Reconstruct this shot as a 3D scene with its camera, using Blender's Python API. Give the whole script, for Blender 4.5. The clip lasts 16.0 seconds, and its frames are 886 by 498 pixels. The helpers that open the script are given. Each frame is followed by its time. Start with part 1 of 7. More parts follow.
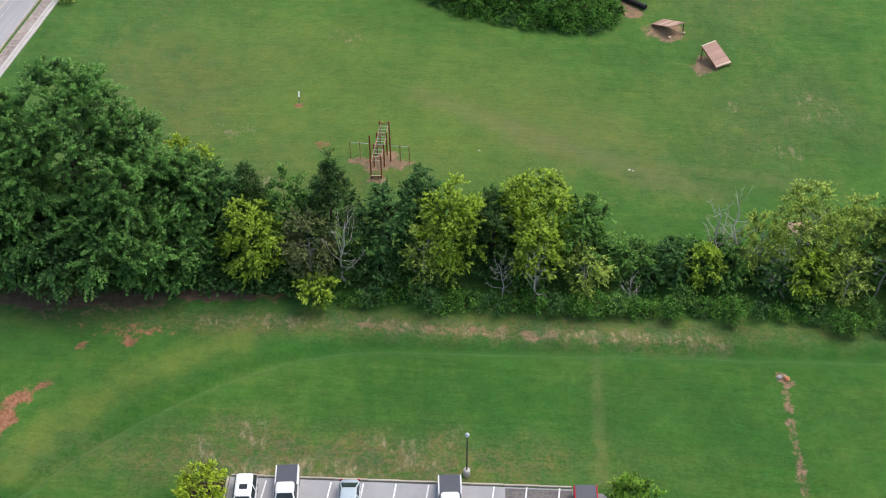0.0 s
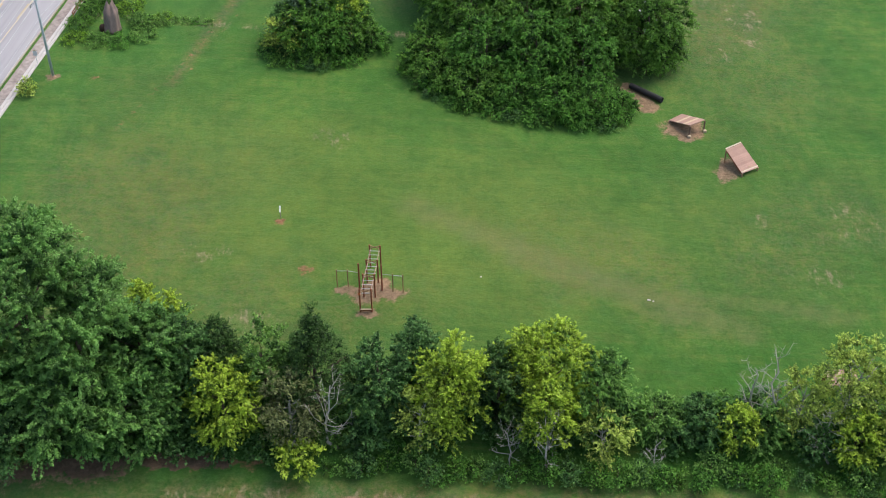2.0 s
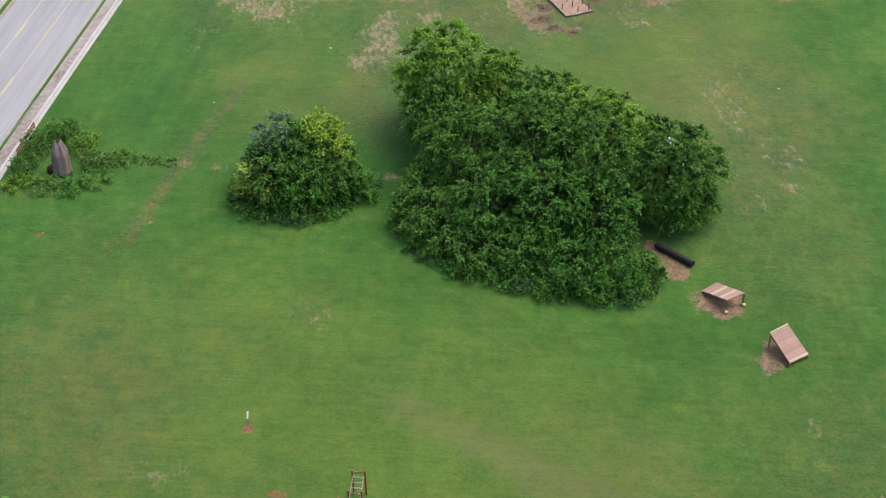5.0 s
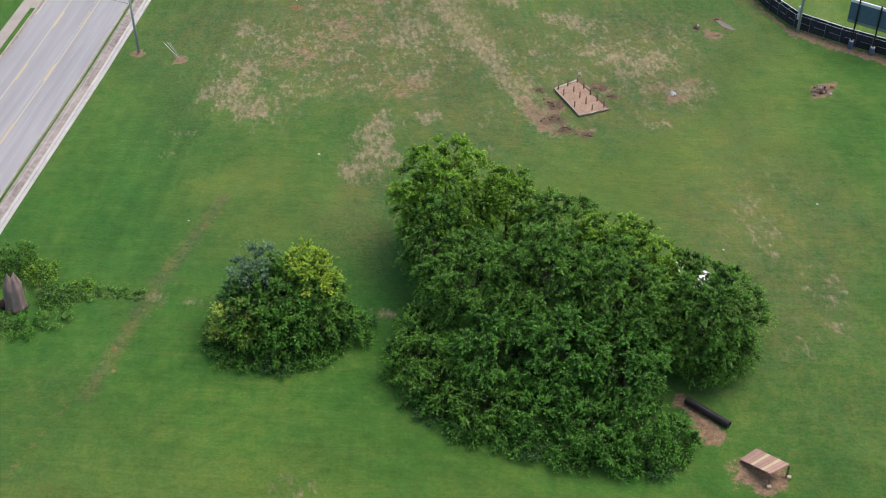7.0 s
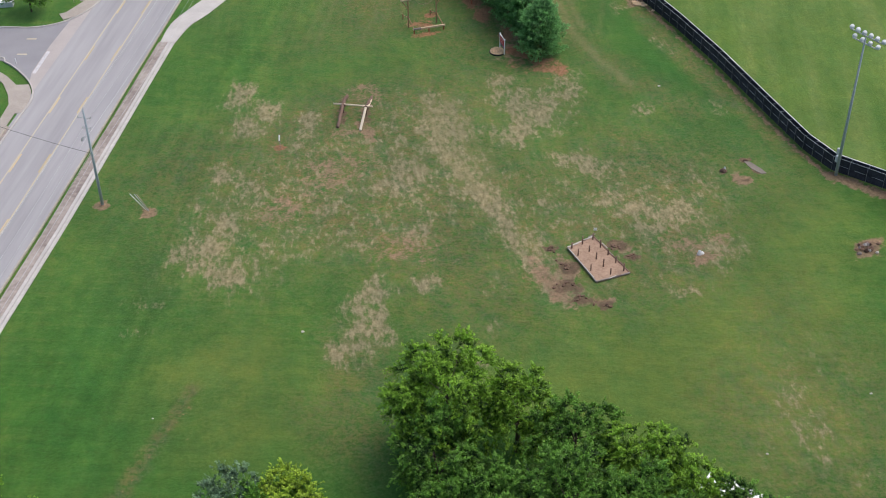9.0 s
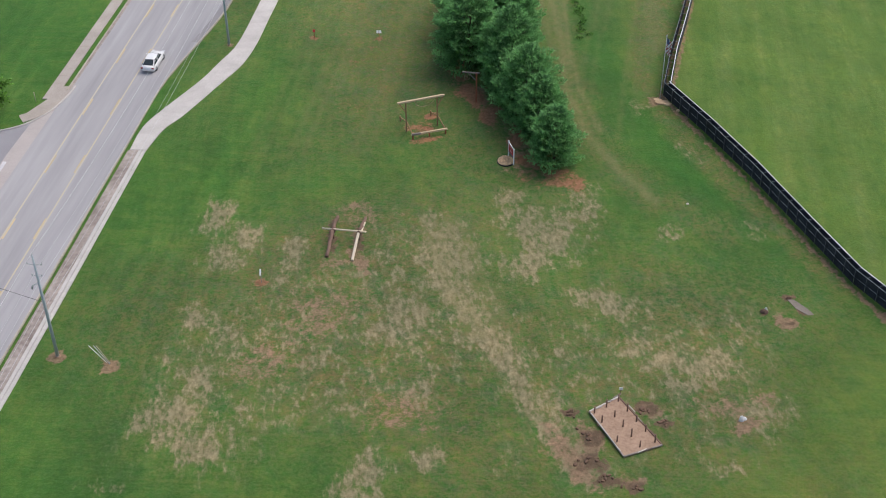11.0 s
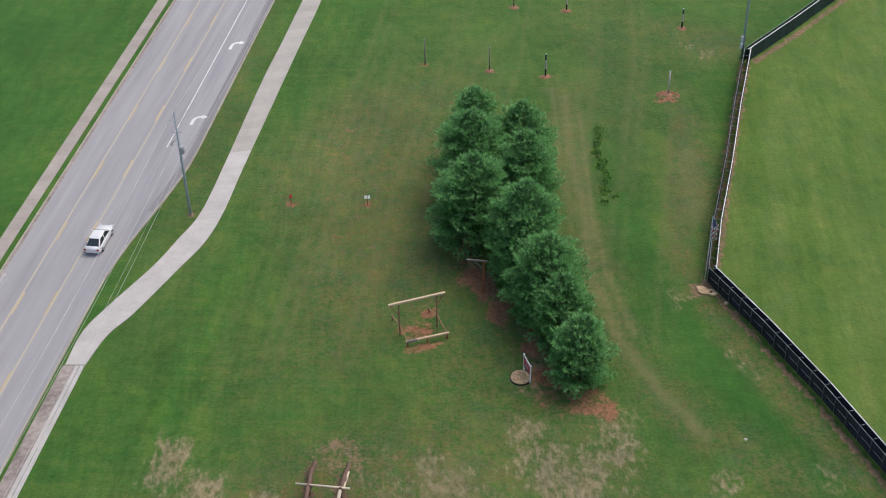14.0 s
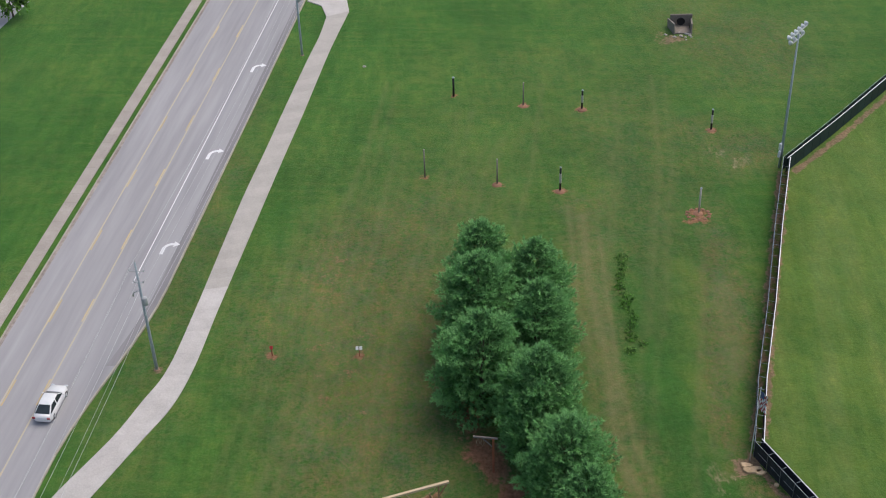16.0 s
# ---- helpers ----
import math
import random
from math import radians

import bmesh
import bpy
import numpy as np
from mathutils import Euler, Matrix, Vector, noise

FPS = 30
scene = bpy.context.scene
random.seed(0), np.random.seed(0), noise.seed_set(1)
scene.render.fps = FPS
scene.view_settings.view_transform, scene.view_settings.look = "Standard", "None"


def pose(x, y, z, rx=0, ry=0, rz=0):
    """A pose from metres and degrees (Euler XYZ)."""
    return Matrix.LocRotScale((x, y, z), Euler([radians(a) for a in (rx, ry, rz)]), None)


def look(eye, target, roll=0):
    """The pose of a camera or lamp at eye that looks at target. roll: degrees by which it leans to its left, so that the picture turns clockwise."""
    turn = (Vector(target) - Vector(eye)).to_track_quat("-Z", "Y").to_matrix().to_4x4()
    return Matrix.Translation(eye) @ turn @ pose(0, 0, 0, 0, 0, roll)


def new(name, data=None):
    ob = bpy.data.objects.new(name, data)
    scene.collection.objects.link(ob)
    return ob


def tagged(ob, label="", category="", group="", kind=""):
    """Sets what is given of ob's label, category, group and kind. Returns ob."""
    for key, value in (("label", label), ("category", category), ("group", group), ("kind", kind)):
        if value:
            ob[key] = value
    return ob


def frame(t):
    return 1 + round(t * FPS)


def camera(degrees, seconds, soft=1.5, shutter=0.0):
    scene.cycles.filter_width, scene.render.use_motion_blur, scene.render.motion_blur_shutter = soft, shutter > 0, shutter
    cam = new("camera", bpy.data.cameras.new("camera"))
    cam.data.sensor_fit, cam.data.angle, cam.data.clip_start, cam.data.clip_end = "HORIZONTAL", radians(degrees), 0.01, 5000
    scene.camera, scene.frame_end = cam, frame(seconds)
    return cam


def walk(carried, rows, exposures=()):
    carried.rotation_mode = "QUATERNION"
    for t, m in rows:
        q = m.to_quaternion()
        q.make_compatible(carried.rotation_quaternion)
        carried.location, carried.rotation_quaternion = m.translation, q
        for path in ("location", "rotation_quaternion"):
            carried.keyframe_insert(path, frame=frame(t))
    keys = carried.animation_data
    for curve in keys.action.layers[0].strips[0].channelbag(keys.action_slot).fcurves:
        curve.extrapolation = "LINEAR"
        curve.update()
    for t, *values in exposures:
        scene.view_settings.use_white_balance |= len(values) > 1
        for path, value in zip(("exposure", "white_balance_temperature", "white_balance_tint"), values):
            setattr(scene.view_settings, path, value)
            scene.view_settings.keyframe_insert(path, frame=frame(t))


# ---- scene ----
cam = camera(36.965, 16.0, soft=1.05)
PATH = [
    (0, (0.003, -0.002, 86.524), (-3.054, 75.157, 20.632), -0.34),
    (0.5, (-0.322, 5.026, 86.606), (-3.270, 80.092, 20.603), -0.29),
    (1, (-0.648, 10.092, 86.699), (-3.432, 85.113, 20.638), -0.29),
    (1.5, (-0.929, 15.142, 86.788), (-3.581, 90.209, 20.773), -0.34),
    (2, (-1.003, 20.072, 86.885), (-3.655, 95.170, 20.905), -0.42),
    (2.5, (-0.903, 24.751, 86.962), (-3.685, 99.885, 21.030), -0.51),
    (3, (-0.775, 29.307, 87.011), (-3.699, 104.413, 21.053), -0.66),
    (3.5, (-0.747, 33.772, 87.070), (-3.741, 108.888, 21.125), -0.77),
    (6, (-2.276, 56.642, 86.483), (-4.658, 132.327, 21.167), -0.44),
    (6.5, (-2.454, 61.840, 86.346), (-4.811, 137.629, 21.151), -0.47),
    (7, (-2.577, 67.235, 86.259), (-4.946, 143.170, 21.234), -0.47),
    (7.5, (-2.765, 72.724, 86.148), (-5.067, 148.791, 21.274), -0.48),
    (8, (-3.061, 78.239, 86.063), (-5.250, 154.450, 21.356), -0.48),
    (8.5, (-3.382, 83.773, 86.066), (-5.453, 160.595, 22.081), -0.52),
    (9, (-3.669, 89.324, 86.148), (-5.661, 167.254, 23.514), -0.59),
    (11.5, (-4.511, 117.220, 85.759), (-6.387, 195.803, 23.943), -0.77),
    (12, (-4.452, 122.591, 85.701), (-6.427, 201.372, 24.141), -1.01),
    (12.5, (-4.443, 128.055, 85.633), (-6.547, 207.032, 24.329), -1.09),
    (13, (-4.516, 133.563, 85.538), (-6.641, 212.685, 24.421), -1.16),
    (13.5, (-4.631, 139.335, 85.331), (-6.787, 218.626, 24.434), -1.27),
    (14, (-4.753, 145.163, 85.105), (-6.914, 224.648, 24.462), -1.38),
    (14.5, (-4.849, 150.941, 84.942), (-7.049, 230.602, 24.532), -1.49),
    (15, (-4.845, 156.654, 84.853), (-7.124, 236.523, 24.722), -1.64),
    (15.5, (-4.772, 162.415, 84.791), (-7.196, 242.453, 24.890), -1.75),
    (16, (-4.705, 168.093, 84.708), (-7.270, 248.339, 25.093), -2.01),
]
walk(cam, [(t, look(eye, target, roll)) for t, eye, target, roll in PATH],
     exposures=[(0, 0.60), (2.5, 0.70), (6, 0.56), (9, 0.38), (13.5, 0.21), (16, 0.14)])

# ---- light: high overcast sky, a weak wide sun
world = bpy.data.worlds.new("overcast_sky")
scene.world = world
world.use_nodes = True
SUN_UP, SUN_ROUND = radians(62), radians(62)
sky = world.node_tree.nodes.new("ShaderNodeTexSky")
sky.sky_type, sky.sun_disc = "NISHITA", False
sky.sun_elevation, sky.sun_rotation = SUN_UP, SUN_ROUND
sky.air_density, sky.dust_density, sky.ozone_density = 1.0, 4.0, 1.0
backing = world.node_tree.nodes["Background"]
world.node_tree.links.new(sky.outputs[0], backing.inputs[0])
backing.inputs[1].default_value = 0.142
sun_data = bpy.data.lights.new("sun", "SUN")
sun_data.energy, sun_data.angle, sun_data.color = 1.05, radians(48), (1.0, 0.95, 0.88)
sun = new("sun", sun_data)
sun.matrix_world = look((100 * math.sin(SUN_ROUND) * math.cos(SUN_UP), 160 + 100 * math.cos(SUN_ROUND) * math.cos(SUN_UP), 100 * math.sin(SUN_UP)), (0, 160, 0))

# ---- materials
def material(name, rough=0.8, metal=0.0):
    m = bpy.data.materials.new(name)
    m.use_nodes = True
    b = m.node_tree.nodes["Principled BSDF"]
    b.inputs["Roughness"].default_value, b.inputs["Metallic"].default_value = rough, metal
    b.inputs["Specular IOR Level"].default_value = 0.3
    return m, m.node_tree.nodes, m.node_tree.links, b


def add(nodes, kind, **values):
    n = nodes.new(kind)
    for key, value in values.items():
        n.inputs[key].default_value = value
    return n


def mapped(nodes, links, scale=(1, 1, 1), turn=0.0):
    """Coordinates in metres, stretched by scale and turned about the upright."""
    c = nodes.new("ShaderNodeTexCoord")
    m = nodes.new("ShaderNodeMapping")
    m.vector_type = "TEXTURE"
    m.inputs["Scale"].default_value, m.inputs["Rotation"].default_value = [1 / k for k in scale], (0, 0, radians(turn))
    links.new(c.outputs["Object"], m.inputs["Vector"])
    return m.outputs[0]


def noisy(nodes, links, vector, scale, detail=4.0, rough=0.6):
    n = add(nodes, "ShaderNodeTexNoise", Scale=scale, Detail=detail, Roughness=rough)
    if vector is not None:
        links.new(vector, n.inputs["Vector"])
    return n.outputs["Fac"]


def ramp(nodes, links, fac, stops):
    r = nodes.new("ShaderNodeValToRGB")
    while len(r.color_ramp.elements) < len(stops):
        r.color_ramp.elements.new(0.5)
    for e, (at, colour) in zip(r.color_ramp.elements, stops):
        e.position, e.color = at, (*colour, 1)
    links.new(fac, r.inputs[0])
    return r.outputs[0]


def mixed(nodes, links, fac, a, b, way="MIX"):
    m = nodes.new("ShaderNodeMix")
    m.data_type, m.blend_type = "RGBA", way
    for value, slot in ((fac, 0), (a, 6), (b, 7)):
        if hasattr(value, "is_linked"):
            links.new(value, m.inputs[slot])
        else:
            m.inputs[slot].default_value = value if slot == 0 else (*value, 1)
    return m.outputs[2]


def maths(nodes, links, way, a, b=None, c=None):
    m = nodes.new("ShaderNodeMath")
    m.operation = way
    for value, slot in ((a, 0), (b, 1), (c, 2)):
        if value is None:
            continue
        if hasattr(value, "is_linked"):
            links.new(value, m.inputs[slot])
        else:
            m.inputs[slot].default_value = value
    return m.outputs[0]


def spread(nodes, links, value, low, high):
    r = nodes.new("ShaderNodeMapRange")
    r.interpolation_type = "SMOOTHSTEP"
    r.inputs["From Min"].default_value, r.inputs["From Max"].default_value = low, high
    links.new(value, r.inputs["Value"])
    return r.outputs[0]


def bumped(nodes, links, b, height, strength, distance):
    n = add(nodes, "ShaderNodeBump", Strength=strength, Distance=distance)
    links.new(height, n.inputs["Height"])
    links.new(n.outputs[0], b.inputs["Normal"])


def worn(name, light, dark, grain=8.0, rough=0.8, metal=0.0, stretch=(1, 1, 1), stain=0.7, bump=0.2, vary=0.25, turn=0.0):
    """A surface of two tones with fine grain, broad stains, and a shift of tone from piece to piece."""
    m, nodes, links, b = material(name, rough, metal)
    v = mapped(nodes, links, stretch, turn)
    fine, broad = noisy(nodes, links, v, grain, 6), noisy(nodes, links, v, stain, 3)
    fac = maths(nodes, links, "ADD", maths(nodes, links, "MULTIPLY", fine, 0.55), maths(nodes, links, "MULTIPLY", broad, 0.45))
    colour = ramp(nodes, links, fac, ((0.33, dark), (0.66, light)))
    info = nodes.new("ShaderNodeObjectInfo")
    shift = maths(nodes, links, "MULTIPLY_ADD", info.outputs["Random"], vary, 1 - vary / 2)
    hsv = nodes.new("ShaderNodeHueSaturation")
    links.new(colour, hsv.inputs["Color"])
    links.new(shift, hsv.inputs["Value"])
    links.new(hsv.outputs[0], b.inputs["Base Color"])
    bumped(nodes, links, b, fine, bump, 0.02)
    return m


def leafy(name, dark, light, broad=0.45, thin=0.34, rough=0.5):
    """Leaves: tone shifts from leaf to leaf and bough to bough, paler twig ends and darker insides paint in crown
    shading, a little light comes through.
    """
    m, nodes, links, b = material(name, rough)
    geo = nodes.new("ShaderNodeNewGeometry")
    v = mapped(nodes, links)
    bough, spray = noisy(nodes, links, v, broad, 2), noisy(nodes, links, v, 1.5, 3)
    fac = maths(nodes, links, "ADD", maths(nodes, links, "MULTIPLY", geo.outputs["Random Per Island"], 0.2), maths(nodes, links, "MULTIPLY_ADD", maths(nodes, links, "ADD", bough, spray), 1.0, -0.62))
    tip_light = nodes.new("ShaderNodeAttribute")
    tip_light.attribute_name = "tip_light"
    # Light tips and shaded insides are put into the leaf colour here.
    fac = maths(nodes, links, "ADD", fac, maths(nodes, links, "MULTIPLY_ADD", tip_light.outputs["Fac"], 1.15, -0.64))
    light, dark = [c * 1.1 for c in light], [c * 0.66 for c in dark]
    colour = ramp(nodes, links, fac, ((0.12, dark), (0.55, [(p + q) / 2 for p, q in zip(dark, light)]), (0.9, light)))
    links.new(colour, b.inputs["Base Color"])
    t = nodes.new("ShaderNodeBsdfTranslucent")
    links.new(colour, t.inputs["Color"])
    mix = add(nodes, "ShaderNodeMixShader", Fac=thin)
    links.new(b.outputs[0], mix.inputs[1])
    links.new(t.outputs[0], mix.inputs[2])
    links.new(mix.outputs[0], nodes["Material Output"].inputs[0])
    return m


def grass_ground():
    """The mown field: greens, dry straw, bare red-brown soil and the paler ball field, spread by the sheet's own layers."""
    m, nodes, links, b = material("mown_grass", 0.9)
    b.inputs["Specular IOR Level"].default_value = 0.1
    b.inputs["Sheen Weight"].default_value, b.inputs["Sheen Roughness"].default_value, b.inputs["Sheen Tint"].default_value = 0.27, 0.5, (0.55, 0.75, 0.35, 1)

    def layer(name):
        n = nodes.new("ShaderNodeAttribute")
        n.attribute_name = name
        return n.outputs["Fac"]

    v = mapped(nodes, links)
    rows = mapped(nodes, links, (0.09, 1.3, 1), -3)
    across = mapped(nodes, links, (1.2, 0.07, 1), 7)
    tuft, clump, broad = noisy(nodes, links, v, 3.2, 6, 0.8), noisy(nodes, links, v, 0.55, 4), noisy(nodes, links, v, 0.07, 3)
    speck = noisy(nodes, links, v, 1.6, 6, 0.8)
    fac = maths(nodes, links, "ADD", maths(nodes, links, "MULTIPLY", clump, 0.5), maths(nodes, links, "MULTIPLY", broad, 0.5))
    green = ramp(nodes, links, fac, ((0.36, (0.030, 0.112, 0.015)), (0.5, (0.047, 0.135, 0.020)), (0.64, (0.080, 0.162, 0.028))))
    stripes = maths(nodes, links, "ADD", maths(nodes, links, "MULTIPLY", noisy(nodes, links, rows, 1.0, 3), 0.6), maths(nodes, links, "MULTIPLY", noisy(nodes, links, across, 1.0, 3), 0.4))
    green = mixed(nodes, links, maths(nodes, links, "MULTIPLY", spread(nodes, links, stripes, 0.48, 0.62), 0.45), green, (0.098, 0.150, 0.032))
    # Deeper green for lush grass, also used to paint in shade.
    green = mixed(nodes, links, maths(nodes, links, "MULTIPLY", layer("lush_shade"), 0.85), green, (0.030, 0.112, 0.018))
    green = mixed(nodes, links, maths(nodes, links, "MULTIPLY", layer("yellow"), 0.75), green, (0.122, 0.178, 0.034))
    arcs = noisy(nodes, links, mapped(nodes, links, (0.4, 0.03, 1), -6), 1.0, 3, 0.6)
    sport = ramp(nodes, links, maths(nodes, links, "ADD", maths(nodes, links, "MULTIPLY", arcs, 0.6), maths(nodes, links, "MULTIPLY", fac, 0.4)), ((0.40, (0.078, 0.150, 0.025)), (0.5, (0.100, 0.170, 0.033)), (0.60, (0.126, 0.187, 0.045))))
    green = mixed(nodes, links, layer("sport"), green, sport)
    green = mixed(nodes, links, maths(nodes, links, "MULTIPLY", layer("thin"), spread(nodes, links, speck, 0.34, 0.62)), green, (0.134, 0.118, 0.054))
    mottle = noisy(nodes, links, mapped(nodes, links, (1, 0.7, 1), 20), 0.42, 6, 0.72)
    green = mixed(nodes, links, maths(nodes, links, "MULTIPLY_ADD", layer("thin"), 0.55, 0.40), green, ramp(nodes, links, mottle, ((0.36, (0.72, 0.96, 1.12)), (0.5, (1.0, 1.0, 1.0)), (0.64, (1.34, 1.06, 1.0)))), "MULTIPLY")
    drag = noisy(nodes, links, mapped(nodes, links, (1.0, 0.5, 1), 9), 1.9, 7, 0.7)
    sweep = noisy(nodes, links, mapped(nodes, links, (0.62, 0.34, 1), 9), 1.0, 4, 0.65)
    straw = ramp(nodes, links, drag, ((0.36, (0.128, 0.112, 0.056)), (0.64, (0.320, 0.266, 0.165))))
    patch = maths(nodes, links, "ADD", layer("dry"), maths(nodes, links, "MULTIPLY_ADD", maths(nodes, links, "ADD", maths(nodes, links, "MULTIPLY", drag, 1.15), sweep), 2.5, -2.69))
    green = mixed(nodes, links, maths(nodes, links, "MULTIPLY", maths(nodes, links, "MULTIPLY", spread(nodes, links, patch, 0.16, 1.12), spread(nodes, links, layer("dry"), 0.1, 0.34)), 0.9), green, straw)
    earth = ramp(nodes, links, speck, ((0.35, (0.160, 0.105, 0.068)), (0.65, (0.285, 0.190, 0.125))))
    clay = ramp(nodes, links, speck, ((0.35, (0.185, 0.080, 0.045)), (0.65, (0.315, 0.155, 0.095))))
    bare = maths(nodes, links, "ADD", layer("soil"), maths(nodes, links, "MULTIPLY_ADD", maths(nodes, links, "ADD", speck, clump), 1.0, -1.0))
    green = mixed(nodes, links, spread(nodes, links, bare, 0.34, 0.66), green, earth)
    bare = maths(nodes, links, "ADD", layer("clay"), maths(nodes, links, "MULTIPLY_ADD", maths(nodes, links, "ADD", speck, clump), 1.1, -1.1))
    green = mixed(nodes, links, spread(nodes, links, bare, 0.32, 0.70), green, clay)
    green = mixed(nodes, links, 0.55, green, ramp(nodes, links, tuft, ((0.3, (0.56, 0.56, 0.56)), (0.7, (1.36, 1.36, 1.36)))), "MULTIPLY")
    bare = maths(nodes, links, "ADD", layer("dug"), maths(nodes, links, "MULTIPLY_ADD", maths(nodes, links, "ADD", speck, drag), 1.3, -1.3))
    green = mixed(nodes, links, spread(nodes, links, bare, 0.36, 0.62), green, ramp(nodes, links, speck, ((0.35, (0.085, 0.055, 0.038)), (0.65, (0.175, 0.112, 0.078)))))
    # the mower's way: across the near field, lengthways in the far one
    near, far = (noisy(nodes, links, mapped(nodes, links, *way), 1.0, 5, 0.7) for way in (((0.22, 1.9, 1), -3), ((1.9, 0.16, 1), 4)))
    mown = nodes.new("ShaderNodeMix")
    for socket, slot in ((layer("length"), 0), (near, 2), (far, 3)):
        links.new(socket, mown.inputs[slot])
    green = mixed(nodes, links, 0.5, green, ramp(nodes, links, mown.outputs[0], ((0.32, (0.76, 0.82, 0.80)), (0.68, (1.22, 1.16, 1.16)))), "MULTIPLY")
    green = mixed(nodes, links, 1.0, green, ramp(nodes, links, noisy(nodes, links, mapped(nodes, links, (1, 0.7, 1), 30), 0.13, 5, 0.6), ((0.34, (0.84, 0.88, 0.88)), (0.5, (1.0, 1.0, 1.0)), (0.66, (1.18, 1.13, 1.10)))), "MULTIPLY")
    wheel = noisy(nodes, links, mapped(nodes, links, (1.0, 0.06, 1), -6.9), 0.6, 4, 0.62)
    green = mixed(nodes, links, layer("verge"), green, ramp(nodes, links, wheel, ((0.36, (0.88, 0.92, 0.90)), (0.5, (1.0, 1.01, 1.0)), (0.68, (1.26, 1.16, 1.22)))), "MULTIPLY")
    green = mixed(nodes, links, 0.5, green, ramp(nodes, links, noisy(nodes, links, v, 0.75, 5, 0.7), ((0.34, (0.74, 0.82, 0.80)), (0.66, (1.24, 1.16, 1.18)))), "MULTIPLY")
    green = mixed(nodes, links, maths(nodes, links, "MULTIPLY", layer("track"), maths(nodes, links, "MULTIPLY_ADD", clump, 1.2, -0.02)), green, (0.200, 0.180, 0.082))
    links.new(green, b.inputs["Base Color"])
    bumped(nodes, links, b, tuft, 0.7, 0.16)
    return m


GRASS = grass_ground()
ASPHALT = worn("pale_asphalt", (0.445, 0.435, 0.445), (0.325, 0.32, 0.33), 2, 0.9, stretch=(0.5, 0.03, 1), stain=0.5, bump=0.05, turn=-6.9)
SIDE_ASPHALT = worn("darker_asphalt", (0.285, 0.28, 0.295), (0.225, 0.22, 0.235), 9, 0.9, stain=0.3, bump=0.05)
APRON = worn("worn_gutter_concrete", (0.46, 0.415, 0.395), (0.37, 0.335, 0.32), 5, 0.9, stain=0.35)
GUTTER = worn("worn_dark_gutter_asphalt", (0.285, 0.275, 0.28), (0.205, 0.20, 0.205), 3, 0.9, stretch=(0.8, 0.05, 1), stain=0.5, bump=0.05, turn=-6.9)
LOT = worn("lot_asphalt", (0.36, 0.36, 0.37), (0.25, 0.25, 0.26), 12, 0.9, stain=0.4, bump=0.1)
DARK_LOT = worn("fresh_asphalt", (0.21, 0.195, 0.185), (0.075, 0.068, 0.065), 4, 0.8, stain=0.35)
CONCRETE = worn("pale_concrete", (0.58, 0.55, 0.52), (0.42, 0.395, 0.37), 7, 0.9, stain=0.45, vary=0.1)
DIRTY_CONCRETE = worn("stained_concrete", (0.43, 0.375, 0.335), (0.19, 0.155, 0.14), 2.0, 0.9, stain=0.25, vary=0.08)
AGED_CONCRETE = worn("aged_grey_concrete", (0.49, 0.46, 0.42), (0.37, 0.345, 0.31), 7, 0.9, stain=0.45, vary=0.08)
KERB = worn("sandy_kerb_concrete", (0.50, 0.455, 0.375), (0.34, 0.305, 0.25), 6, 0.9, stain=0.5, vary=0.15)
YELLOW_PAINT = worn("worn_yellow_paint", (0.52, 0.43, 0.27), (0.43, 0.40, 0.35), 2, 0.7, stain=0.3)
DASH_PAINT = worn("yellow_dash_paint", (0.58, 0.42, 0.19), (0.47, 0.40, 0.27), 4, 0.7, stain=0.5)
BAR_PAINT = worn("dirty_white_bar_paint", (0.68, 0.67, 0.68), (0.46, 0.455, 0.47), 4, 0.7, stain=1.0)
WALK = worn("brownish_walk_concrete", (0.45, 0.405, 0.36), (0.31, 0.275, 0.24), 6, 0.9, stain=0.4, vary=0.08)
WHITE_PAINT = worn("white_paint", (0.86, 0.86, 0.86), (0.74, 0.74, 0.74), 9, 0.6, stain=1.0)
TIMBER = worn("raw_timber", (0.43, 0.265, 0.15), (0.30, 0.175, 0.095), 10, 0.8, stretch=(1, 1, 1))
PALE_TIMBER = worn("pale_timber", (0.60, 0.48, 0.33), (0.48, 0.36, 0.23), 10, 0.8)
BROWN_TIMBER = worn("brown_stained_timber", (0.36, 0.125, 0.068), (0.23, 0.078, 0.043), 9, 0.75)
PLANK = worn("weathered_pinkish_plank", (0.48, 0.31, 0.245), (0.37, 0.23, 0.18), 9, 0.8, vary=0.25)
NEW_TIMBER = worn("new_whitish_timber", (0.68, 0.59, 0.47), (0.56, 0.47, 0.35), 10, 0.8)
WORN_LOG = worn("worn_brown_log", (0.235, 0.15, 0.115), (0.125, 0.078, 0.058), 7, 0.85)
DUG_SOIL = worn("dug_brown_soil", (0.19, 0.12, 0.082), (0.115, 0.072, 0.05), 6, 0.95)
MOSSY = worn("mossy_dark_concrete", (0.29, 0.25, 0.215), (0.17, 0.15, 0.125), 5, 0.95)
RED_SOIL = worn("red_soil", (0.36, 0.20, 0.13), (0.25, 0.125, 0.08), 6, 0.95)
GREY_WOOD = worn("grey_weathered_wood", (0.30, 0.265, 0.24), (0.17, 0.145, 0.13), 7, 0.85)
BARK = worn("bark", (0.13, 0.10, 0.075), (0.065, 0.05, 0.038), 6, 0.95, stretch=(1, 1, 0.3), bump=0.6)
BARE_WOOD = worn("bleached_dead_wood", (0.50, 0.48, 0.44), (0.32, 0.30, 0.27), 7, 0.9)
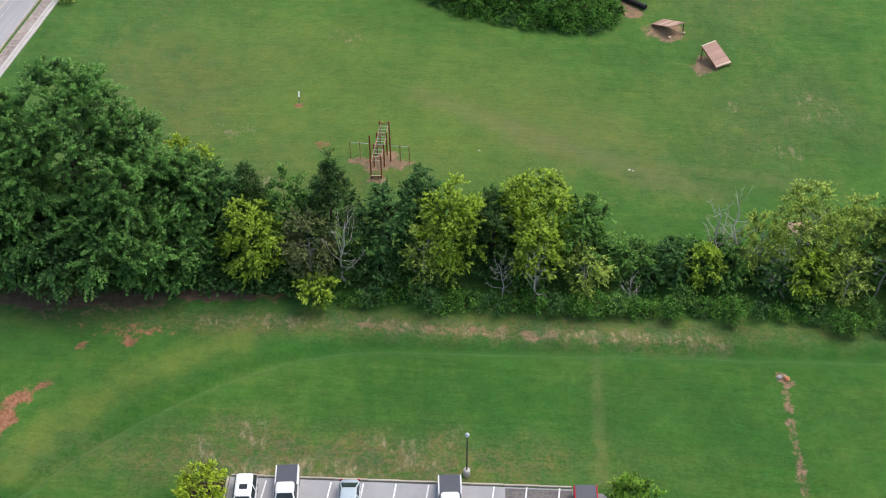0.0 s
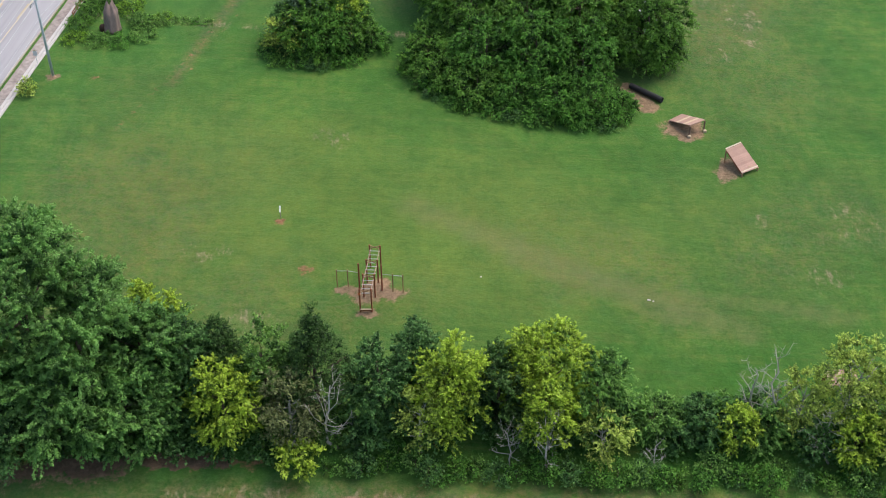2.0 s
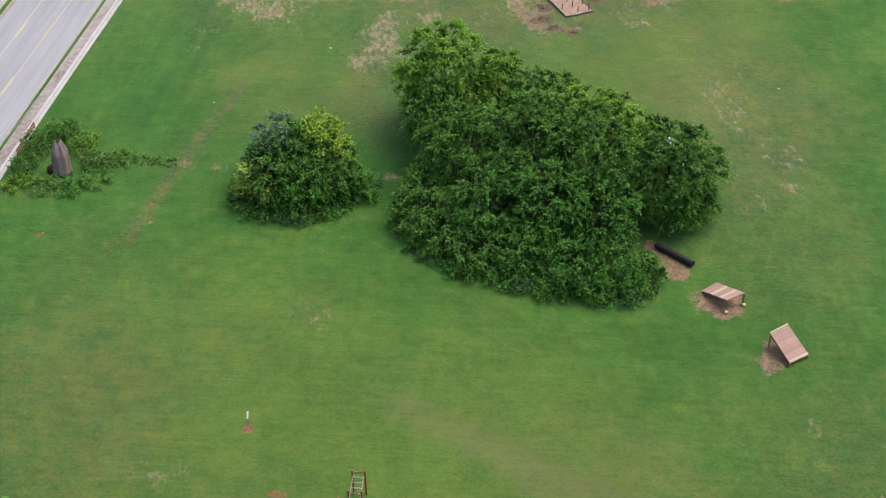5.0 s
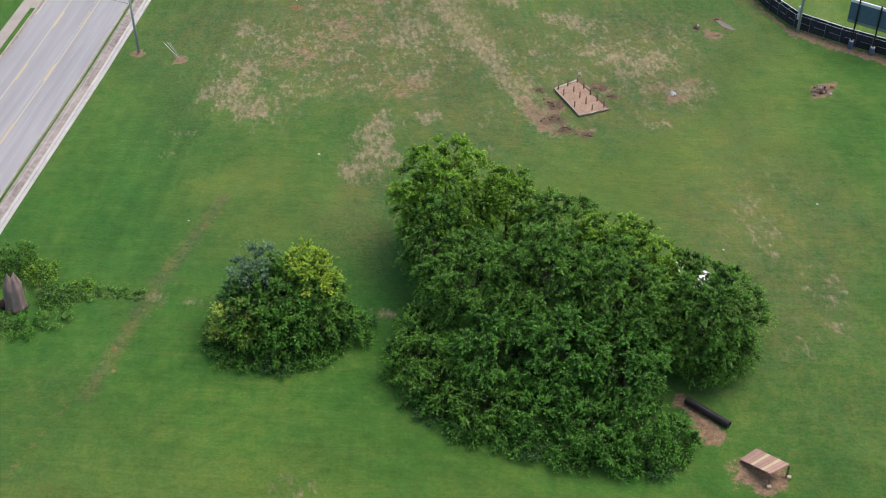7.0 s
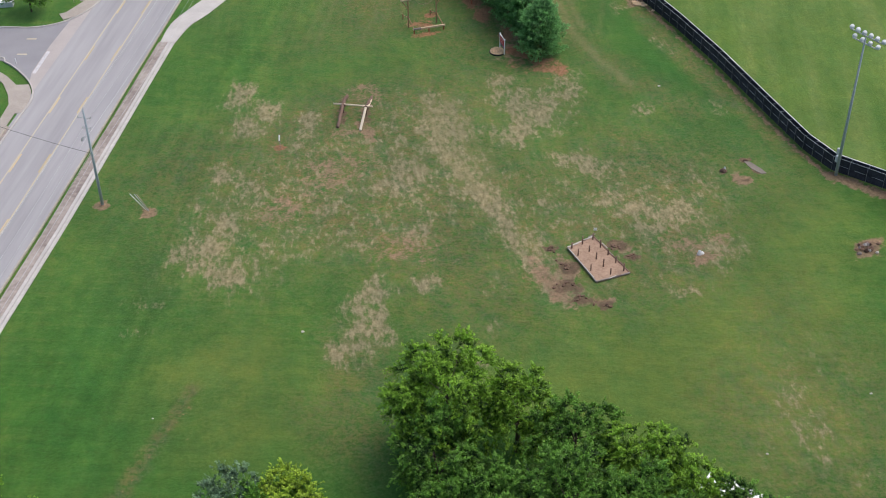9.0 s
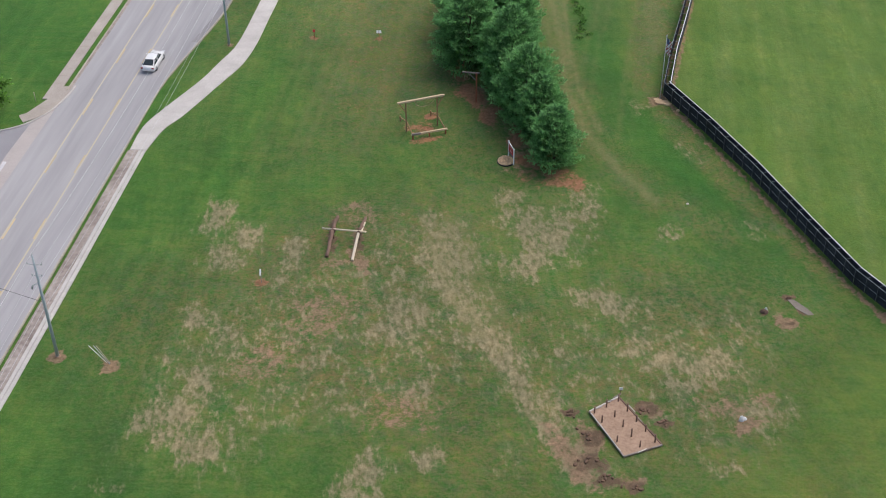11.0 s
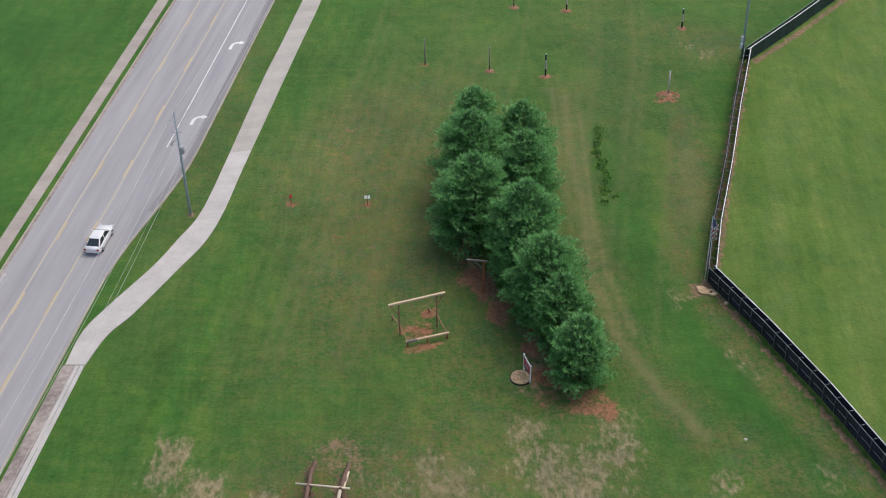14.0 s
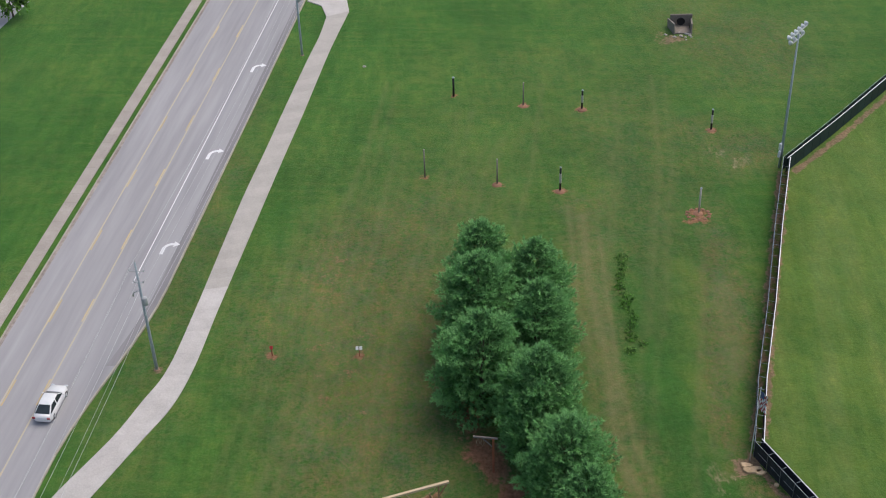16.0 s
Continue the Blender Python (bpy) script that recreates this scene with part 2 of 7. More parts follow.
STEEL = worn("galvanised_steel", (0.52, 0.54, 0.55), (0.38, 0.40, 0.41), 8, 0.5, 0.15)
PALE_STEEL = worn("pale_painted_steel", (0.74, 0.75, 0.76), (0.60, 0.61, 0.62), 6, 0.5)
DULL_STEEL = worn("dull_grey_steel", (0.44, 0.50, 0.53), (0.33, 0.39, 0.42), 5, 0.6, 0.0)
BLACK = worn("black_plastic", (0.024, 0.025, 0.028), (0.012, 0.012, 0.014), 8, 0.55)
SCREEN = worn("black_wind_screen", (0.050, 0.054, 0.070), (0.012, 0.014, 0.022), 4, 0.8, stain=0.6)
GREEN_PAD = worn("dark_green_wall_pad", (0.020, 0.048, 0.045), (0.012, 0.030, 0.030), 3, 0.6)
BLUE = worn("faded_blue_panel", (0.10, 0.165, 0.24), (0.075, 0.125, 0.19), 3, 0.5)
RED = worn("red_paint", (0.56, 0.055, 0.05), (0.40, 0.035, 0.04), 6, 0.5)
SAND = worn("tan_sand", (0.45, 0.31, 0.22), (0.27, 0.18, 0.125), 4, 0.95, stain=0.9, bump=0.6)
PEBBLE = worn("tan_pebbles", (0.72, 0.54, 0.35), (0.50, 0.35, 0.20), 6, 0.9, vary=0.5)
STONE = worn("pale_stone", (0.56, 0.53, 0.48), (0.38, 0.35, 0.31), 6, 0.9, vary=0.3)
MULCH = worn("dark_mulch", (0.085, 0.05, 0.035), (0.04, 0.025, 0.018), 10, 0.95)
GLASS = worn("dark_car_glass", (0.035, 0.045, 0.05), (0.022, 0.03, 0.034), 2, 0.08)
RUBBER = worn("tyre_rubber", (0.028, 0.028, 0.03), (0.016, 0.016, 0.017), 9, 0.8)


# ---- shapes
class Shape:
    """Points and faces of one mesh, gathered piece by piece."""

    def __init__(self):
        self.v, self.f, self.s = [], [], []

    def put(self, points, faces, m=None, smooth=False):
        k = len(self.v)
        self.v += [tuple(m @ Vector(p)) if m else tuple(p) for p in points]
        self.f += [tuple(k + i for i in face) for face in faces]
        self.s += [smooth] * len(faces)
        return self

    def box(self, x, y, z, sx, sy, sz, m=None, bevel=0.01):
        """A box of that size round (x, y, z), with chamfered edges."""
        hx, hy, hz = sx / 2, sy / 2, sz / 2
        b = min(bevel, hx * 0.45, hy * 0.45, hz * 0.45)
        p, corner = [], {}
        for i in (-1, 1):
            for j in (-1, 1):
                for k in (-1, 1):
                    corner[i, j, k] = len(p)
                    p += [(x + i * hx, y + j * (hy - b), z + k * (hz - b)), (x + i * (hx - b), y + j * hy, z + k * (hz - b)), (x + i * (hx - b), y + j * (hy - b), z + k * hz)]
        f = []
        for i in (-1, 1):
            f.append([corner[i, *q] for q in ((-1, -1), (1, -1), (1, 1), (-1, 1))][::i])
            f.append([corner[q[0], i, q[1]] + 1 for q in ((-1, -1), (-1, 1), (1, 1), (1, -1))][::i])
            f.append([corner[*q, i] + 2 for q in ((-1, -1), (1, -1), (1, 1), (-1, 1))][::i])
        for i in (-1, 1):
            for j in (-1, 1):
                f.append((corner[i, j, -1], corner[i, j, 1], corner[i, j, 1] + 1, corner[i, j, -1] + 1)[:: i * j])
                f.append((corner[i, -1, j] + 2, corner[i, 1, j] + 2, corner[i, 1, j], corner[i, -1, j])[:: i * j])
                f.append((corner[-1, i, j] + 1, corner[1, i, j] + 1, corner[1, i, j] + 2, corner[-1, i, j] + 2)[:: i * j])
                for k in (-1, 1):
                    c = corner[i, j, k]
                    f.append((c, c + 1, c + 2)[:: i * j * k])
        return self.put(p, f, m)

    def beam(self, a, b, width, depth, bevel=0.01, roll=0.0):
        """A squared timber from a to b."""
        a, b = Vector(a), Vector(b)
        m = Matrix.Translation((a + b) / 2) @ (b - a).to_track_quat("Z", "Y").to_matrix().to_4x4() @ pose(0, 0, 0, 0, 0, roll)
        return self.box(0, 0, 0, width, depth, (b - a).length, m, bevel)

    def tube(self, points, radii, n=8, smooth=True):
        """A round rod along the points, closed at both ends."""
        points = [Vector(p) for p in points]
        if not hasattr(radii, "__len__"):
            radii = [radii] * len(points)
        p, f = [], []
        for k, (c, r) in enumerate(zip(points, radii)):
            d = points[min(k + 1, len(points) - 1)] - points[max(k - 1, 0)]
            q = d.to_track_quat("Z", "Y")
            p += [c + q @ Vector((r * math.cos(math.tau * i / n), r * math.sin(math.tau * i / n), 0)) for i in range(n)]
        for k in range(len(points) - 1):
            f += [(k * n + i, k * n + (i + 1) % n, k * n + n + (i + 1) % n, k * n + n + i) for i in range(n)]
        self.put(p, f, smooth=smooth)
        k = len(self.v) - len(p)
        self.f += [tuple(k + i for i in range(n))[::-1], tuple(len(self.v) - n + i for i in range(n))]
        self.s += [False, False]
        return self

    def turned(self, profile, n=16, m=None, smooth=True):
        """A round thing, from pairs of radius and height, bottom to top."""
        p = [(r * math.cos(math.tau * i / n), r * math.sin(math.tau * i / n), z) for r, z in profile for i in range(n)]
        f = [(k * n + i, k * n + (i + 1) % n, k * n + n + (i + 1) % n, k * n + n + i) for k in range(len(profile) - 1) for i in range(n)]
        self.put(p, f, m, smooth)
        k = len(self.v) - len(p)
        self.f += [tuple(k + i for i in range(n))[::-1], tuple(len(self.v) - n + i for i in range(n))]
        self.s += [False, False]
        return self

    def slab(self, outline, low, high, inset=0.0):
        """A flat plate with that outline, its top edge drawn in by inset."""
        n = len(outline)
        c = sum((Vector(q) for q in outline), Vector((0, 0))) / n
        top = [Vector(q) + (c - Vector(q)).normalized() * inset for q in outline]
        p = [(*q, low) for q in outline] + [(*q, high - inset) for q in outline] + [(*q, high) for q in top]
        f = [(r + i, r + (i + 1) % n, r + n + (i + 1) % n, r + n + i) for r in (0, n) for i in range(n)]
        f += [tuple(range(n))[::-1], tuple(range(2 * n, 3 * n))]
        return self.put(p, f)

    def mesh(self, name):
        me = bpy.data.meshes.new(name)
        me.from_pydata(self.v, [], self.f)
        me.polygons.foreach_set("use_smooth", self.s)
        if len(self.f) < 4000:
            bm = bmesh.new()
            bm.from_mesh(me)
            bmesh.ops.recalc_face_normals(bm, faces=bm.faces)
            bm.to_mesh(me)
            bm.free()
        return me


def part(name, shape, mat, parent=None, label="", at=None):
    """Links a shape as one mesh object, under a thing or a part."""
    me = shape.mesh(name) if isinstance(shape, Shape) else shape
    if mat and not me.materials:
        me.materials.append(mat)
    ob = new(name, me)
    if at is not None:
        ob.matrix_basis = at
    if parent:
        ob.parent = parent
    return tagged(ob, label)


def thing(name, label, category, at=None, group="", kind=""):
    ob = new(name)
    ob.empty_display_size = 0.2
    if at is not None:
        ob.matrix_basis = at
    return tagged(ob, label, category, group, kind)


def structure(name, shape, mat, label, category):
    return tagged(part(name, shape, mat), label, category, kind="structure")


# ---- plan: the road runs at a slant along the field
def road_x(y, s):
    """x of a line that keeps s metres of the road's own breadth."""
    return s + 0.1205 * (y - 292) - max(0, 200 - y) * 0.02


def kerb_side(y):
    """The field-side kerb: the road widens for a turn lane."""
    e = min(max((y - 250) / 26, 0), 1)
    return -38.1 + 2.95 * e * e * (3 - 2 * e)


FENCE = [(52.0, 201.2), (46.6, 204.5), (41.5, 207.5), (36.6, 210.9), (34.2, 215.0), (31.0, 223.2), (27.1, 233.5), (23.2, 242.5), (19.2, 250.8), (21.0, 259.2), (23.9, 270.2), (27.05, 283.2), (30.45, 296.2), (38.0, 304.6), (47.3, 315.4), (60, 330)]


# ---- ground
def ground_layers(x, y):
    """How much of each cover, and of painted shade, lies at each place."""
    zero = np.zeros_like(x)

    def wander(size):
        """Bends the outlines by a share of their size."""
        k, a = 2.2 / max(size, 0.6), 0.22 * size
        return a * (np.sin(k * y + 1.7 * np.sin(0.6 * k * x)) + 0.6 * np.sin(2.3 * k * x + 1.1 * k * y)), a * (np.sin(1.1 * k * x + 1.3 * np.sin(0.7 * k * y)) + 0.6 * np.sin(2.1 * k * y - 1.4 * k * x))

    def blot(cx, cy, rx, ry, turn=0.0):
        c, s = math.cos(radians(turn)), math.sin(radians(turn))
        wx, wy = wander(min(rx, ry))
        u, w = (x + wx - cx) * c + (y + wy - cy) * s, (y + wy - cy) * c - (x + wx - cx) * s
        return np.clip(1.3 * np.exp(-0.85 * ((u / rx) ** 2 + (w / ry) ** 2)) - 0.06, 0, 1)

    def streak(points, width):
        best = zero + 1e9
        wx, wy = wander(width)
        for (ax, ay), (bx, by) in zip(points, points[1:]):
            dx, dy = bx - ax, by - ay
            t = np.clip(((x - ax) * dx + (y - ay) * dy) / (dx * dx + dy * dy), 0, 1)
            best = np.minimum(best, np.hypot(x + wx - ax - t * dx, y + wy - ay - t * dy))
        return np.clip(1.3 * np.exp(-0.7 * (best / width) ** 2) - 0.06, 0, 1)

    def over(*layers):
        out = zero
        for a in layers:
            out = np.maximum(out, a)
        return out

    dry = over(
        0.34 * blot(-14, 208, 21, 19), 0.32 * blot(11, 205, 14, 13), 0.42 * blot(-9, 213, 9, 11), 0.42 * blot(-27, 200, 7, 12), *[0.98 * blot(*q) for q in (
            (-31.6, 226.0, 2.0, 3.0), (-28.1, 222.6, 2.2, 2.4), (-30.2, 219.0, 2.2, 2.2), (-31.2, 209.5, 1.7, 2.0), (-27.4, 207.2, 1.0, 1.1), (-29.6, 200.4, 2.0, 2.6), (-32.0, 195.6, 2.9, 3.0), (-28.2, 192.9, 2.4, 2.5), (-22.8, 220.0, 1.2, 3.6))],
        *[0.98 * blot(*q) for q in ((-10.7, 209.7, 3.0, 3.8), (-6.6, 220.4, 3.3, 5.4, 8), (-5.4, 213.4, 2.0, 3.2, 15), (-2.2, 206.5, 1.9, 2.4), (4.0, 223.1, 4.2, 3.9), (2.2, 218.2, 2.3, 2.4), (9.2, 212.0, 3.4, 1.9, -25), (11.8, 205.8, 1.9, 1.7))],
        *[0.98 * blot(*q) for q in ((14.5, 203.8, 2.0, 1.6), (17.9, 203.2, 3.1, 2.0), (15.4, 200.4, 2.6, 1.0), (-13.0, 189.8, 1.7, 2.0), (-13.6, 185.1, 2.4, 3.8), (-15.2, 181.0, 1.8, 2.2), (-8.0, 191.1, 1.5, 1.2))],
        *[0.72 * blot(*q) for q in ((-18.3, 202.8, 1.4, 1.2), (-23.9, 214.9, 1.5, 1.0), (-9.1, 199.0, 1.6, 2.0), (-15.2, 197.3, 1.8, 0.8), (0.9, 227.4, 3.2, 3.4), (22.0, 196.9, 2.5, 3.2), (18.3, 190.1, 1.9, 0.9), (17.1, 223.8, 1.5, 1.5), (-26.0, 191.6, 1.4, 1.8), (8.4, 228.0, 2.0, 4.0))],
        *[0.45 * blot(*q) for q in ((-35.8, 187.4, 2.2, 0.9), (-35.8, 183.4, 1.6, 0.8), (26.5, 170.7, 1.9, 4.2), (25.7, 175.5, 1.8, 2.4), (-1.4, 190.3, 1.0, 1.8), (-1.6, 184.4, 0.9, 1.4), (-2.6, 179.7, 1.2, 0.9), (27.7, 154.8, 2.6, 1.2, 30), (32.0, 157.6, 1.6, 1.2), (31.5, 163.0, 3.0, 3.0))],
        0.92 * streak([(-7, 217), (-3.6, 209), (-0.4, 202.5), (2.6, 195.5), (6.2, 189.5)], 1.5), 0.2 * blot(28, 171, 8, 24),
        0.34 * blot(-19.3, 74.4, 2.2, 2.0), 0.34 * blot(-23.5, 72.6, 1.6, 2.4), 0.4 * blot(-6.2, 72.4, 4.2, 2.2), 0.4 * blot(-14.6, 70.6, 8, 1.3), 0.3 * blot(-2.4, 74.8, 1.2, 1.6),
        0.5 * blot(16.2, 248.0, 1.3, 1.8), 0.5 * blot(20.8, 238.3, 1.0, 2.6, 25), 0.5 * blot(25.8, 224.0, 1.2, 2.0, 20), 0.5 * blot(26.0, 298.0, 1.6, 1.5), 0.5 * blot(23.4, 300.4, 1.4, 1.0),
        0.36 * blot(-17, 136.8, 2.4, 2.2), 0.3 * blot(37, 124, 4, 5), 0.3 * blot(-23, 108.4, 4, 2.6), 0.4 * blot(-28.5, 118, 3, 1.4), 0.3 * blot(32, 116, 4, 2.4), 0.5 * blot(27.6, 124.2, 0.8, 1.0),
        0.36 * streak([(-26, 87.6), (-14, 88.2), (-4, 87.6), (8, 87.2), (22, 86.8)], 0.9), 0.45 * streak([(-50, 162), (-34, 160.3), (-10, 158.5)], 0.7))
    soil = over(
        0.9 * blot(-11.2, 112.6, 1.9, 2.0), 0.74 * blot(-13.6, 112.9, 1.6, 0.7), 0.74 * blot(-8.9, 112.5, 1.7, 0.7), 0.8 * blot(-11.4, 109.6, 1.2, 0.7), 0.9 * blot(25.7, 132.6, 1.3, 2.2, -30), blot(21.4, 139.4, 2.2, 2.2),
        blot(17.6, 144.6, 1.3, 1.9, 30), 0.9 * blot(16.2, 147.2, 0.9, 1.6, 35), 0.62 * blot(4.6, 191.0, 1.6, 5.2, 30), 0.66 * blot(6.4, 193.4, 1.2, 2.6, 30), 0.6 * blot(12, 197.0, 1.6, 1.2), 0.55 * blot(9, 188.6, 3, 0.9), 0.9 * blot(37.6, 197.2, 1.7, 1.7), 0.8 * blot(20.2, 195.2, 1, 1.6, -30), 0.8 * blot(26.4, 209.3, 1.6, 1, -30),
        0.75 * blot(-18.9, 222, 0.5, 3.8, 5), 0.75 * blot(-16.1, 222, 0.6, 3.8, 5), 0.6 * blot(-17.8, 218.2, 2.2, 0.8), blot(-43.5, 203.8, 0.8, 0.8), blot(-38.3, 202.6, 1, 1), 0.9 * blot(-51, 148.4, 0.8, 0.8), blot(-35.7, 263.4, 0.5, 0.5),
        0.44 * streak([(-11, 87.8), (-4, 87.4), (7, 87.0)], 0.8), 0.42 * streak([(11, 86.6), (21, 86.4)], 0.4), 0.52 * streak([(27, 82), (26.8, 77), (26.8, 66)], 0.45), 0.9 * blot(27, 82.2, 0.8, 0.8), 0.55 * blot(2, 241, 2.6, 7, 20), 0.6 * blot(-3.3, 251.0, 1.5, 3.4),
        0.7 * streak([(36.2, 209.8), (33.6, 214.8), (30.4, 223.0), (26.5, 233.3), (22.6, 242.2), (18.8, 251.2)], 0.4), 0.85 * streak([(52, 200.6), (46.3, 203.7), (41.2, 206.6), (36.2, 210)], 0.8), blot(18.6, 249.8, 1.3, 1.1),
        0.7 * streak([(19.6, 253), (23.8, 270), (30.2, 296)], 0.35), 0.8 * streak([(31.9, 296), (39, 303.6), (48, 314)], 0.4), 0.7 * streak([(20.7, 253), (24.7, 270), (31.1, 296)], 0.3), 0.55 * blot(0.8, 235.4, 1.6, 1.6), 0.65 * streak([(-16.5, 220), (-15, 217)], 0.8),
        0.6 * blot(22, 329, 2.6, 1.6), *[0.46 * blot(*q) for q in ((-18.6, 210.5, 4.5, 7), (-24, 203, 4, 5), (-10, 197, 5, 4), (-16, 226, 4, 3), (20, 197, 4, 4))],
        *[0.5 * blot(*q) for q in ((-41, 89.4, 5.5, 1.8), (-34, 89.8, 4.5, 1.4))])
    clay = over(
        blot(-41.9, 74.8, 1.5, 2.0), 0.85 * blot(-40.8, 77.6, 1.5, 0.9, 25), 0.66 * blot(-39.0, 79.0, 1.2, 0.7, 25), 0.5 * blot(-43.5, 73, 2, 3), 0.8 * blot(-36.6, 84.2, 0.5, 0.6), 0.85 * blot(-32.4, 84.9, 0.9, 0.7), 0.55 * blot(-24, 91.3, 7, 0.8), 0.45 * blot(-33, 86.5, 6, 1),
        0.68 * blot(6.2, 233.2, 2.4, 2.6), 0.6 * blot(2.6, 236.2, 2.2, 3), 0.62 * blot(-10.2, 243.4, 2.2, 1.5), 0.55 * blot(-9.4, 241.2, 2.6, 0.7, 17), 0.8 * blot(-9, 246, 1, 1), 0.38 * streak([(-41.8, 137.4), (-38.9, 144.7), (-35.3, 154.6), (-33.0, 162.7)], 0.3), 0.36 * streak([(-35.6, 149), (-33.9, 155), (-31.4, 163)], 0.25),
        0.34 * streak([(-33, 162.7), (-31.6, 167), (-29, 173.5)], 0.35), 0.7 * blot(-46, 148.5, 0.6, 0.5), 0.6 * blot(-18, 115.5, 0.9, 0.7), *[0.95 * blot(px, py, r, r * 0.8) for px, py, r in (
            (-21.3, 122.9, 0.55), (-25.5, 214.8, 0.7), (-24.8, 265.1, 0.7), (-16.3, 264.9, 0.7), (-10.7, 296.2, 0.6), (-2.3, 294.4, 0.75), (4.8, 292.8, 0.85), (19.7, 288, 0.95), (23.8, 305.3, 0.8), (8.6, 310.8, 0.75), (1.4, 312, 0.75), (-7.4, 314.7, 0.5))],
        0.7 * blot(19.2, 286.6, 1.7, 0.7), *[0.85 * blot(*q) for q in ((-4.2, 251.2, 1.6, 3.4, 20), (-2.0, 246.6, 1.4, 2.6), (-5.6, 256.5, 1.4, 3.0), (1.2, 241.6, 1.2, 2.4), (2.6, 236.4, 1.6, 1.8))], *[0.27 * blot(*q) for q in ((-18.4, 262, 3.5, 9), (-18.3, 279, 3, 5))])
    # Lush grass plus painted shade by the hedgerow, beside the grove, along the swale.
    lush_shade = over(0.9 * blot(36, 85.5, 12, 3), 0.7 * blot(-40, 86, 8, 4), 0.9 * blot(-17.2, 188.9, 3, 3), 1.0 * blot(16.3, 211.0, 4.2, 4.2), 0.85 * streak([(13.4, 306), (12.6, 284), (12.4, 262), (13.6, 250), (17.6, 239), (24, 226), (32, 212)], 2.0), 0.8 * blot(-28, 88, 18, 5), 0.6 * blot(-9, 249, 5, 12), 0.9 * blot(-30, 172, 13, 11), 1.0 * blot(-12, 166, 6, 9), streak([(-39.2, 67.1), (-36, 72.9), (-30.1, 79.6), (-20.8, 84.5), (-7.9, 85.7), (36.5, 84.9)], 1.6), 0.8 * blot(-22, 178, 4, 6), 0.7 * blot(24, 216, 7, 6), 0.7 * blot(-38, 185, 5, 34), 0.6 * blot(-66, 290, 9, 40), 0.7 * blot(12, 77, 26, 7), 0.6 * blot(26, 122, 9, 10), 0.7 * blot(12.5, 262, 4, 30))
    yellow = over(0.9 * blot(-27.2, 178.4, 6.5, 4.6), 0.55 * blot(-14, 262, 6, 14), 0.6 * blot(5.6, 130.4, 3, 1.2), 0.5 * streak([(17.4, 278), (16.2, 262), (17.2, 250)], 1.6), 0.75 * blot(-4, 122, 24, 12), 0.7 * blot(-24, 130, 16, 14), 0.7 * blot(-24, 171, 7, 5), 0.95 * streak([(-39, 70), (-37, 74), (-31, 80.6), (-22, 85.8)], 1.5), 0.9 * blot(17, 178, 13, 10), 0.7 * blot(27, 186, 8, 8), 0.6 * blot(30, 195, 8, 10), 0.5 * blot(-18, 102, 4, 3))
    thin = over(0.85 * streak([(20.8, 284), (18.3, 266), (17.0, 255), (20.2, 243), (26, 229), (33, 215)], 1.4), 0.8 * blot(26, 302, 7, 7), 0.8 * streak([(-36.9, 147.5), (-33.6, 161.5), (-29, 176)], 0.7), 0.9 * blot(-14, 266, 13, 30), 0.7 * blot(-2, 236, 12, 18), blot(-12, 206, 26, 22), 0.9 * blot(12, 205, 16, 16), 0.65 * blot(28, 168, 10, 24), 0.95 * blot(-12, 71.5, 20, 3.0), 0.8 * blot(-20, 74.5, 3, 2.6), 0.8 * blot(-18.4, 268, 5, 16), 0.8 * streak([(-26, 87.6), (-8, 87.8), (22, 86.6)], 1.2), 0.7 * blot(0, 88, 44, 1.6), 0.7 * streak([(7, 290), (7, 262), (9, 242), (15, 230), (22, 224)], 2.6),
                0.8 * blot(21, 272, 2.6, 22), 0.4 * blot(12, 116, 14, 6, -28), 0.4 * blot(-20, 108, 14, 8), 0.4 * blot(32, 122, 10, 9), 0.5 * blot(14, 298, 9, 26), 0.25 * blot(0, 305, 16, 14), 0.7 * blot(30, 327, 14, 12), 0.3 * blot(5, 322, 14, 6), 0.5 * blot(-40, 120, 12, 20), 0.7 * blot(-14, 176, 5, 10), 0.6 * blot(-36, 290, 5, 40))
    # Dug soil; the three blots near y=91 paint oak shadow along with leaf litter.
    dug = over(*[0.9 * blot(a, b, c, d) for a, b, c, d in ((11.6, 197.4, 1.3, 0.9), (13.2, 195.4, 1.0, 0.45), (6.4, 193.7, 1.2, 1.1), (6.3, 190.9, 1.2, 1.3), (4.7, 196.8, 0.9, 0.5), (7.5, 188.6, 1.3, 0.6), (9.6, 188.0, 1.0, 0.7), (26.9, 209.0, 0.5, 0.3), (27.4, 212.9, 0.9, 0.5), (28.2, 211.0, 0.5, 1.0), (24.7, 210.3, 0.5, 0.3), (37.4, 197.4, 1.0, 0.8), (-42, 90.4, 5, 1.4), (-34, 90.6, 4, 1.2), (-26, 91.4, 5, 0.8))], *[0.8 * blot(a, b, c, d, 5) for a, b, c, d in ((-18.9, 222.2, 0.5, 3.2), (-16.0, 222.2, 0.45, 3.2))])
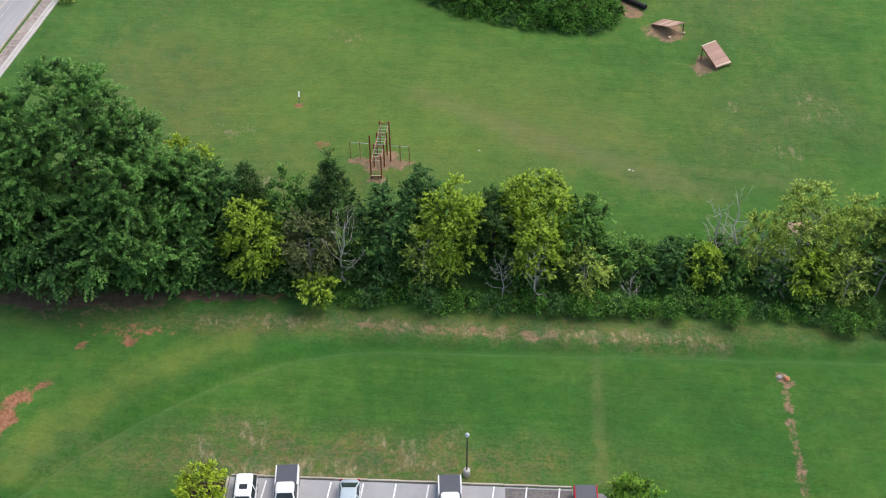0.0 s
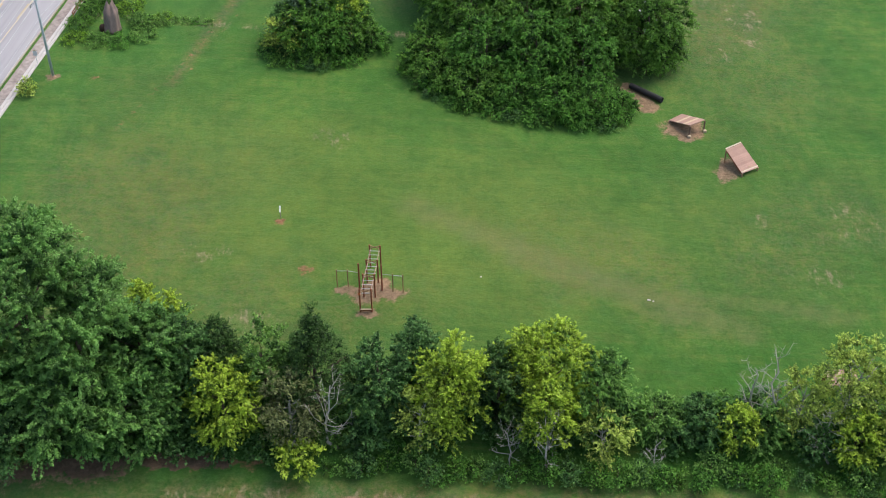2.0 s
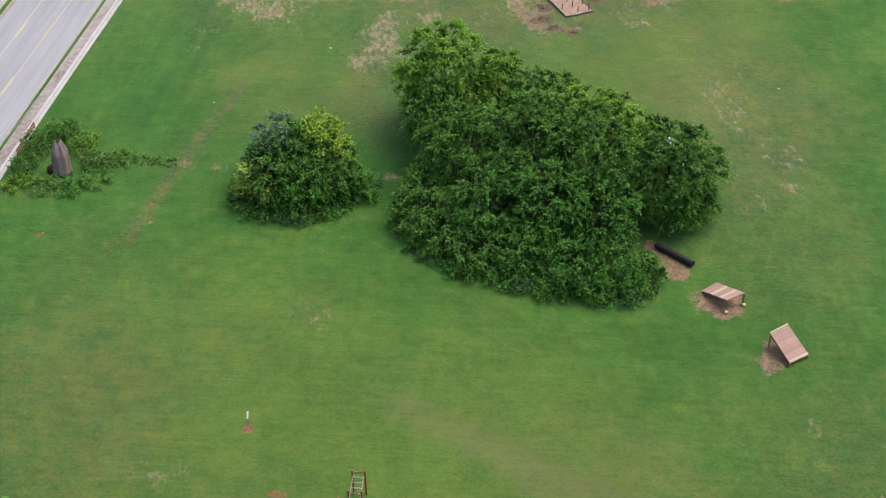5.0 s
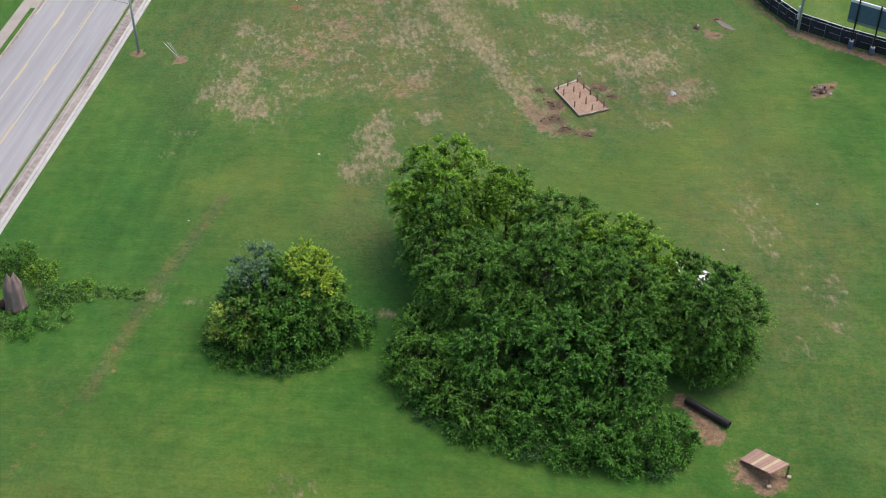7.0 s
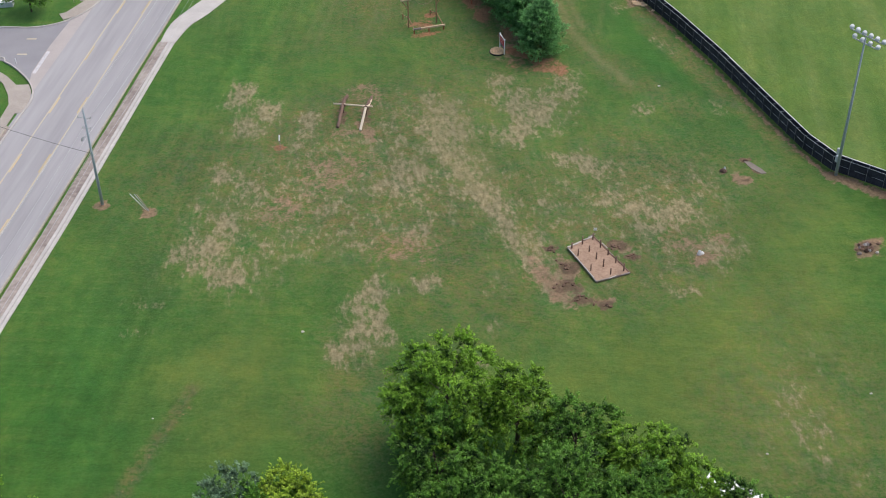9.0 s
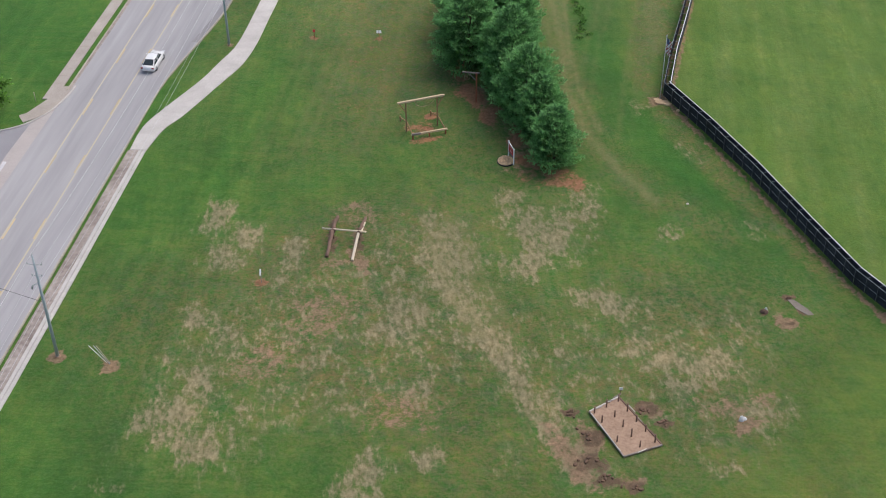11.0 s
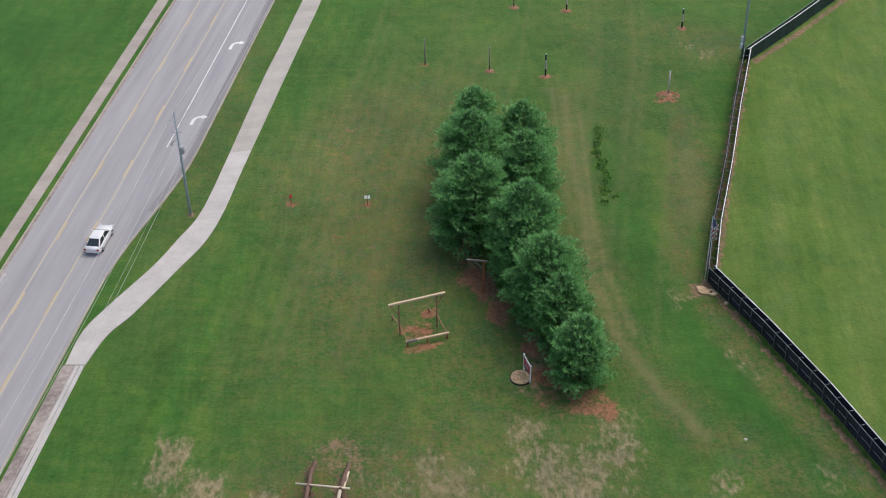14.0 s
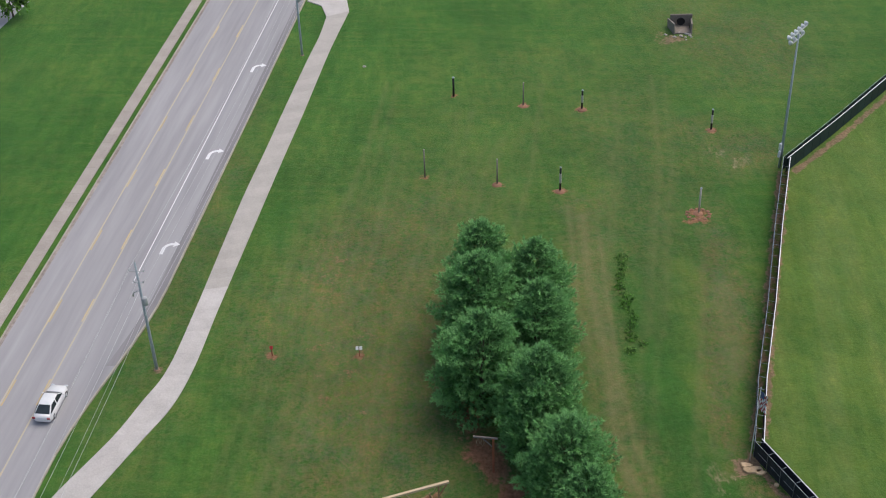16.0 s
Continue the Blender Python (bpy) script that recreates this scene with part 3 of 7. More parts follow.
    track = over(0.5 * streak([(-8, 125.6), (-2, 122.2), (4, 118.6), (10, 115.2), (17, 111.6), (24, 108)], 1.3), 0.36 * streak([(14, 113.2), (24, 112), (34, 110)], 0.8), 0.4 * streak([(2, 117.6), (12, 112.6), (18, 109)], 0.6),
                 0.4 * streak([(10.4, 84), (10.2, 70)], 0.4), 0.95 * streak([(7.0, 288), (6.8, 276), (7.6, 264), (7.6, 252), (9.6, 242), (12.2, 235.5), (16, 229)], 0.5), 0.9 * streak([(8.6, 284), (8.3, 268), (8.9, 254), (11, 243)], 0.3), 0.7 * streak([(5.6, 290), (5.4, 274), (6.2, 262)], 0.3), 0.6 * streak([(20.6, 275), (19.6, 262)], 1.0),
                 *[0.7 * streak([(a, 226), (a + 2.6, 216), (a + 5.4, 207)], 0.3) for a in (-9.6, -8.4, -6.9, -5.6)])
    for k in range(15):
        g_ = np.random.default_rng(600 + k)
        o = -26 + 3.1 * k + g_.normal(0, 0.8)
        y0 = g_.uniform(238, 275)
        pts = [(o - 3 + g_.normal(0, 0.4), y0), (o - 1.2 + g_.normal(0, 0.3), y0 + 14), (o + 1.6, y0 + 30), (o + 3.4 + g_.normal(0, 0.6), y0 + g_.uniform(38, 52))]
        for shift in (0.0, 1.5):
            track = np.maximum(track, g_.uniform(0.12, 0.42) * streak([(a + shift, b) for a, b in pts], 0.3))
    gap = x - (0.1205 * (y - 292) - np.maximum(0, 200 - y) * 0.02)
    verge = np.clip(1 - np.abs(gap + 26) / 12, 0, 1) * np.clip((y - 150) / 20, 0, 1) + np.clip((-52 - gap) / 3, 0, 1)
    length = np.clip((y - 196 + 6 * np.sin(x * 0.15)) / 26, 0, 1)
    inside, poly = np.zeros(x.shape, bool), [(FENCE[0][0] + 400, FENCE[0][1] - 200), *FENCE, (FENCE[-1][0] + 400, FENCE[-1][1] + 200)]
    for (ax, ay), (bx, by) in zip(poly, poly[1:] + poly[:1]):
        with np.errstate(divide="ignore", invalid="ignore"):
            inside ^= ((ay > y) != (by > y)) & (x < (bx - ax) * (y - ay) / (by - ay) + ax)
    sport = inside.astype(float)
    return {"dry": dry * (1 - sport), "soil": soil, "thin": thin * (1 - sport), "clay": clay, "lush_shade": lush_shade * (1 - sport), "yellow": yellow * (1 - sport), "sport": sport, "track": track * (1 - sport), "length": length, "dug": dug, "verge": np.minimum(verge * 1.6, 1)}


def build_ground():
    xs = np.concatenate([[-3000, -900, -300, -140, -90], np.arange(-76, 60.1, 0.5), [80, 120, 300, 900, 3000]])
    ys = np.concatenate([[-3000, -900, -200, 0, 40], np.arange(58, 352.1, 0.5), [380, 450, 900, 3000]])
    x, y = np.meshgrid(xs, ys)
    n, k = x.shape
    swale = np.abs(y - (85.2 - np.clip(-8 - x, 0, 60) ** 2 * 0.02))
    z = -0.55 * np.exp(-((swale / 0.75) ** 2)) + 0.05 * np.sin(x * 0.21 + y * 0.05) * np.sin(y * 0.17) * (np.abs(x) < 76) - 0.06
    me = bpy.data.meshes.new("ground")
    i = np.arange((n - 1) * (k - 1)).reshape(n - 1, k - 1)
    i = (i + np.arange(n - 1)[:, None]).ravel()
    quads = np.stack([i, i + 1, i + k + 1, i + k], 1)
    me.vertices.add(n * k)
    me.vertices.foreach_set("co", np.stack([x, y, z], -1).ravel())
    me.loops.add(quads.size)
    me.loops.foreach_set("vertex_index", quads.ravel())
    me.polygons.add(len(quads))
    me.polygons.foreach_set("loop_start", np.arange(len(quads)) * 4)
    me.polygons.foreach_set("use_smooth", np.ones(len(quads), bool))
    me.update()
    for name, values in ground_layers(x, y).items():
        me.attributes.new(name, "FLOAT", "POINT").data.foreach_set("value", values.ravel().astype(np.float32))
    structure("ground", me, GRASS, "mown green grass field with dry straw-coloured patches and bare soil", "grass field")


build_ground()


def band(line_a, line_b, low, high):
    """A raised strip between two lines of the plan."""
    s, n = Shape(), len(line_a)
    p = [(*q, z) for z in (low, high) for line in (line_a, line_b) for q in line]
    f = [(2 * n + i, 3 * n + i, 3 * n + i + 1, 2 * n + i + 1) for i in range(n - 1)]
    f += [(i, 2 * n + i, 2 * n + i + 1, i + 1) for i in range(n - 1)] + [(n + i, n + i + 1, 3 * n + i + 1, 3 * n + i) for i in range(n - 1)]
    f += [(0, n, 3 * n, 2 * n), (n - 1, 3 * n - 1, 4 * n - 1, 2 * n - 1)]
    return s.put(p, f)


def along(y0, y1, side, step=4.0):
    """Points of a road line; side is a number or a function of y."""
    n = max(2, int((y1 - y0) / step) + 1)
    return [(road_x(y, side(y) if callable(side) else side), y) for y in np.linspace(y0, y1, n)]


FAR0, FAR1 = 50.0, 380.0
road = structure("road", band(along(FAR0, FAR1, -49.3), along(FAR0, FAR1, kerb_side), -0.3, 0.0), ASPHALT, "pale grey asphalt road with worn yellow lane lines", "road")


def painted(name, y0, y1, side, width, mat, label, lift=0.005):
    return tagged(part(name, band(along(y0, y1, lambda y: (side(y) if callable(side) else side) - width / 2, 2), along(y0, y1, lambda y: (side(y) if callable(side) else side) + width / 2, 2), 0.0, lift), mat, road), label)


for lane, inner in ((-45.7, 0.42), (-42.0, -0.42)):
    painted("lane_line", FAR0, FAR1, lane, 0.17, YELLOW_PAINT, "worn solid yellow line")
    for y0 in np.arange(51.2, 375, 12.2):
        painted("lane_dash", y0, y0 + 3.6, lane + inner * 0.45, 0.15, DASH_PAINT, "worn yellow dash")
painted("gutter_strip", 264, 353, lambda y: kerb_side(y) - 0.5, 0.95, GUTTER, "darker worn asphalt along the kerb", 0.003)
painted("lane_line", 277, FAR1, -39.0, 0.11, WHITE_PAINT, "solid white turn lane line")


def turn_arrow(x, y):
    """A right-turn arrow painted on the lane: a curved stem and a head."""
    s = Shape()
    c, k = math.cos(radians(-7)), math.sin(radians(-7))
    stem = [(-0.35 + 1.15 * (1 - math.cos(a)), 0.3 + 1.2 * math.sin(a)) for a in np.linspace(0, math.pi / 2, 7)]
    stem = [(-0.35, -1.0)] + stem
    left, right = [], []
    for i, q in enumerate(stem):
        d = Vector(stem[min(i + 1, len(stem) - 1)]) - Vector(stem[max(i - 1, 0)])
        d.normalize()
        left.append((q[0] - d.y * 0.25, q[1] + d.x * 0.25))
        right.append((q[0] + d.y * 0.25, q[1] - d.x * 0.25))
    outline = [(a * 0.78, b * 0.78) for a, b in right + [(0.8, 0.85), (1.7, 1.5), (0.8, 2.15)] + left[::-1]]
    s.slab([(x + a * c - b * k, y + a * k + b * c) for a, b in outline], 0.0, 0.006)
    part("turn_arrow", s, WHITE_PAINT, road, "white right-turn arrow")


for x, y in ((-33.7, 322.6), (-36.3, 301.5), (-38.4, 282.7)):
    turn_arrow(x, y)


# kerbs, with a joint every three metres
def kerb(name, y0, y1, side, outward):
    ob = thing(name, "pale concrete kerb along the road edge", "kerb", kind="structure")
    step = 3.0
    for y in np.arange(y0, y1 - 0.1, step):
        a = along(y, y + step - 0.03, side, 1.5)
        b = [(p + outward * 0.16, q) for p, q in a]
        part("kerb_stone", band(a, b, -0.3, 0.13) if outward > 0 else band(b, a, -0.3, 0.13), KERB, ob)
        g = [(p - outward * 0.3, q) for p, q in a]
        if outward < 0:
            part("gutter_slab", band(g, a, -0.25, 0.008) if outward > 0 else band(a, g, -0.25, 0.008), DIRTY_CONCRETE, ob)


kerb("kerb_field_side", 120, 354, kerb_side, 1)
kerb("kerb_far_side", 153, 219, -49.3, -1)
kerb("kerb_far_side", 252, 366, -49.3, -1)

# walk along the field: a stained half and a cleaner half, then a lone bending path
near_walk = thing("pavement", "two-tone concrete pavement, one half stained brown, beside the road", "pavement", kind="structure")
for y in np.arange(118, 237.5, 1.83):
    for s0, s1, mat, lift in ((-37.55, -36.32, DIRTY_CONCRETE, 0.03), (-36.30, -35.92, CONCRETE, 0.035), (-35.86, -35.45, CONCRETE, 0.033)):
        part("paving_slab", band(along(y, y + 1.81, s0, 2), along(y, y + 1.81, s1, 2), -0.15, lift), mat, near_walk)
PATH_L = [(-43.75, 238.85), (-43.2, 243.6), (-41.5, 247.6), (-38.1, 254.2), (-36.4, 258.6), (-34.7, 263.4), (-33.5, 272.2), (-31.4, 291.5), (-29.9, 302.4), (-28.8, 311.0), (-26.9, 325.0), (-25.9, 331.6), (-25.4, 337.5)]
PATH_R = [(-41.8, 238.85), (-40.6, 243.2), (-38.7, 246.4), (-35.3, 253.8), (-33.3, 258.4), (-32.1, 264.0), (-31.1, 272.6), (-28.7, 291.6), (-27.3, 302.4), (-26.1, 311.4), (-24.3, 326.0), (-23.5, 331.6), (-22.3, 339.0)]


def stepped(line, n):
    """n points at even steps along a smooth line through the given ones."""
    pts = [Vector(p) for p in line]
    full = []
    for i in range(len(pts) - 1):
        p0, p1, p2, p3 = pts[max(i - 1, 0)], pts[i], pts[i + 1], pts[min(i + 2, len(pts) - 1)]
        for t in np.linspace(0, 1, 12, endpoint=False):
            full.append(0.5 * ((2 * p1) + (p2 - p0) * t + (2 * p0 - 5 * p1 + 4 * p2 - p3) * t * t + (3 * p1 - p0 - 3 * p2 + p3) * t**3))
    full.append(pts[-1])
    far = np.concatenate([[0], np.cumsum([(b - a).length for a, b in zip(full, full[1:])])])
    at = np.linspace(0, far[-1], n)
    return list(zip(np.interp(at, far, [p[0] for p in full]), np.interp(at, far, [p[1] for p in full])))


bend = thing("footpath", "pale concrete footpath bending away from the road across the grass", "footpath", kind="structure")
a, b = stepped(PATH_L, 121), stepped(PATH_R, 121)
for i in range(0, 120, 2):
    gap = [(p[0] * 0.994 + q[0] * 0.006, p[1] * 0.994 + q[1] * 0.006) for p, q in ((a[i + 2], a[i + 1]), (b[i + 2], b[i + 1]))]
    part("paving_slab", band([a[i], a[i + 1], gap[0]], [b[i], b[i + 1], gap[1]], -0.15, 0.045), CONCRETE if i < 46 else AGED_CONCRETE, bend)
part("paving_slab", Shape().slab([(-25.4, 337.5), (-22.3, 339.0), (-23.0, 343.5), (-27.0, 345.0), (-28.6, 342.6), (-26.4, 341.0)], -0.15, 0.034), CONCRETE, bend)

far_walk = thing("pavement", "brownish concrete pavement on the far side of the road", "pavement", kind="structure")
for y0, y1 in ((153, 216), (250, 352)):
    for y in np.arange(y0, y1, 1.83):
        part("paving_slab", band(along(y, y + 1.81, -51.75, 2), along(y, y + 1.81, -50.2, 2), -0.15, 0.03), WALK, far_walk)

# side street
NEAR_KERB = [(-58.3, 212.6), (-57.7, 217.2), (-57.1, 221.9), (-56.75, 224.4), (-57.1, 226.9), (-58.2, 229.2), (-59.5, 230.9), (-61.2, 232.8), (-62.8, 234.0), (-65.5, 235.2), (-90, 236.0)]
FAR_KERB = [(-90, 243.2), (-65.0, 242.5), (-61.8, 242.4), (-59.0, 243.1), (-56.9, 244.6), (-55.0, 247.1), (-53.8, 250.5), (-53.3, 252.9)]
side = structure("side_street", Shape().slab([(-56.3, 245.2), (-59.0, 243.1), (-61.8, 242.4), (-65.0, 242.5), (-130, 243.4), (-130, 236.2), (-90, 236.0), (-65.5, 235.2), (-62.8, 234.0), (-61.2, 232.8), (-59.5, 230.9), (-57.9, 228.6), (-56.6, 229.0), (-55.2, 246.0)], -0.3, -0.012), SIDE_ASPHALT, "darker grey asphalt side street meeting the road", "side street")
part("apron", Shape().slab([(-57.0, 221.9), (-56.75, 224.4), (-57.1, 226.9), (-58.2, 229.2), (-58.5, 231.3), (-57.9, 237.7), (-56.85, 244.4), (-55.0, 247.1), (-53.8, 250.5), (-53.3, 252.9), (-52.9, 252.6), (-53.6, 248.4), (-54.1, 245.6), (-54.9, 240.0), (-55.7, 233.1), (-56.35, 226.4), (-56.6, 222.0)], -0.2, -0.002), APRON, side, "pale brownish gutter apron across the side street")
part("throat", Shape().slab([(-56.2, 222.0), (-56.0, 226.4), (-55.3, 233.1), (-54.5, 240.0), (-53.7, 245.6), (-53.2, 248.4), (-52.4, 253.4), (-49.0, 253.4), (-53.5, 212.0), (-58.2, 212.4), (-57.3, 218.0)], -0.3, -0.007), ASPHALT, side, "pale asphalt of the junction")
part("stop_bar", Shape().slab([(-58.4, 231.1), (-57.95, 231.0), (-57.45, 236.4), (-57.9, 236.5)], -0.05, 0.004), BAR_PAINT, side, "worn white stop bar")
for x, y in ((-60.7, 239.6), (-60.9, 235.7)):
    part("lane_mark", Shape().slab([(x - 0.65, y - 0.16), (x + 0.65, y - 0.16), (x + 0.65, y + 0.16), (x - 0.65, y + 0.16)], -0.05, 0.003), YELLOW_PAINT, side, "worn yellow mark")
for outer, off in ((NEAR_KERB, 1), (FAR_KERB, 1)):
    line = stepped(outer, 41)
    other = []
    for i, (x, y) in enumerate(line):
        d = (Vector(line[min(i + 1, 40)]) - Vector(line[max(i - 1, 0)])).normalized()
        other.append((x - d.y * 0.17, y + d.x * 0.17))
    structure("kerb_corner", band(other, line, -0.3, 0.13), CONCRETE, "rounded concrete corner kerb", "kerb")
structure("pavement_corner", Shape().slab([(-60.4, 214.4), (-58.8, 214.2), (-58.1, 221.9), (-57.35, 222.0), (-57.05, 224.6), (-57.4, 226.9), (-58.1, 228.4), (-59.6, 228.3), (-61.4, 230.4), (-64.0, 232.6), (-64.9, 231.8), (-62.6, 229.9), (-61.4, 228.7), (-60.1, 226.2), (-59.35, 223.9), (-59.5, 221.0)], -0.15, 0.036), WALK, "brownish concrete kerb ramp at the side street corner", "pavement")
structure("pavement_corner", Shape().slab([(-55.9, 252.9), (-56.2, 249.8), (-57.9, 246.7), (-58.7, 246.2), (-57.8, 244.7), (-56.5, 245.6), (-54.95, 247.6), (-54.1, 250.0), (-53.7, 252.9)], -0.15, 0.036), WALK, "concrete kerb ramp at the side street corner", "pavement")

# parking lot
lot = structure("parking_lot", Shape().slab([(-20.6, 69.5), (-20.6, 30), (7.8, 30), (7.8, 69.1)], -0.3, 0.0), LOT, "grey asphalt parking lot with white stall lines", "parking lot")
part("fresh_strip", Shape().slab([(2.2, 69.05), (2.2, 60), (7.7, 60), (7.7, 68.98)], -0.05, 0.004), DARK_LOT, lot, "darker wet-looking asphalt")
for i in range(12):
    x = -17.55 + 2.69 * i
    if x < 7.5:
        part("stall_line", Shape().slab([(x - 0.06, 69.2), (x + 0.06, 69.2), (x + 0.06 - 0.5, 63.9), (x - 0.06 - 0.5, 63.9)], -0.05, 0.006), WHITE_PAINT, lot)
lot_kerb = thing("lot_kerb", "pale concrete kerb round the parking lot", "kerb", kind="structure")
for i in range(10):
    x = -20.5 + 2.82 * i
    part("kerb_stone", Shape().box(x + 1.4, 69.66 - 0.014 * (x + 21), 0.0, 2.8, 0.17, 0.28, bevel=0.03), KERB, lot_kerb)
for i in range(8):
    part("kerb_stone", Shape().box(-20.75, 69.3 - 2.8 * i - 1.2, 0.0, 0.17, 2.78, 0.28, bevel=0.03), KERB, lot_kerb)
structure("planting_bed", Shape().slab([(-24.0, 68.6), (-21.0, 69.2), (-20.95, 60), (-23.5, 60)], -0.2, 0.03), MULCH, "dark mulch planting bed beside the lot", "planting bed")


# ---- trees
def leaf_mesh(name, centres, axis, nrm, sizes, slim, tip_light):
    """Small pointed leaves at the centres, along axis, facing nrm."""
    n = len(centres)
    axis = axis / (np.linalg.norm(axis, axis=1)[:, None] + 1e-9)
    side = np.cross(nrm, axis)
    side /= np.linalg.norm(side, axis=1)[:, None] + 1e-9
    length, half = sizes[:, None], (sizes * slim)[:, None] * 0.5
    co = np.stack([centres - axis * length * 0.4 - side * half, centres - axis * length * 0.4 + side * half, centres + axis * length * 0.6], 1).reshape(-1, 3)
    me = bpy.data.meshes.new(name)
    me.vertices.add(n * 3)
    me.vertices.foreach_set("co", co.ravel())
    me.loops.add(n * 3)
    me.loops.foreach_set("vertex_index", np.arange(n * 3))
    me.polygons.add(n)
    me.polygons.foreach_set("loop_start", np.arange(n) * 3)
    me.update()
    # Per-leaf tone that paints light on tips and shade inside the crown.
    me.attributes.new("tip_light", "FLOAT", "POINT").data.foreach_set("value", np.repeat(tip_light, 3).astype(np.float32))
    return me


def boughs(rng, height, radius, low, blobs, lump, form):
    """Centres and radii of the foliage masses of one crown, base at the origin."""
    i = np.arange(blobs) + 0.5
    up = 1 - 1.75 * i / blobs + rng.normal(0, 0.06, blobs)
    round_ = math.pi * (1 + 5**0.5) * i + rng.normal(0, 0.3, blobs)
    up = np.clip(up, -0.9, 1)
    flat = np.sqrt(1 - up * up)
    mid, half = (height + low) / 2, (height - low) / 2 - lump * 0.6
    if form == "cone":
        t = (up + 0.9) / 1.9
        flat = (1 - t) ** 0.75 * 1.05 + 0.05
    reach = radius - lump * 0.55
    wave = 1 + 0.10 * np.sin(round_ * 2 + radius * 7) + rng.normal(0, 0.07, blobs)
    c = np.stack([np.cos(round_) * flat * reach * wave, np.sin(round_) * flat * reach * wave, mid + up * half * (1 + rng.normal(0, 0.06, blobs))], 1)
    r = lump * rng.uniform(0.6, 1.45, blobs)
    deep = rng.random(blobs) < 0.7
    core = (c[deep] - (0, 0, mid)) * 0.62 + (0, 0, mid)
    return np.concatenate([c, core]), np.concatenate([r, r[deep] * 1.15]), mid


def crown(rng, height, radius, low, lump, leaf, per, slim=0.6, form="round", fill=0.14, droop=0.2, twigs=13):
    """Foliage masses, each made of sprays that arch out from its middle; the leaves sit all round each spray."""
    area = radius * (height - low) * 2 + radius * radius * 2
    blobs = int(max(6, area / (lump * lump * 1.95)))
    c, r, mid = boughs(rng, height, radius, low, blobs, lump, form)
    each = np.repeat(np.arange(len(c)), np.maximum(14, (1.9 * per * (lump / 0.9) ** 1.6 * (r / lump) ** 1.5)).astype(int))
    n = len(each)
    outward = c - np.array([0, 0, mid])
    outward /= np.linalg.norm(outward, axis=1)[:, None] + 1e-6
    dirs = rng.normal(0, 0.8, (len(c), twigs, 3)) + outward[:, None, :] * 0.9 + np.array([0, 0, 0.55])
    dirs /= np.linalg.norm(dirs, axis=2)[:, :, None]
    reach = rng.uniform(0.55, 1.55, (len(c), twigs))
    own = rng.integers(0, twigs, n)
    tone = rng.normal(0, 0.15, (len(c), twigs)) + rng.normal(0, 0.10, (len(c), 1))
    d = dirs[each, own]
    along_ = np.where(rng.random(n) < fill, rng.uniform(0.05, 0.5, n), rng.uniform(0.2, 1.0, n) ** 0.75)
    far = (along_ * reach[each, own])[:, None]
    around = rng.normal(0, 1, (n, 3))
    around /= np.linalg.norm(around, axis=1)[:, None]
    thick = (0.205 * (1.2 - 0.75 * along_) * rng.random(n) ** 0.4)[:, None]
    p = c[each] + (d * far - np.array([0, 0, droop]) * far * along_[:, None] + around * thick) * r[each][:, None] * np.array([1, 1, 0.88])
    p[:, 2] = np.maximum(p[:, 2], 0.06)
    nrm = around * 0.75 + np.array([0, 0, 0.6]) + d * 0.25 + rng.normal(0, 0.28, (n, 3))
    axis = d * 0.9 - np.array([0, 0, 0.25]) + rng.normal(0, 0.55, (n, 3))
    # Last value: painted shading, rising from each spray's middle to its end.
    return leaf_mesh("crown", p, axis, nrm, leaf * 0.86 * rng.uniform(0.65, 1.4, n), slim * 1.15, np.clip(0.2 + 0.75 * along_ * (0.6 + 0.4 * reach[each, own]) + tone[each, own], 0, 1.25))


def pine_crown(rng, height, radius):
    """Whorls of rising branches with star-shaped needle tufts along their outer half."""
    base, way, tip_light = [], [], []
    z = 0.5
    while z < height - 0.15:
        t = z / height
        span_ = 1.1 * radius * (1 - t**3.2) ** 0.8 * (0.86 + 0.2 * min(t / 0.3, 1))
        turn = rng.uniform(0, math.tau)
        for k in range(9 if span_ > 1.0 else 6):
            a = turn + math.tau * k / (9 if span_ > 1.0 else 6) + rng.normal(0, 0.14)
            if rng.random() < 0.14 and z < height - 1.5:
                continue
            far = max(0.25, span_ * rng.uniform(0.6, 1.14))
            out, across = np.array([math.cos(a), math.sin(a), 0.0]), np.array([-math.sin(a), math.cos(a), 0.0])
            lift = rng.uniform(0.02, 0.30)
            for q in np.linspace(0.42 if far > 1 else 0.5, 1, max(2, int(far * 0.62 / 0.27))):
                spread_ = 0.34 * far ** 0.5 * (1.25 - q)
                for w in ((0.0,) if q > 0.96 else (-1.0, 0.0, 1.0)):
                    w += rng.normal(0, 0.22)
                    base.append(out * far * q + across * w * spread_ * 1.7 + np.array([0, 0, z + far * lift * q * q + rng.normal(0, 0.07)]))
                    way.append(out * 0.75 + across * w * 0.6 + np.array([0, 0, 0.5]))
                    # Painted shading again: darker near the trunk, lighter towards the branch end.
                    tip_light.append(0.15 + 0.8 * q)
        z += rng.uniform(0.40, 0.56)
    base.append(np.array([0, 0, height]))
    way.append(np.array([0.05, 0, 1.0]))
    tip_light.append(1.0)
    needles = 15
    base, way, tip_light = np.repeat(np.array(base), needles, 0), np.repeat(np.array(way), needles, 0), np.repeat(np.array(tip_light), needles)
    n = len(base)
    d = way + rng.normal(0, 0.52, (n, 3))
    d /= np.linalg.norm(d, axis=1)[:, None]
    size = rng.uniform(0.28, 0.54, n)
    return leaf_mesh("crown", base + d * size[:, None] * 0.4, d, np.array([0, 0, 1.0]) + rng.normal(0, 0.45, (n, 3)), size, 0.22, tip_light + rng.normal(0, 0.08, n))


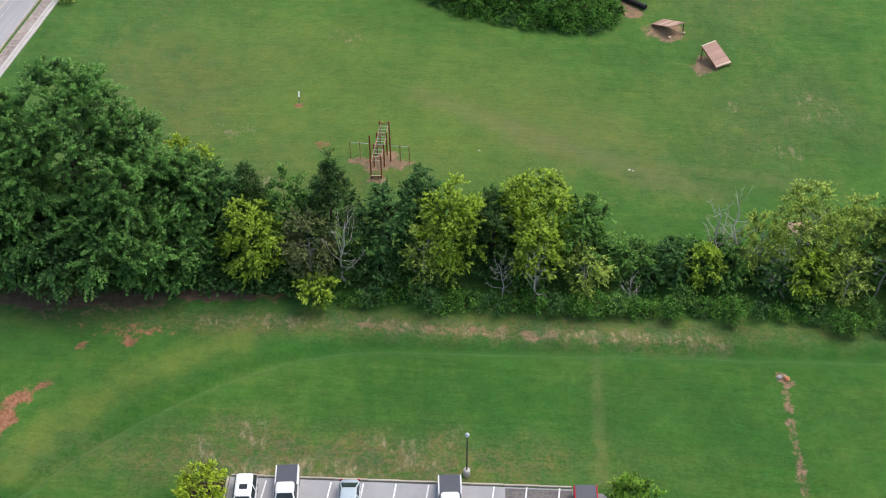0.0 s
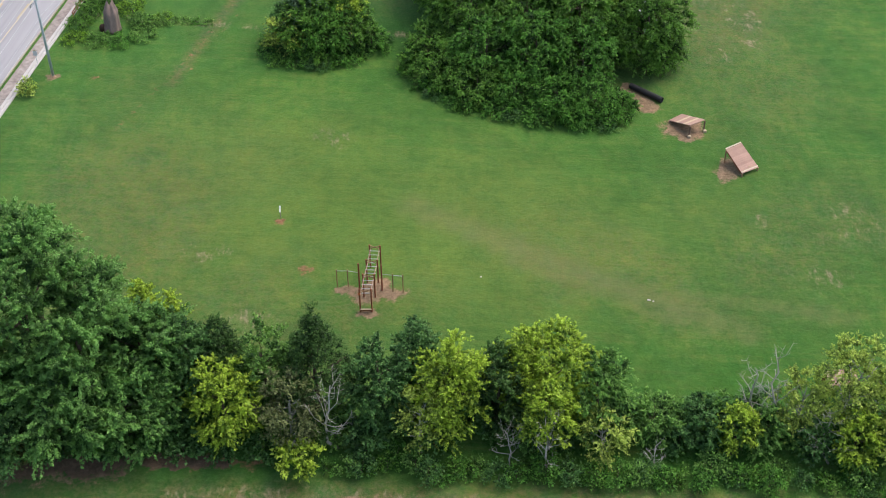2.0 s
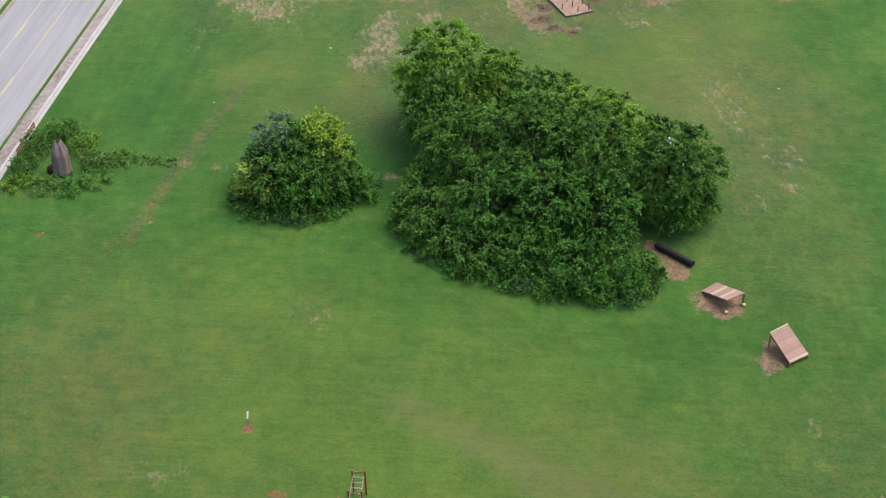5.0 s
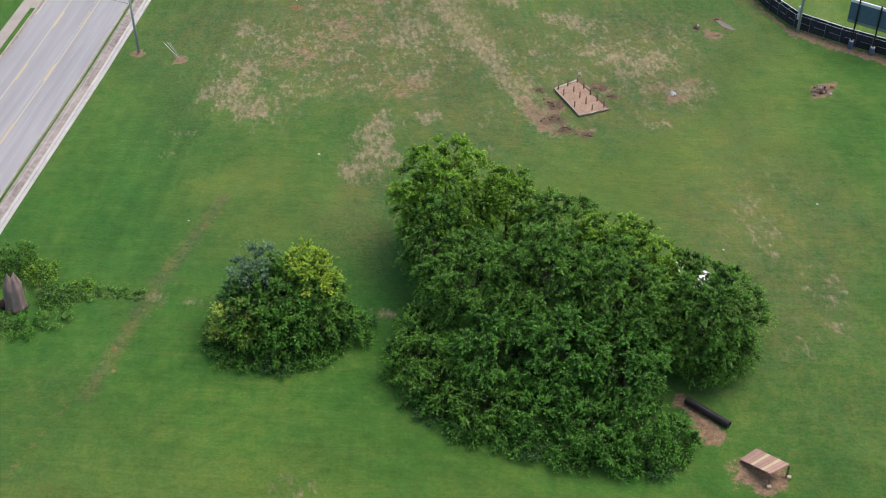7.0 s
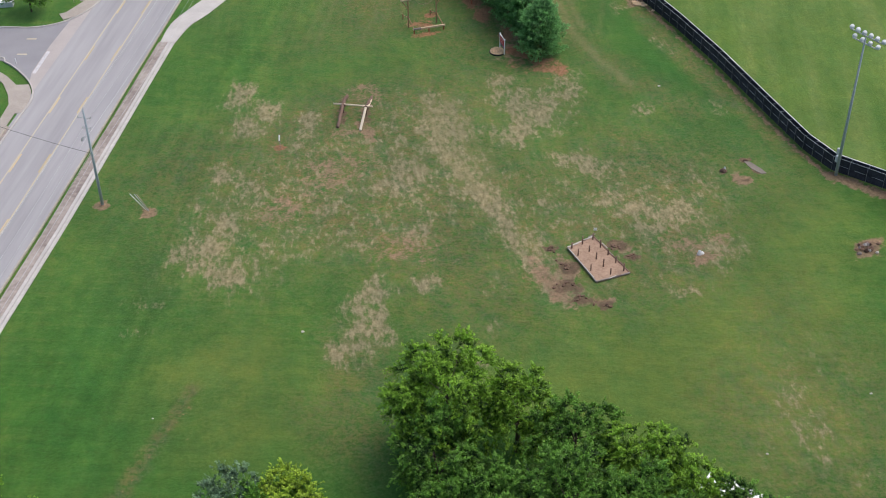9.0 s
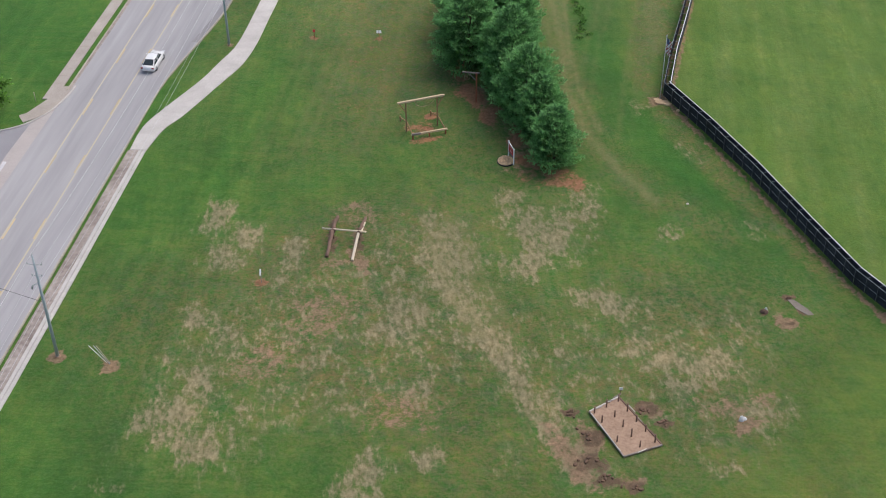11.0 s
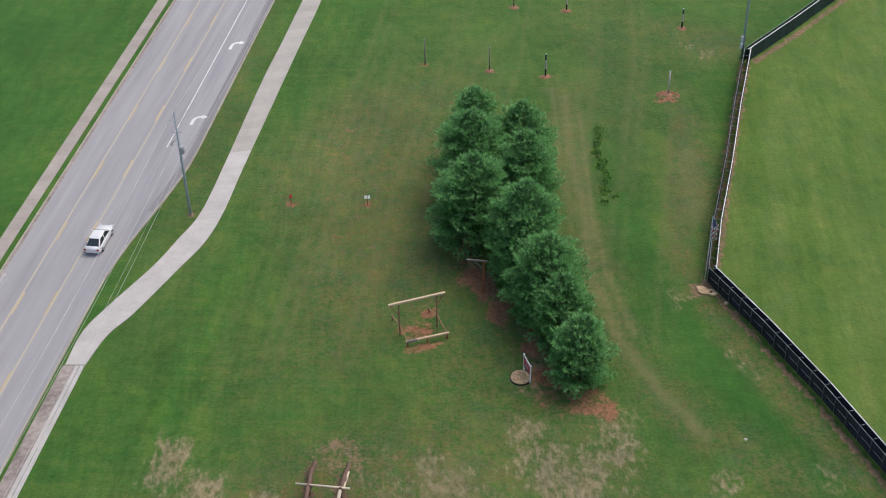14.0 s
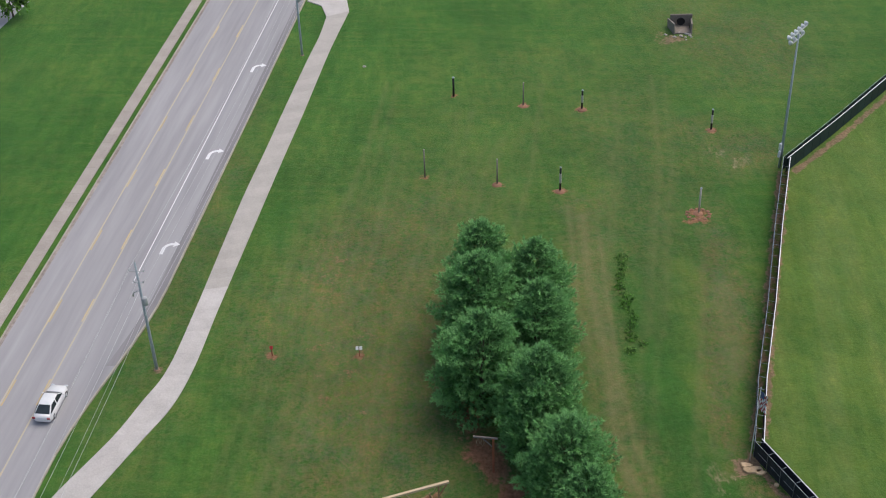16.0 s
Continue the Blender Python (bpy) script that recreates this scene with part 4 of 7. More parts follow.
def wood(rng, height, spread_, girth, low, limbs=7, bare=False):
    """A tapered, slightly bent trunk with limbs that reach into the crown."""
    s = Shape()
    lean = rng.normal(0, 0.03 * height, 2)
    top = height * (0.95 if bare else 0.8)
    crook = np.cumsum(rng.normal(0, 0.045 * height if bare else 0.01, (7, 2)), 0)
    spine = [Vector((lean[0] * t * t + k[0], lean[1] * t * t + k[1], top * t)) for t, k in zip(np.linspace(0, 1, 7), crook - crook[0])]
    s.tube(spine, [girth * (1.25 - 1.05 * t) for t in np.linspace(0, 1, 7)], 8)
    for i in range(limbs):
        t = 0.22 + 0.72 * (i + rng.random()) / limbs
        a = math.tau * (i * 0.38 + rng.random() * 0.15)
        k = t * 6
        o = spine[int(k)].lerp(spine[min(int(k) + 1, 6)], k % 1)
        far = spread_ * (1.05 - 0.55 * t) * rng.uniform(0.7, 1.0)
        rise = height * (rng.uniform(-0.02, 0.26) if bare else rng.uniform(0.08, 0.22))
        mid_ = o + Vector((math.cos(a) * far * 0.5, math.sin(a) * far * 0.5, rise * 0.45)) + Vector(rng.normal(0, 0.12 * far if bare else 0.01, 3))
        end = o + Vector((math.cos(a + 0.2) * far, math.sin(a + 0.2) * far, rise * (1.0 if not bare else 1.5)))
        w = girth * (0.5 - 0.3 * t)
        s.tube([o, mid_, end], [w, w * 0.65, w * 0.2], 5)
        for q in range(3 if not bare else 6):
            b = a + rng.normal(0, 0.9)
            st = mid_.lerp(end, rng.random())
            e = st + Vector((math.cos(b), math.sin(b), rng.uniform(0.1, 0.9))) * far * rng.uniform(0.2, 0.45)
            j = st.lerp(e, 0.55) + Vector(rng.normal(0, 0.06 * far, 3))
            s.tube([st, j, e], [w * 0.4, w * 0.28, w * 0.09], 4)
    return s


def tree(name, seed, x, y, height, radius, mat, label, low=1.0, lump=1.1, leaf=0.34, per=90, slim=0.6, form="round", girth=None, group="", kind_word="tree", bark=None, limbs=7, fill=0.14, droop=0.2):
    rng = np.random.default_rng(seed)
    ob = thing(name, label, kind_word, pose(x, y, -0.08, rz=rng.uniform(0, 360)), group)
    part("trunk", wood(rng, height * 0.9, radius * 0.85, girth or height * 0.022, low, limbs), bark or BARK, ob)
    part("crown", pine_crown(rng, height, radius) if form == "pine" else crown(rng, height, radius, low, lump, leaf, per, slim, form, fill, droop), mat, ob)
    return ob


def bare_tree(seed, x, y, height, spread_, label, girth=None, limbs=14):
    rng = np.random.default_rng(seed)
    ob = thing("dead_tree", label, "dead tree", pose(x, y, -0.08))
    part("trunk", wood(rng, height, spread_, girth or height * 0.014, 0, limbs, True), BARE_WOOD, ob)
    return ob


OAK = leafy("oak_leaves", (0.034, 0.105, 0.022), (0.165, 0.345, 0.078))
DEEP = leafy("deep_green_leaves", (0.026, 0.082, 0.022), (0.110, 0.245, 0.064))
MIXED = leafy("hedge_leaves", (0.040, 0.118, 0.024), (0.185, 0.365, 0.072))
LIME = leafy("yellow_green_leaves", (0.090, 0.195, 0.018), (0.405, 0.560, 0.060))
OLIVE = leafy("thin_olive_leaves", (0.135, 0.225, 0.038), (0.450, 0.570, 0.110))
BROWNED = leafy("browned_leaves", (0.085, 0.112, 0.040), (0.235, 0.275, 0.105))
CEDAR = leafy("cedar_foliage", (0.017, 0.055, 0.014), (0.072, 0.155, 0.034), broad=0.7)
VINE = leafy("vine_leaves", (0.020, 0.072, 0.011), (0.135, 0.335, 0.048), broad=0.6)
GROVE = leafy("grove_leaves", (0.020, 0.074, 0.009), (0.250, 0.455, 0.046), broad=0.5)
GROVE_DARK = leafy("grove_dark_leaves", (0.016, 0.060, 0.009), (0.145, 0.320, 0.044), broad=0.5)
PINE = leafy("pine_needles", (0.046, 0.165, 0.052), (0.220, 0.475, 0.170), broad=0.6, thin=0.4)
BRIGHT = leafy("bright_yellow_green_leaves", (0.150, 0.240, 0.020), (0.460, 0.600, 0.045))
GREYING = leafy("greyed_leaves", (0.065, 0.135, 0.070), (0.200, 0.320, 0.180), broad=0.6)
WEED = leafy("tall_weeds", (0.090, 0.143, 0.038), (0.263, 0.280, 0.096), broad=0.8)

HEDGE = "trees of the hedgerow"
BIG = "large dark green broadleaf tree in a hedgerow"
GREEN, YELLOWISH, THIN = "green broadleaf tree in a hedgerow", "yellow-green leafy tree in a hedgerow", "thin yellowing hedgerow tree with bare twigs"
for seed, x, y, hgt, rad, mat, label, low, lump in (
    (1, -38.8, 98.2, 21.4, 6.6, OAK, BIG, 1.2, 1.75), (2, -47.2, 97.0, 18.6, 6.0, OAK, BIG, 1.2, 1.8), (3, -33.0, 95.8, 17.0, 5.4, OAK, BIG, 0.6, 1.7), (4, -35.0, 92.6, 11.4, 4.6, OAK, BIG, 0.2, 1.5),
    (5, -42.6, 93.4, 14.0, 4.4, OAK, BIG, 0.2, 1.6), (33, -40.4, 91.2, 8.6, 3.6, DEEP, BIG, 0.3, 1.1), (6, -28.4, 96.4, 13.0, 4.2, OAK, GREEN, 0.5, 1.4), (7, -30.0, 92.8, 8.6, 3.4, OAK, GREEN, 0.4, 1.0),
    (34, -29.4, 100.8, 12.2, 1.5, LIME, YELLOWISH, 2.0, 0.7), (35, -27.0, 100.4, 10.6, 1.4, LIME, YELLOWISH, 2.0, 0.7), (8, -25.0, 96.8, 11.0, 2.8, DEEP, "dark green tree in a hedgerow", 0.6, 0.9),
    (9, -21.8, 93.6, 9.5, 3.0, LIME, YELLOWISH, 0.6, 0.8), (10, -18.8, 97.0, 10.7, 2.5, MIXED, "grey-green tree in a hedgerow", 0.5, 0.8), (11, -16.4, 93.4, 9.0, 2.7, BROWNED, "thin brownish half-dead tree in a hedgerow", 0.6, 0.8),
    (13, -8.9, 95.2, 10.8, 2.9, DEEP, GREEN, 0.4, 0.95), (14, -6.0, 97.0, 11.2, 2.3, DEEP, "dark green tree with pale blossom in a hedgerow", 0.6, 0.8), (15, -3.2, 94.4, 11.8, 3.0, LIME, YELLOWISH, 0.6, 0.85),
    (36, -5.6, 93.0, 8.2, 2.0, OLIVE, YELLOWISH, 1.0, 0.7), (16, 0.9, 95.8, 9.4, 2.6, CEDAR, "dark green tree in a hedgerow", 0.4, 0.9), (17, 5.2, 97.4, 10.6, 3.7, LIME, "broad yellow-green tree in a hedgerow", 0.6, 0.95),
    (37, 2.6, 96.8, 9.6, 2.2, LIME, YELLOWISH, 0.8, 0.8), (18, 5.1, 92.9, 8.6, 2.3, LIME, YELLOWISH, 2.2, 0.7), (19, 9.3, 95.8, 9.3, 2.6, MIXED, GREEN, 0.6, 0.9), (20, 9.6, 92.6, 5.6, 2.2, OLIVE, "thin olive tree in a hedgerow", 0.5, 0.7),
    (21, 14.1, 95.0, 4.7, 2.4, MIXED, "low green hedgerow tree", 0.2, 0.8), (22, 18.3, 95.0, 5.0, 2.3, DEEP, "low green hedgerow tree", 0.2, 0.8), (23, 20.7, 93.4, 6.0, 1.6, LIME, "small yellow-green hedgerow tree", 0.5, 0.65),
    (24, 22.6, 94.6, 5.2, 2.3, MIXED, "low green hedgerow tree", 0.2, 0.8), (25, 26.2, 95.6, 8.0, 2.2, OLIVE, "thin pale green hedgerow tree", 0.4, 0.75), (26, 29.9, 96.2, 11.3, 2.8, OLIVE, THIN, 0.6, 0.85), (27, 30.3, 92.6, 6.0, 1.9, LIME, YELLOWISH, 0.6, 0.65),
    (28, 33.4, 95.6, 8.6, 2.4, OLIVE, THIN, 0.6, 0.85), (38, 35.8, 96.2, 9.7, 2.4, OLIVE, THIN, 0.6, 0.85), (29, 39.0, 95.0, 9.6, 3.4, MIXED, GREEN, 0.5, 1.0), (30, 43.8, 95.5, 10.0, 3.6, OLIVE, THIN, 0.5, 1.0), (31, 34.0, 92.4, 6.2, 2.2, OLIVE, "thin olive tree in a hedgerow", 0.4, 0.75)):
    thin_ = mat in (OLIVE, BROWNED)
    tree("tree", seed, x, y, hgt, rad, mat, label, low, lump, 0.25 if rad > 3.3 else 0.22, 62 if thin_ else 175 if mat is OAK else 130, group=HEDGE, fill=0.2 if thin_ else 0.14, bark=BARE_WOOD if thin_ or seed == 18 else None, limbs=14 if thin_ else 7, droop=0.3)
for seed, x, y, hgt, rad in ((12, -14.4, 96.0, 12.9, 3.9), (39, -22.4, 97.2, 11.6, 2.8)):
    tree("cedar_tree", seed, x, y, hgt, rad, CEDAR, "dark conical cedar tree in a hedgerow", 0.5, 0.7, 0.2, 120, 0.4, "cone", group=HEDGE, kind_word="cedar")
tree("shrub", 32, -15.6, 90.4, 3.6, 1.9, LIME, "pale yellow-green shrub leaning out of a hedgerow", 0.8, 0.7, 0.3, 70, group=HEDGE, kind_word="shrub")
bare_tree(40, 22.9, 95.2, 10.6, 2.4, "bare bleached dead tree in a hedgerow")
bare_tree(41, 25.0, 95.6, 10.2, 2.2, "bare bleached dead tree in a hedgerow")
bare_tree(42, -12.6, 93.2, 9.2, 2.6, "bare grey dead tree in a hedgerow")
bare_tree(43, 28.6, 92.6, 6.4, 2.6, "bare pale branches in a hedgerow")
bare_tree(44, 37.0, 92.8, 7.4, 3.0, "bare pale branches in a hedgerow")
bare_tree(45, 1.9, 91.6, 5.2, 1.9, "bare grey dead tree in a hedgerow")
bare_tree(46, 5.2, 91.3, 7.0, 2.1, "bare grey dead tree in a hedgerow")
bare_tree(47, 14.2, 91.4, 4.2, 1.2, "bare pale branches in a hedgerow")
for i in range(46):
    rng = np.random.default_rng(200 + i)
    x = -13.5 + 1.22 * i + rng.normal(0, 0.4)
    tree("shrub", 200 + i, x, 90.9 + rng.normal(0, 0.6) - max(0, min(x, 30)) * 0.045, rng.uniform(0.7, 2.6), rng.uniform(0.8, 1.4), (VINE, MIXED, DEEP, VINE, GROVE_DARK)[i % 5], "low green shrub overgrown with vines at the hedgerow foot", 0.0, 0.42, 0.17, 52, 0.75, group="shrubs along the hedgerow", kind_word="shrub", limbs=4)
for i in range(9):
    rng = np.random.default_rng(240 + i)
    x = -46 + 3.4 * i
    tree("shrub", 240 + i, x, 92.2 + rng.normal(0, 0.3), rng.uniform(1.6, 2.6), 1.6, WEED if i < 3 else DEEP, "low shady shrub at the hedgerow foot", 0.0, 0.55, 0.26, 50, 0.7, group="shrubs along the hedgerow", kind_word="shrub", limbs=4)

for i in range(27):
    rng = np.random.default_rng(270 + i)
    x = -29 + 2.7 * i + rng.normal(0, 0.4)
    tree("bush", 270 + i, x, 95.0 + rng.normal(0, 0.9), rng.uniform(2.8, 4.4), rng.uniform(1.6, 2.1), DEEP if i % 2 else MIXED, "dark green bush between the hedgerow trees", 0.0, 0.7, 0.3, 55, 0.65, group="bushes inside the hedgerow", kind_word="bush", limbs=4)
GROUP = "trees of the vine-covered grove"
for seed, x, y, hgt, rad, mat, low, lump, form in (
    (47, -6.2, 163.6, 9.0, 3.8, GROVE_DARK, 0.2, 0.95, "round"), (48, 16.9, 157.0, 8.7, 2.9, GROVE_DARK, 0.8, 0.9, "round"),
    (50, -5.5, 168.5, 12.4, 5.0, GROVE, 0.4, 1.0, "round"), (51, 0.6, 168.5, 9.6, 3.2, GROVE, 1.0, 0.9, "round"), (52, 5.2, 164.4, 9.6, 4.0, GROVE_DARK, 1.0, 0.95, "round"), (53, 10.4, 162.2, 9.2, 4.0, GROVE, 1.0, 0.95, "round"),
    (54, 13.8, 158.6, 8.8, 3.5, GROVE, 1.0, 0.9, "round"), (55, 18.5, 152.6, 11.2, 4.3, GROVE_DARK, 0.2, 0.95, "round"), (56, 4.0, 156.8, 11.6, 4.8, GROVE_DARK, 0.8, 1.0, "round"), (57, 10.2, 154.8, 11.6, 4.6, GROVE_DARK, 0.8, 1.0, "round"),
    (58, -2.6, 157.6, 9.6, 4.4, GROVE_DARK, 0.6, 1.0, "round"), (59, -0.4, 150.4, 7.2, 4.2, VINE, 0.3, 0.9, "round"), (60, 5.4, 149.2, 8.6, 4.0, VINE, 0.4, 0.9, "round"), (61, 10.6, 148.4, 8.2, 4.0, VINE, 0.3, 0.9, "round"), (62, 13.0, 151.4, 7.6, 2.9, GROVE_DARK, 0.4, 0.9, "round")):
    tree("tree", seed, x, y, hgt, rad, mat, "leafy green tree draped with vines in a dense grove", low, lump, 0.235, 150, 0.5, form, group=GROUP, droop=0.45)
for seed, x, y, hgt, rad, mat in ((70, -7.2, 150.6, 4.4, 3.2, GROVE_DARK), (68, -4.6, 147.6, 3.8, 2.8, GROVE_DARK), (71, -1.4, 145.6, 3.8, 3.0, GROVE_DARK), (69, -7.6, 154.4, 4.0, 2.4, GROVE_DARK), (72, 3.0, 145.0, 4.0, 3.0, VINE), (73, 7.6, 143.2, 4.2, 3.2, VINE), (74, 11.8, 143.0, 4.0, 3.0, VINE), (75, 15.0, 143.2, 1.9, 1.9, VINE), (76, 9.6, 140.6, 2.0, 1.8, VINE), (77, 13.2, 140.6, 1.8, 1.6, VINE), (78, 5.6, 141.8, 2.0, 1.7, VINE), (79, 20.6, 152.0, 4.2, 2.4, GROVE_DARK), (46, 18.2, 150.6, 4.8, 2.7, GROVE_DARK), (64, -6.4, 147.4, 1.4, 1.7, VINE), (65, -3.0, 144.0, 1.3, 1.8, VINE), (66, 1.0, 142.8, 1.4, 1.8, VINE), (67, -8.6, 151.6, 1.4, 1.6, VINE)):
    tree("shrub", seed, x, y, hgt, rad, mat, "vine-smothered bush at the edge of the grove", 0.0, 0.62, 0.2, 105, 0.6, group="bushes round the grove", kind_word="bush", limbs=4)
for seed, x, y, hgt, rad, mat, label, low in (
    (80, -22.0, 155.4, 6.2, 3.7, GROVE_DARK, "dense dark green bush standing alone in the grass", 0.0), (81, -16.8, 155.8, 5.8, 3.3, GROVE_DARK, "dense dark green bush standing alone in the grass", 0.0), (82, -22.2, 158.2, 7.8, 3.1, GREYING, "greyish thin-leaved small tree in a lone thicket", 0.4), (83, -17.8, 158.2, 8.2, 2.8, LIME, "small yellow-green tree in a lone thicket", 0.4),
    (84, -19.4, 154.2, 6.0, 2.8, VINE, "bright green bush in a lone thicket", 0.0), (85, -24.4, 154.6, 4.6, 2.3, OLIVE, "olive green bush in a lone thicket", 0.0), (63, -23.8, 156.6, 6.0, 2.2, DEEP, "dark green bush in a lone thicket", 0.0), (86, -14.2, 155.5, 2.8, 1.8, VINE, "low vine-covered bush in a lone thicket", 0.0), (87, -20.6, 152.2, 2.2, 1.9, GROVE_DARK, "low dark bush in a lone thicket", 0.0), (89, -17.2, 152.8, 1.2, 1.7, VINE, "low vine-covered bush in a lone thicket", 0.0), (88, -20.2, 157.0, 7.6, 3.2, GROVE_DARK, "dense dark green tree in a lone thicket", 0.2)):
    tree("bush" if hgt < 7 else "tree", seed, x, y, hgt, rad, mat, label, low, 0.72, 0.22, 110 if mat == GREYING else 120, 0.55, group="lone thicket", kind_word="bush" if hgt < 7 else "tree", fill=0.3 if mat == GREYING else 0.14)

for i, (x, y) in enumerate(((-26.4, 153.4), (-24.8, 151.9), (-22.8, 151.2), (-20.2, 150.7), (-17.6, 151.4), (-15.4, 152.8), (-13.4, 154.2), (-12.8, 156.4), (-26.8, 155.8), (-9.2, 149.6), (-8.2, 147.4), (-6.4, 145.6), (-4.6, 144.2), (-2.0, 142.9), (0.4, 141.9), (2.8, 141.2), (5.2, 140.4), (7.6, 139.7), (10.2, 139.3), (12.8, 139.4), (14.8, 140.6), (-9.8, 152.2))):
    g_ = np.random.default_rng(900 + i)
    tree("shrub", 900 + i, x + g_.normal(0, 0.2), y + 0.3 + g_.normal(0, 0.25), g_.uniform(0.6, 1.3), g_.uniform(1.1, 1.6), (VINE, GROVE_DARK, VINE, DEEP)[i % 4], "low creeping vines spreading over the grass", 0.0, 0.42, 0.17, 60, 0.7, group="low vines round the thickets", kind_word="shrub", limbs=3)
for seed, x, y, hgt, rad in ((90, -4.3, 272.6, 10.4, 3.2), (91, 0.9, 269.6, 10.2, 3.4), (92, -4.6, 265.6, 11.8, 3.9), (93, 0.9, 261.4, 11.6, 3.6), (94, -4.5, 257.4, 11.4, 4.1), (95, 0.6, 252.4, 11.6, 3.8), (96, 2.4, 245.2, 10.4, 3.7), (97, 5.2, 236.4, 7.6, 2.9), (98, 3.7, 241.2, 8.8, 2.9), (99, 0.3, 250.2, 9.4, 2.8)):
    tree("pine_tree", seed, x, y, hgt, rad, PINE, "blue-green white pine in a close row on red-brown needles", form="pine", limbs=16, group="row of pines", kind_word="pine tree")


# ---- cars
def paint(name, colour):
    m, nodes, links, b = material(name, 0.28)
    v = mapped(nodes, links)
    links.new(ramp(nodes, links, noisy(nodes, links, v, 3, 3), ((0.3, [c * 0.92 for c in colour]), (0.7, colour))), b.inputs["Base Color"])
    b.inputs["Coat Weight"].default_value = 0.4
    return m


CAR_WHITE, CAR_RED, CAR_SILVER, CAR_GREY = paint("white_car_paint", (0.80, 0.80, 0.80)), paint("red_car_paint", (0.46, 0.02, 0.03)), paint("silver_blue_car_paint", (0.42, 0.50, 0.55)), paint("dark_grey_bed_cover", (0.085, 0.09, 0.105))
LAMP_RED = worn("tail_lamp_red", (0.30, 0.012, 0.015), (0.22, 0.008, 0.01), 5, 0.2)
CLEAR = worn("clear_lamp", (0.70, 0.72, 0.74), (0.55, 0.57, 0.6), 5, 0.15)


def lofted(stations):
    """A closed body from cross-sections (y, half width, bottom, top), with rounded shoulders."""
    s, p, f = Shape(), [], []
    fine = []
    for (y0, w0, a0, t0), (y1, w1, a1, t1) in zip(stations, stations[1:]):
        fine += [tuple(p + (q - p) * k for p, q in zip((y0, w0, a0, t0), (y1, w1, a1, t1))) for k in (0, 0.5)]
    stations = fine + [stations[-1]]
    for y, w, z0, z1 in stations:
        k = min(0.16, (z1 - z0) * 0.3)
        p += [(-w * 0.92, y, z0), (w * 0.92, y, z0), (w, y, z0 + k), (w, y, z1 - k), (w - k * 0.6, y, z1), (-w + k * 0.6, y, z1), (-w, y, z1 - k), (-w, y, z0 + k)]
    for i in range(len(stations) - 1):
        f += [(i * 8 + j, i * 8 + (j + 1) % 8, i * 8 + 8 + (j + 1) % 8, i * 8 + 8 + j) for j in range(8)]
    f += [tuple(range(8)), tuple(range(len(p) - 8, len(p)))]
    return s.put(p, f, smooth=True)


def pane(corners, thick=0.03):
    """A thin glass plate on four corners."""
    c = [Vector(q) for q in corners]
    n = (c[1] - c[0]).cross(c[3] - c[0]).normalized() * thick
    mid = sum(c, Vector()) / 4
    c = [q.lerp(mid, 0.17) for q in c]
    return Shape().put([q - n for q in c] + [q + n for q in c], [(3, 2, 1, 0), (4, 5, 6, 7), (0, 1, 5, 4), (1, 2, 6, 5), (2, 3, 7, 6), (3, 0, 4, 7)])


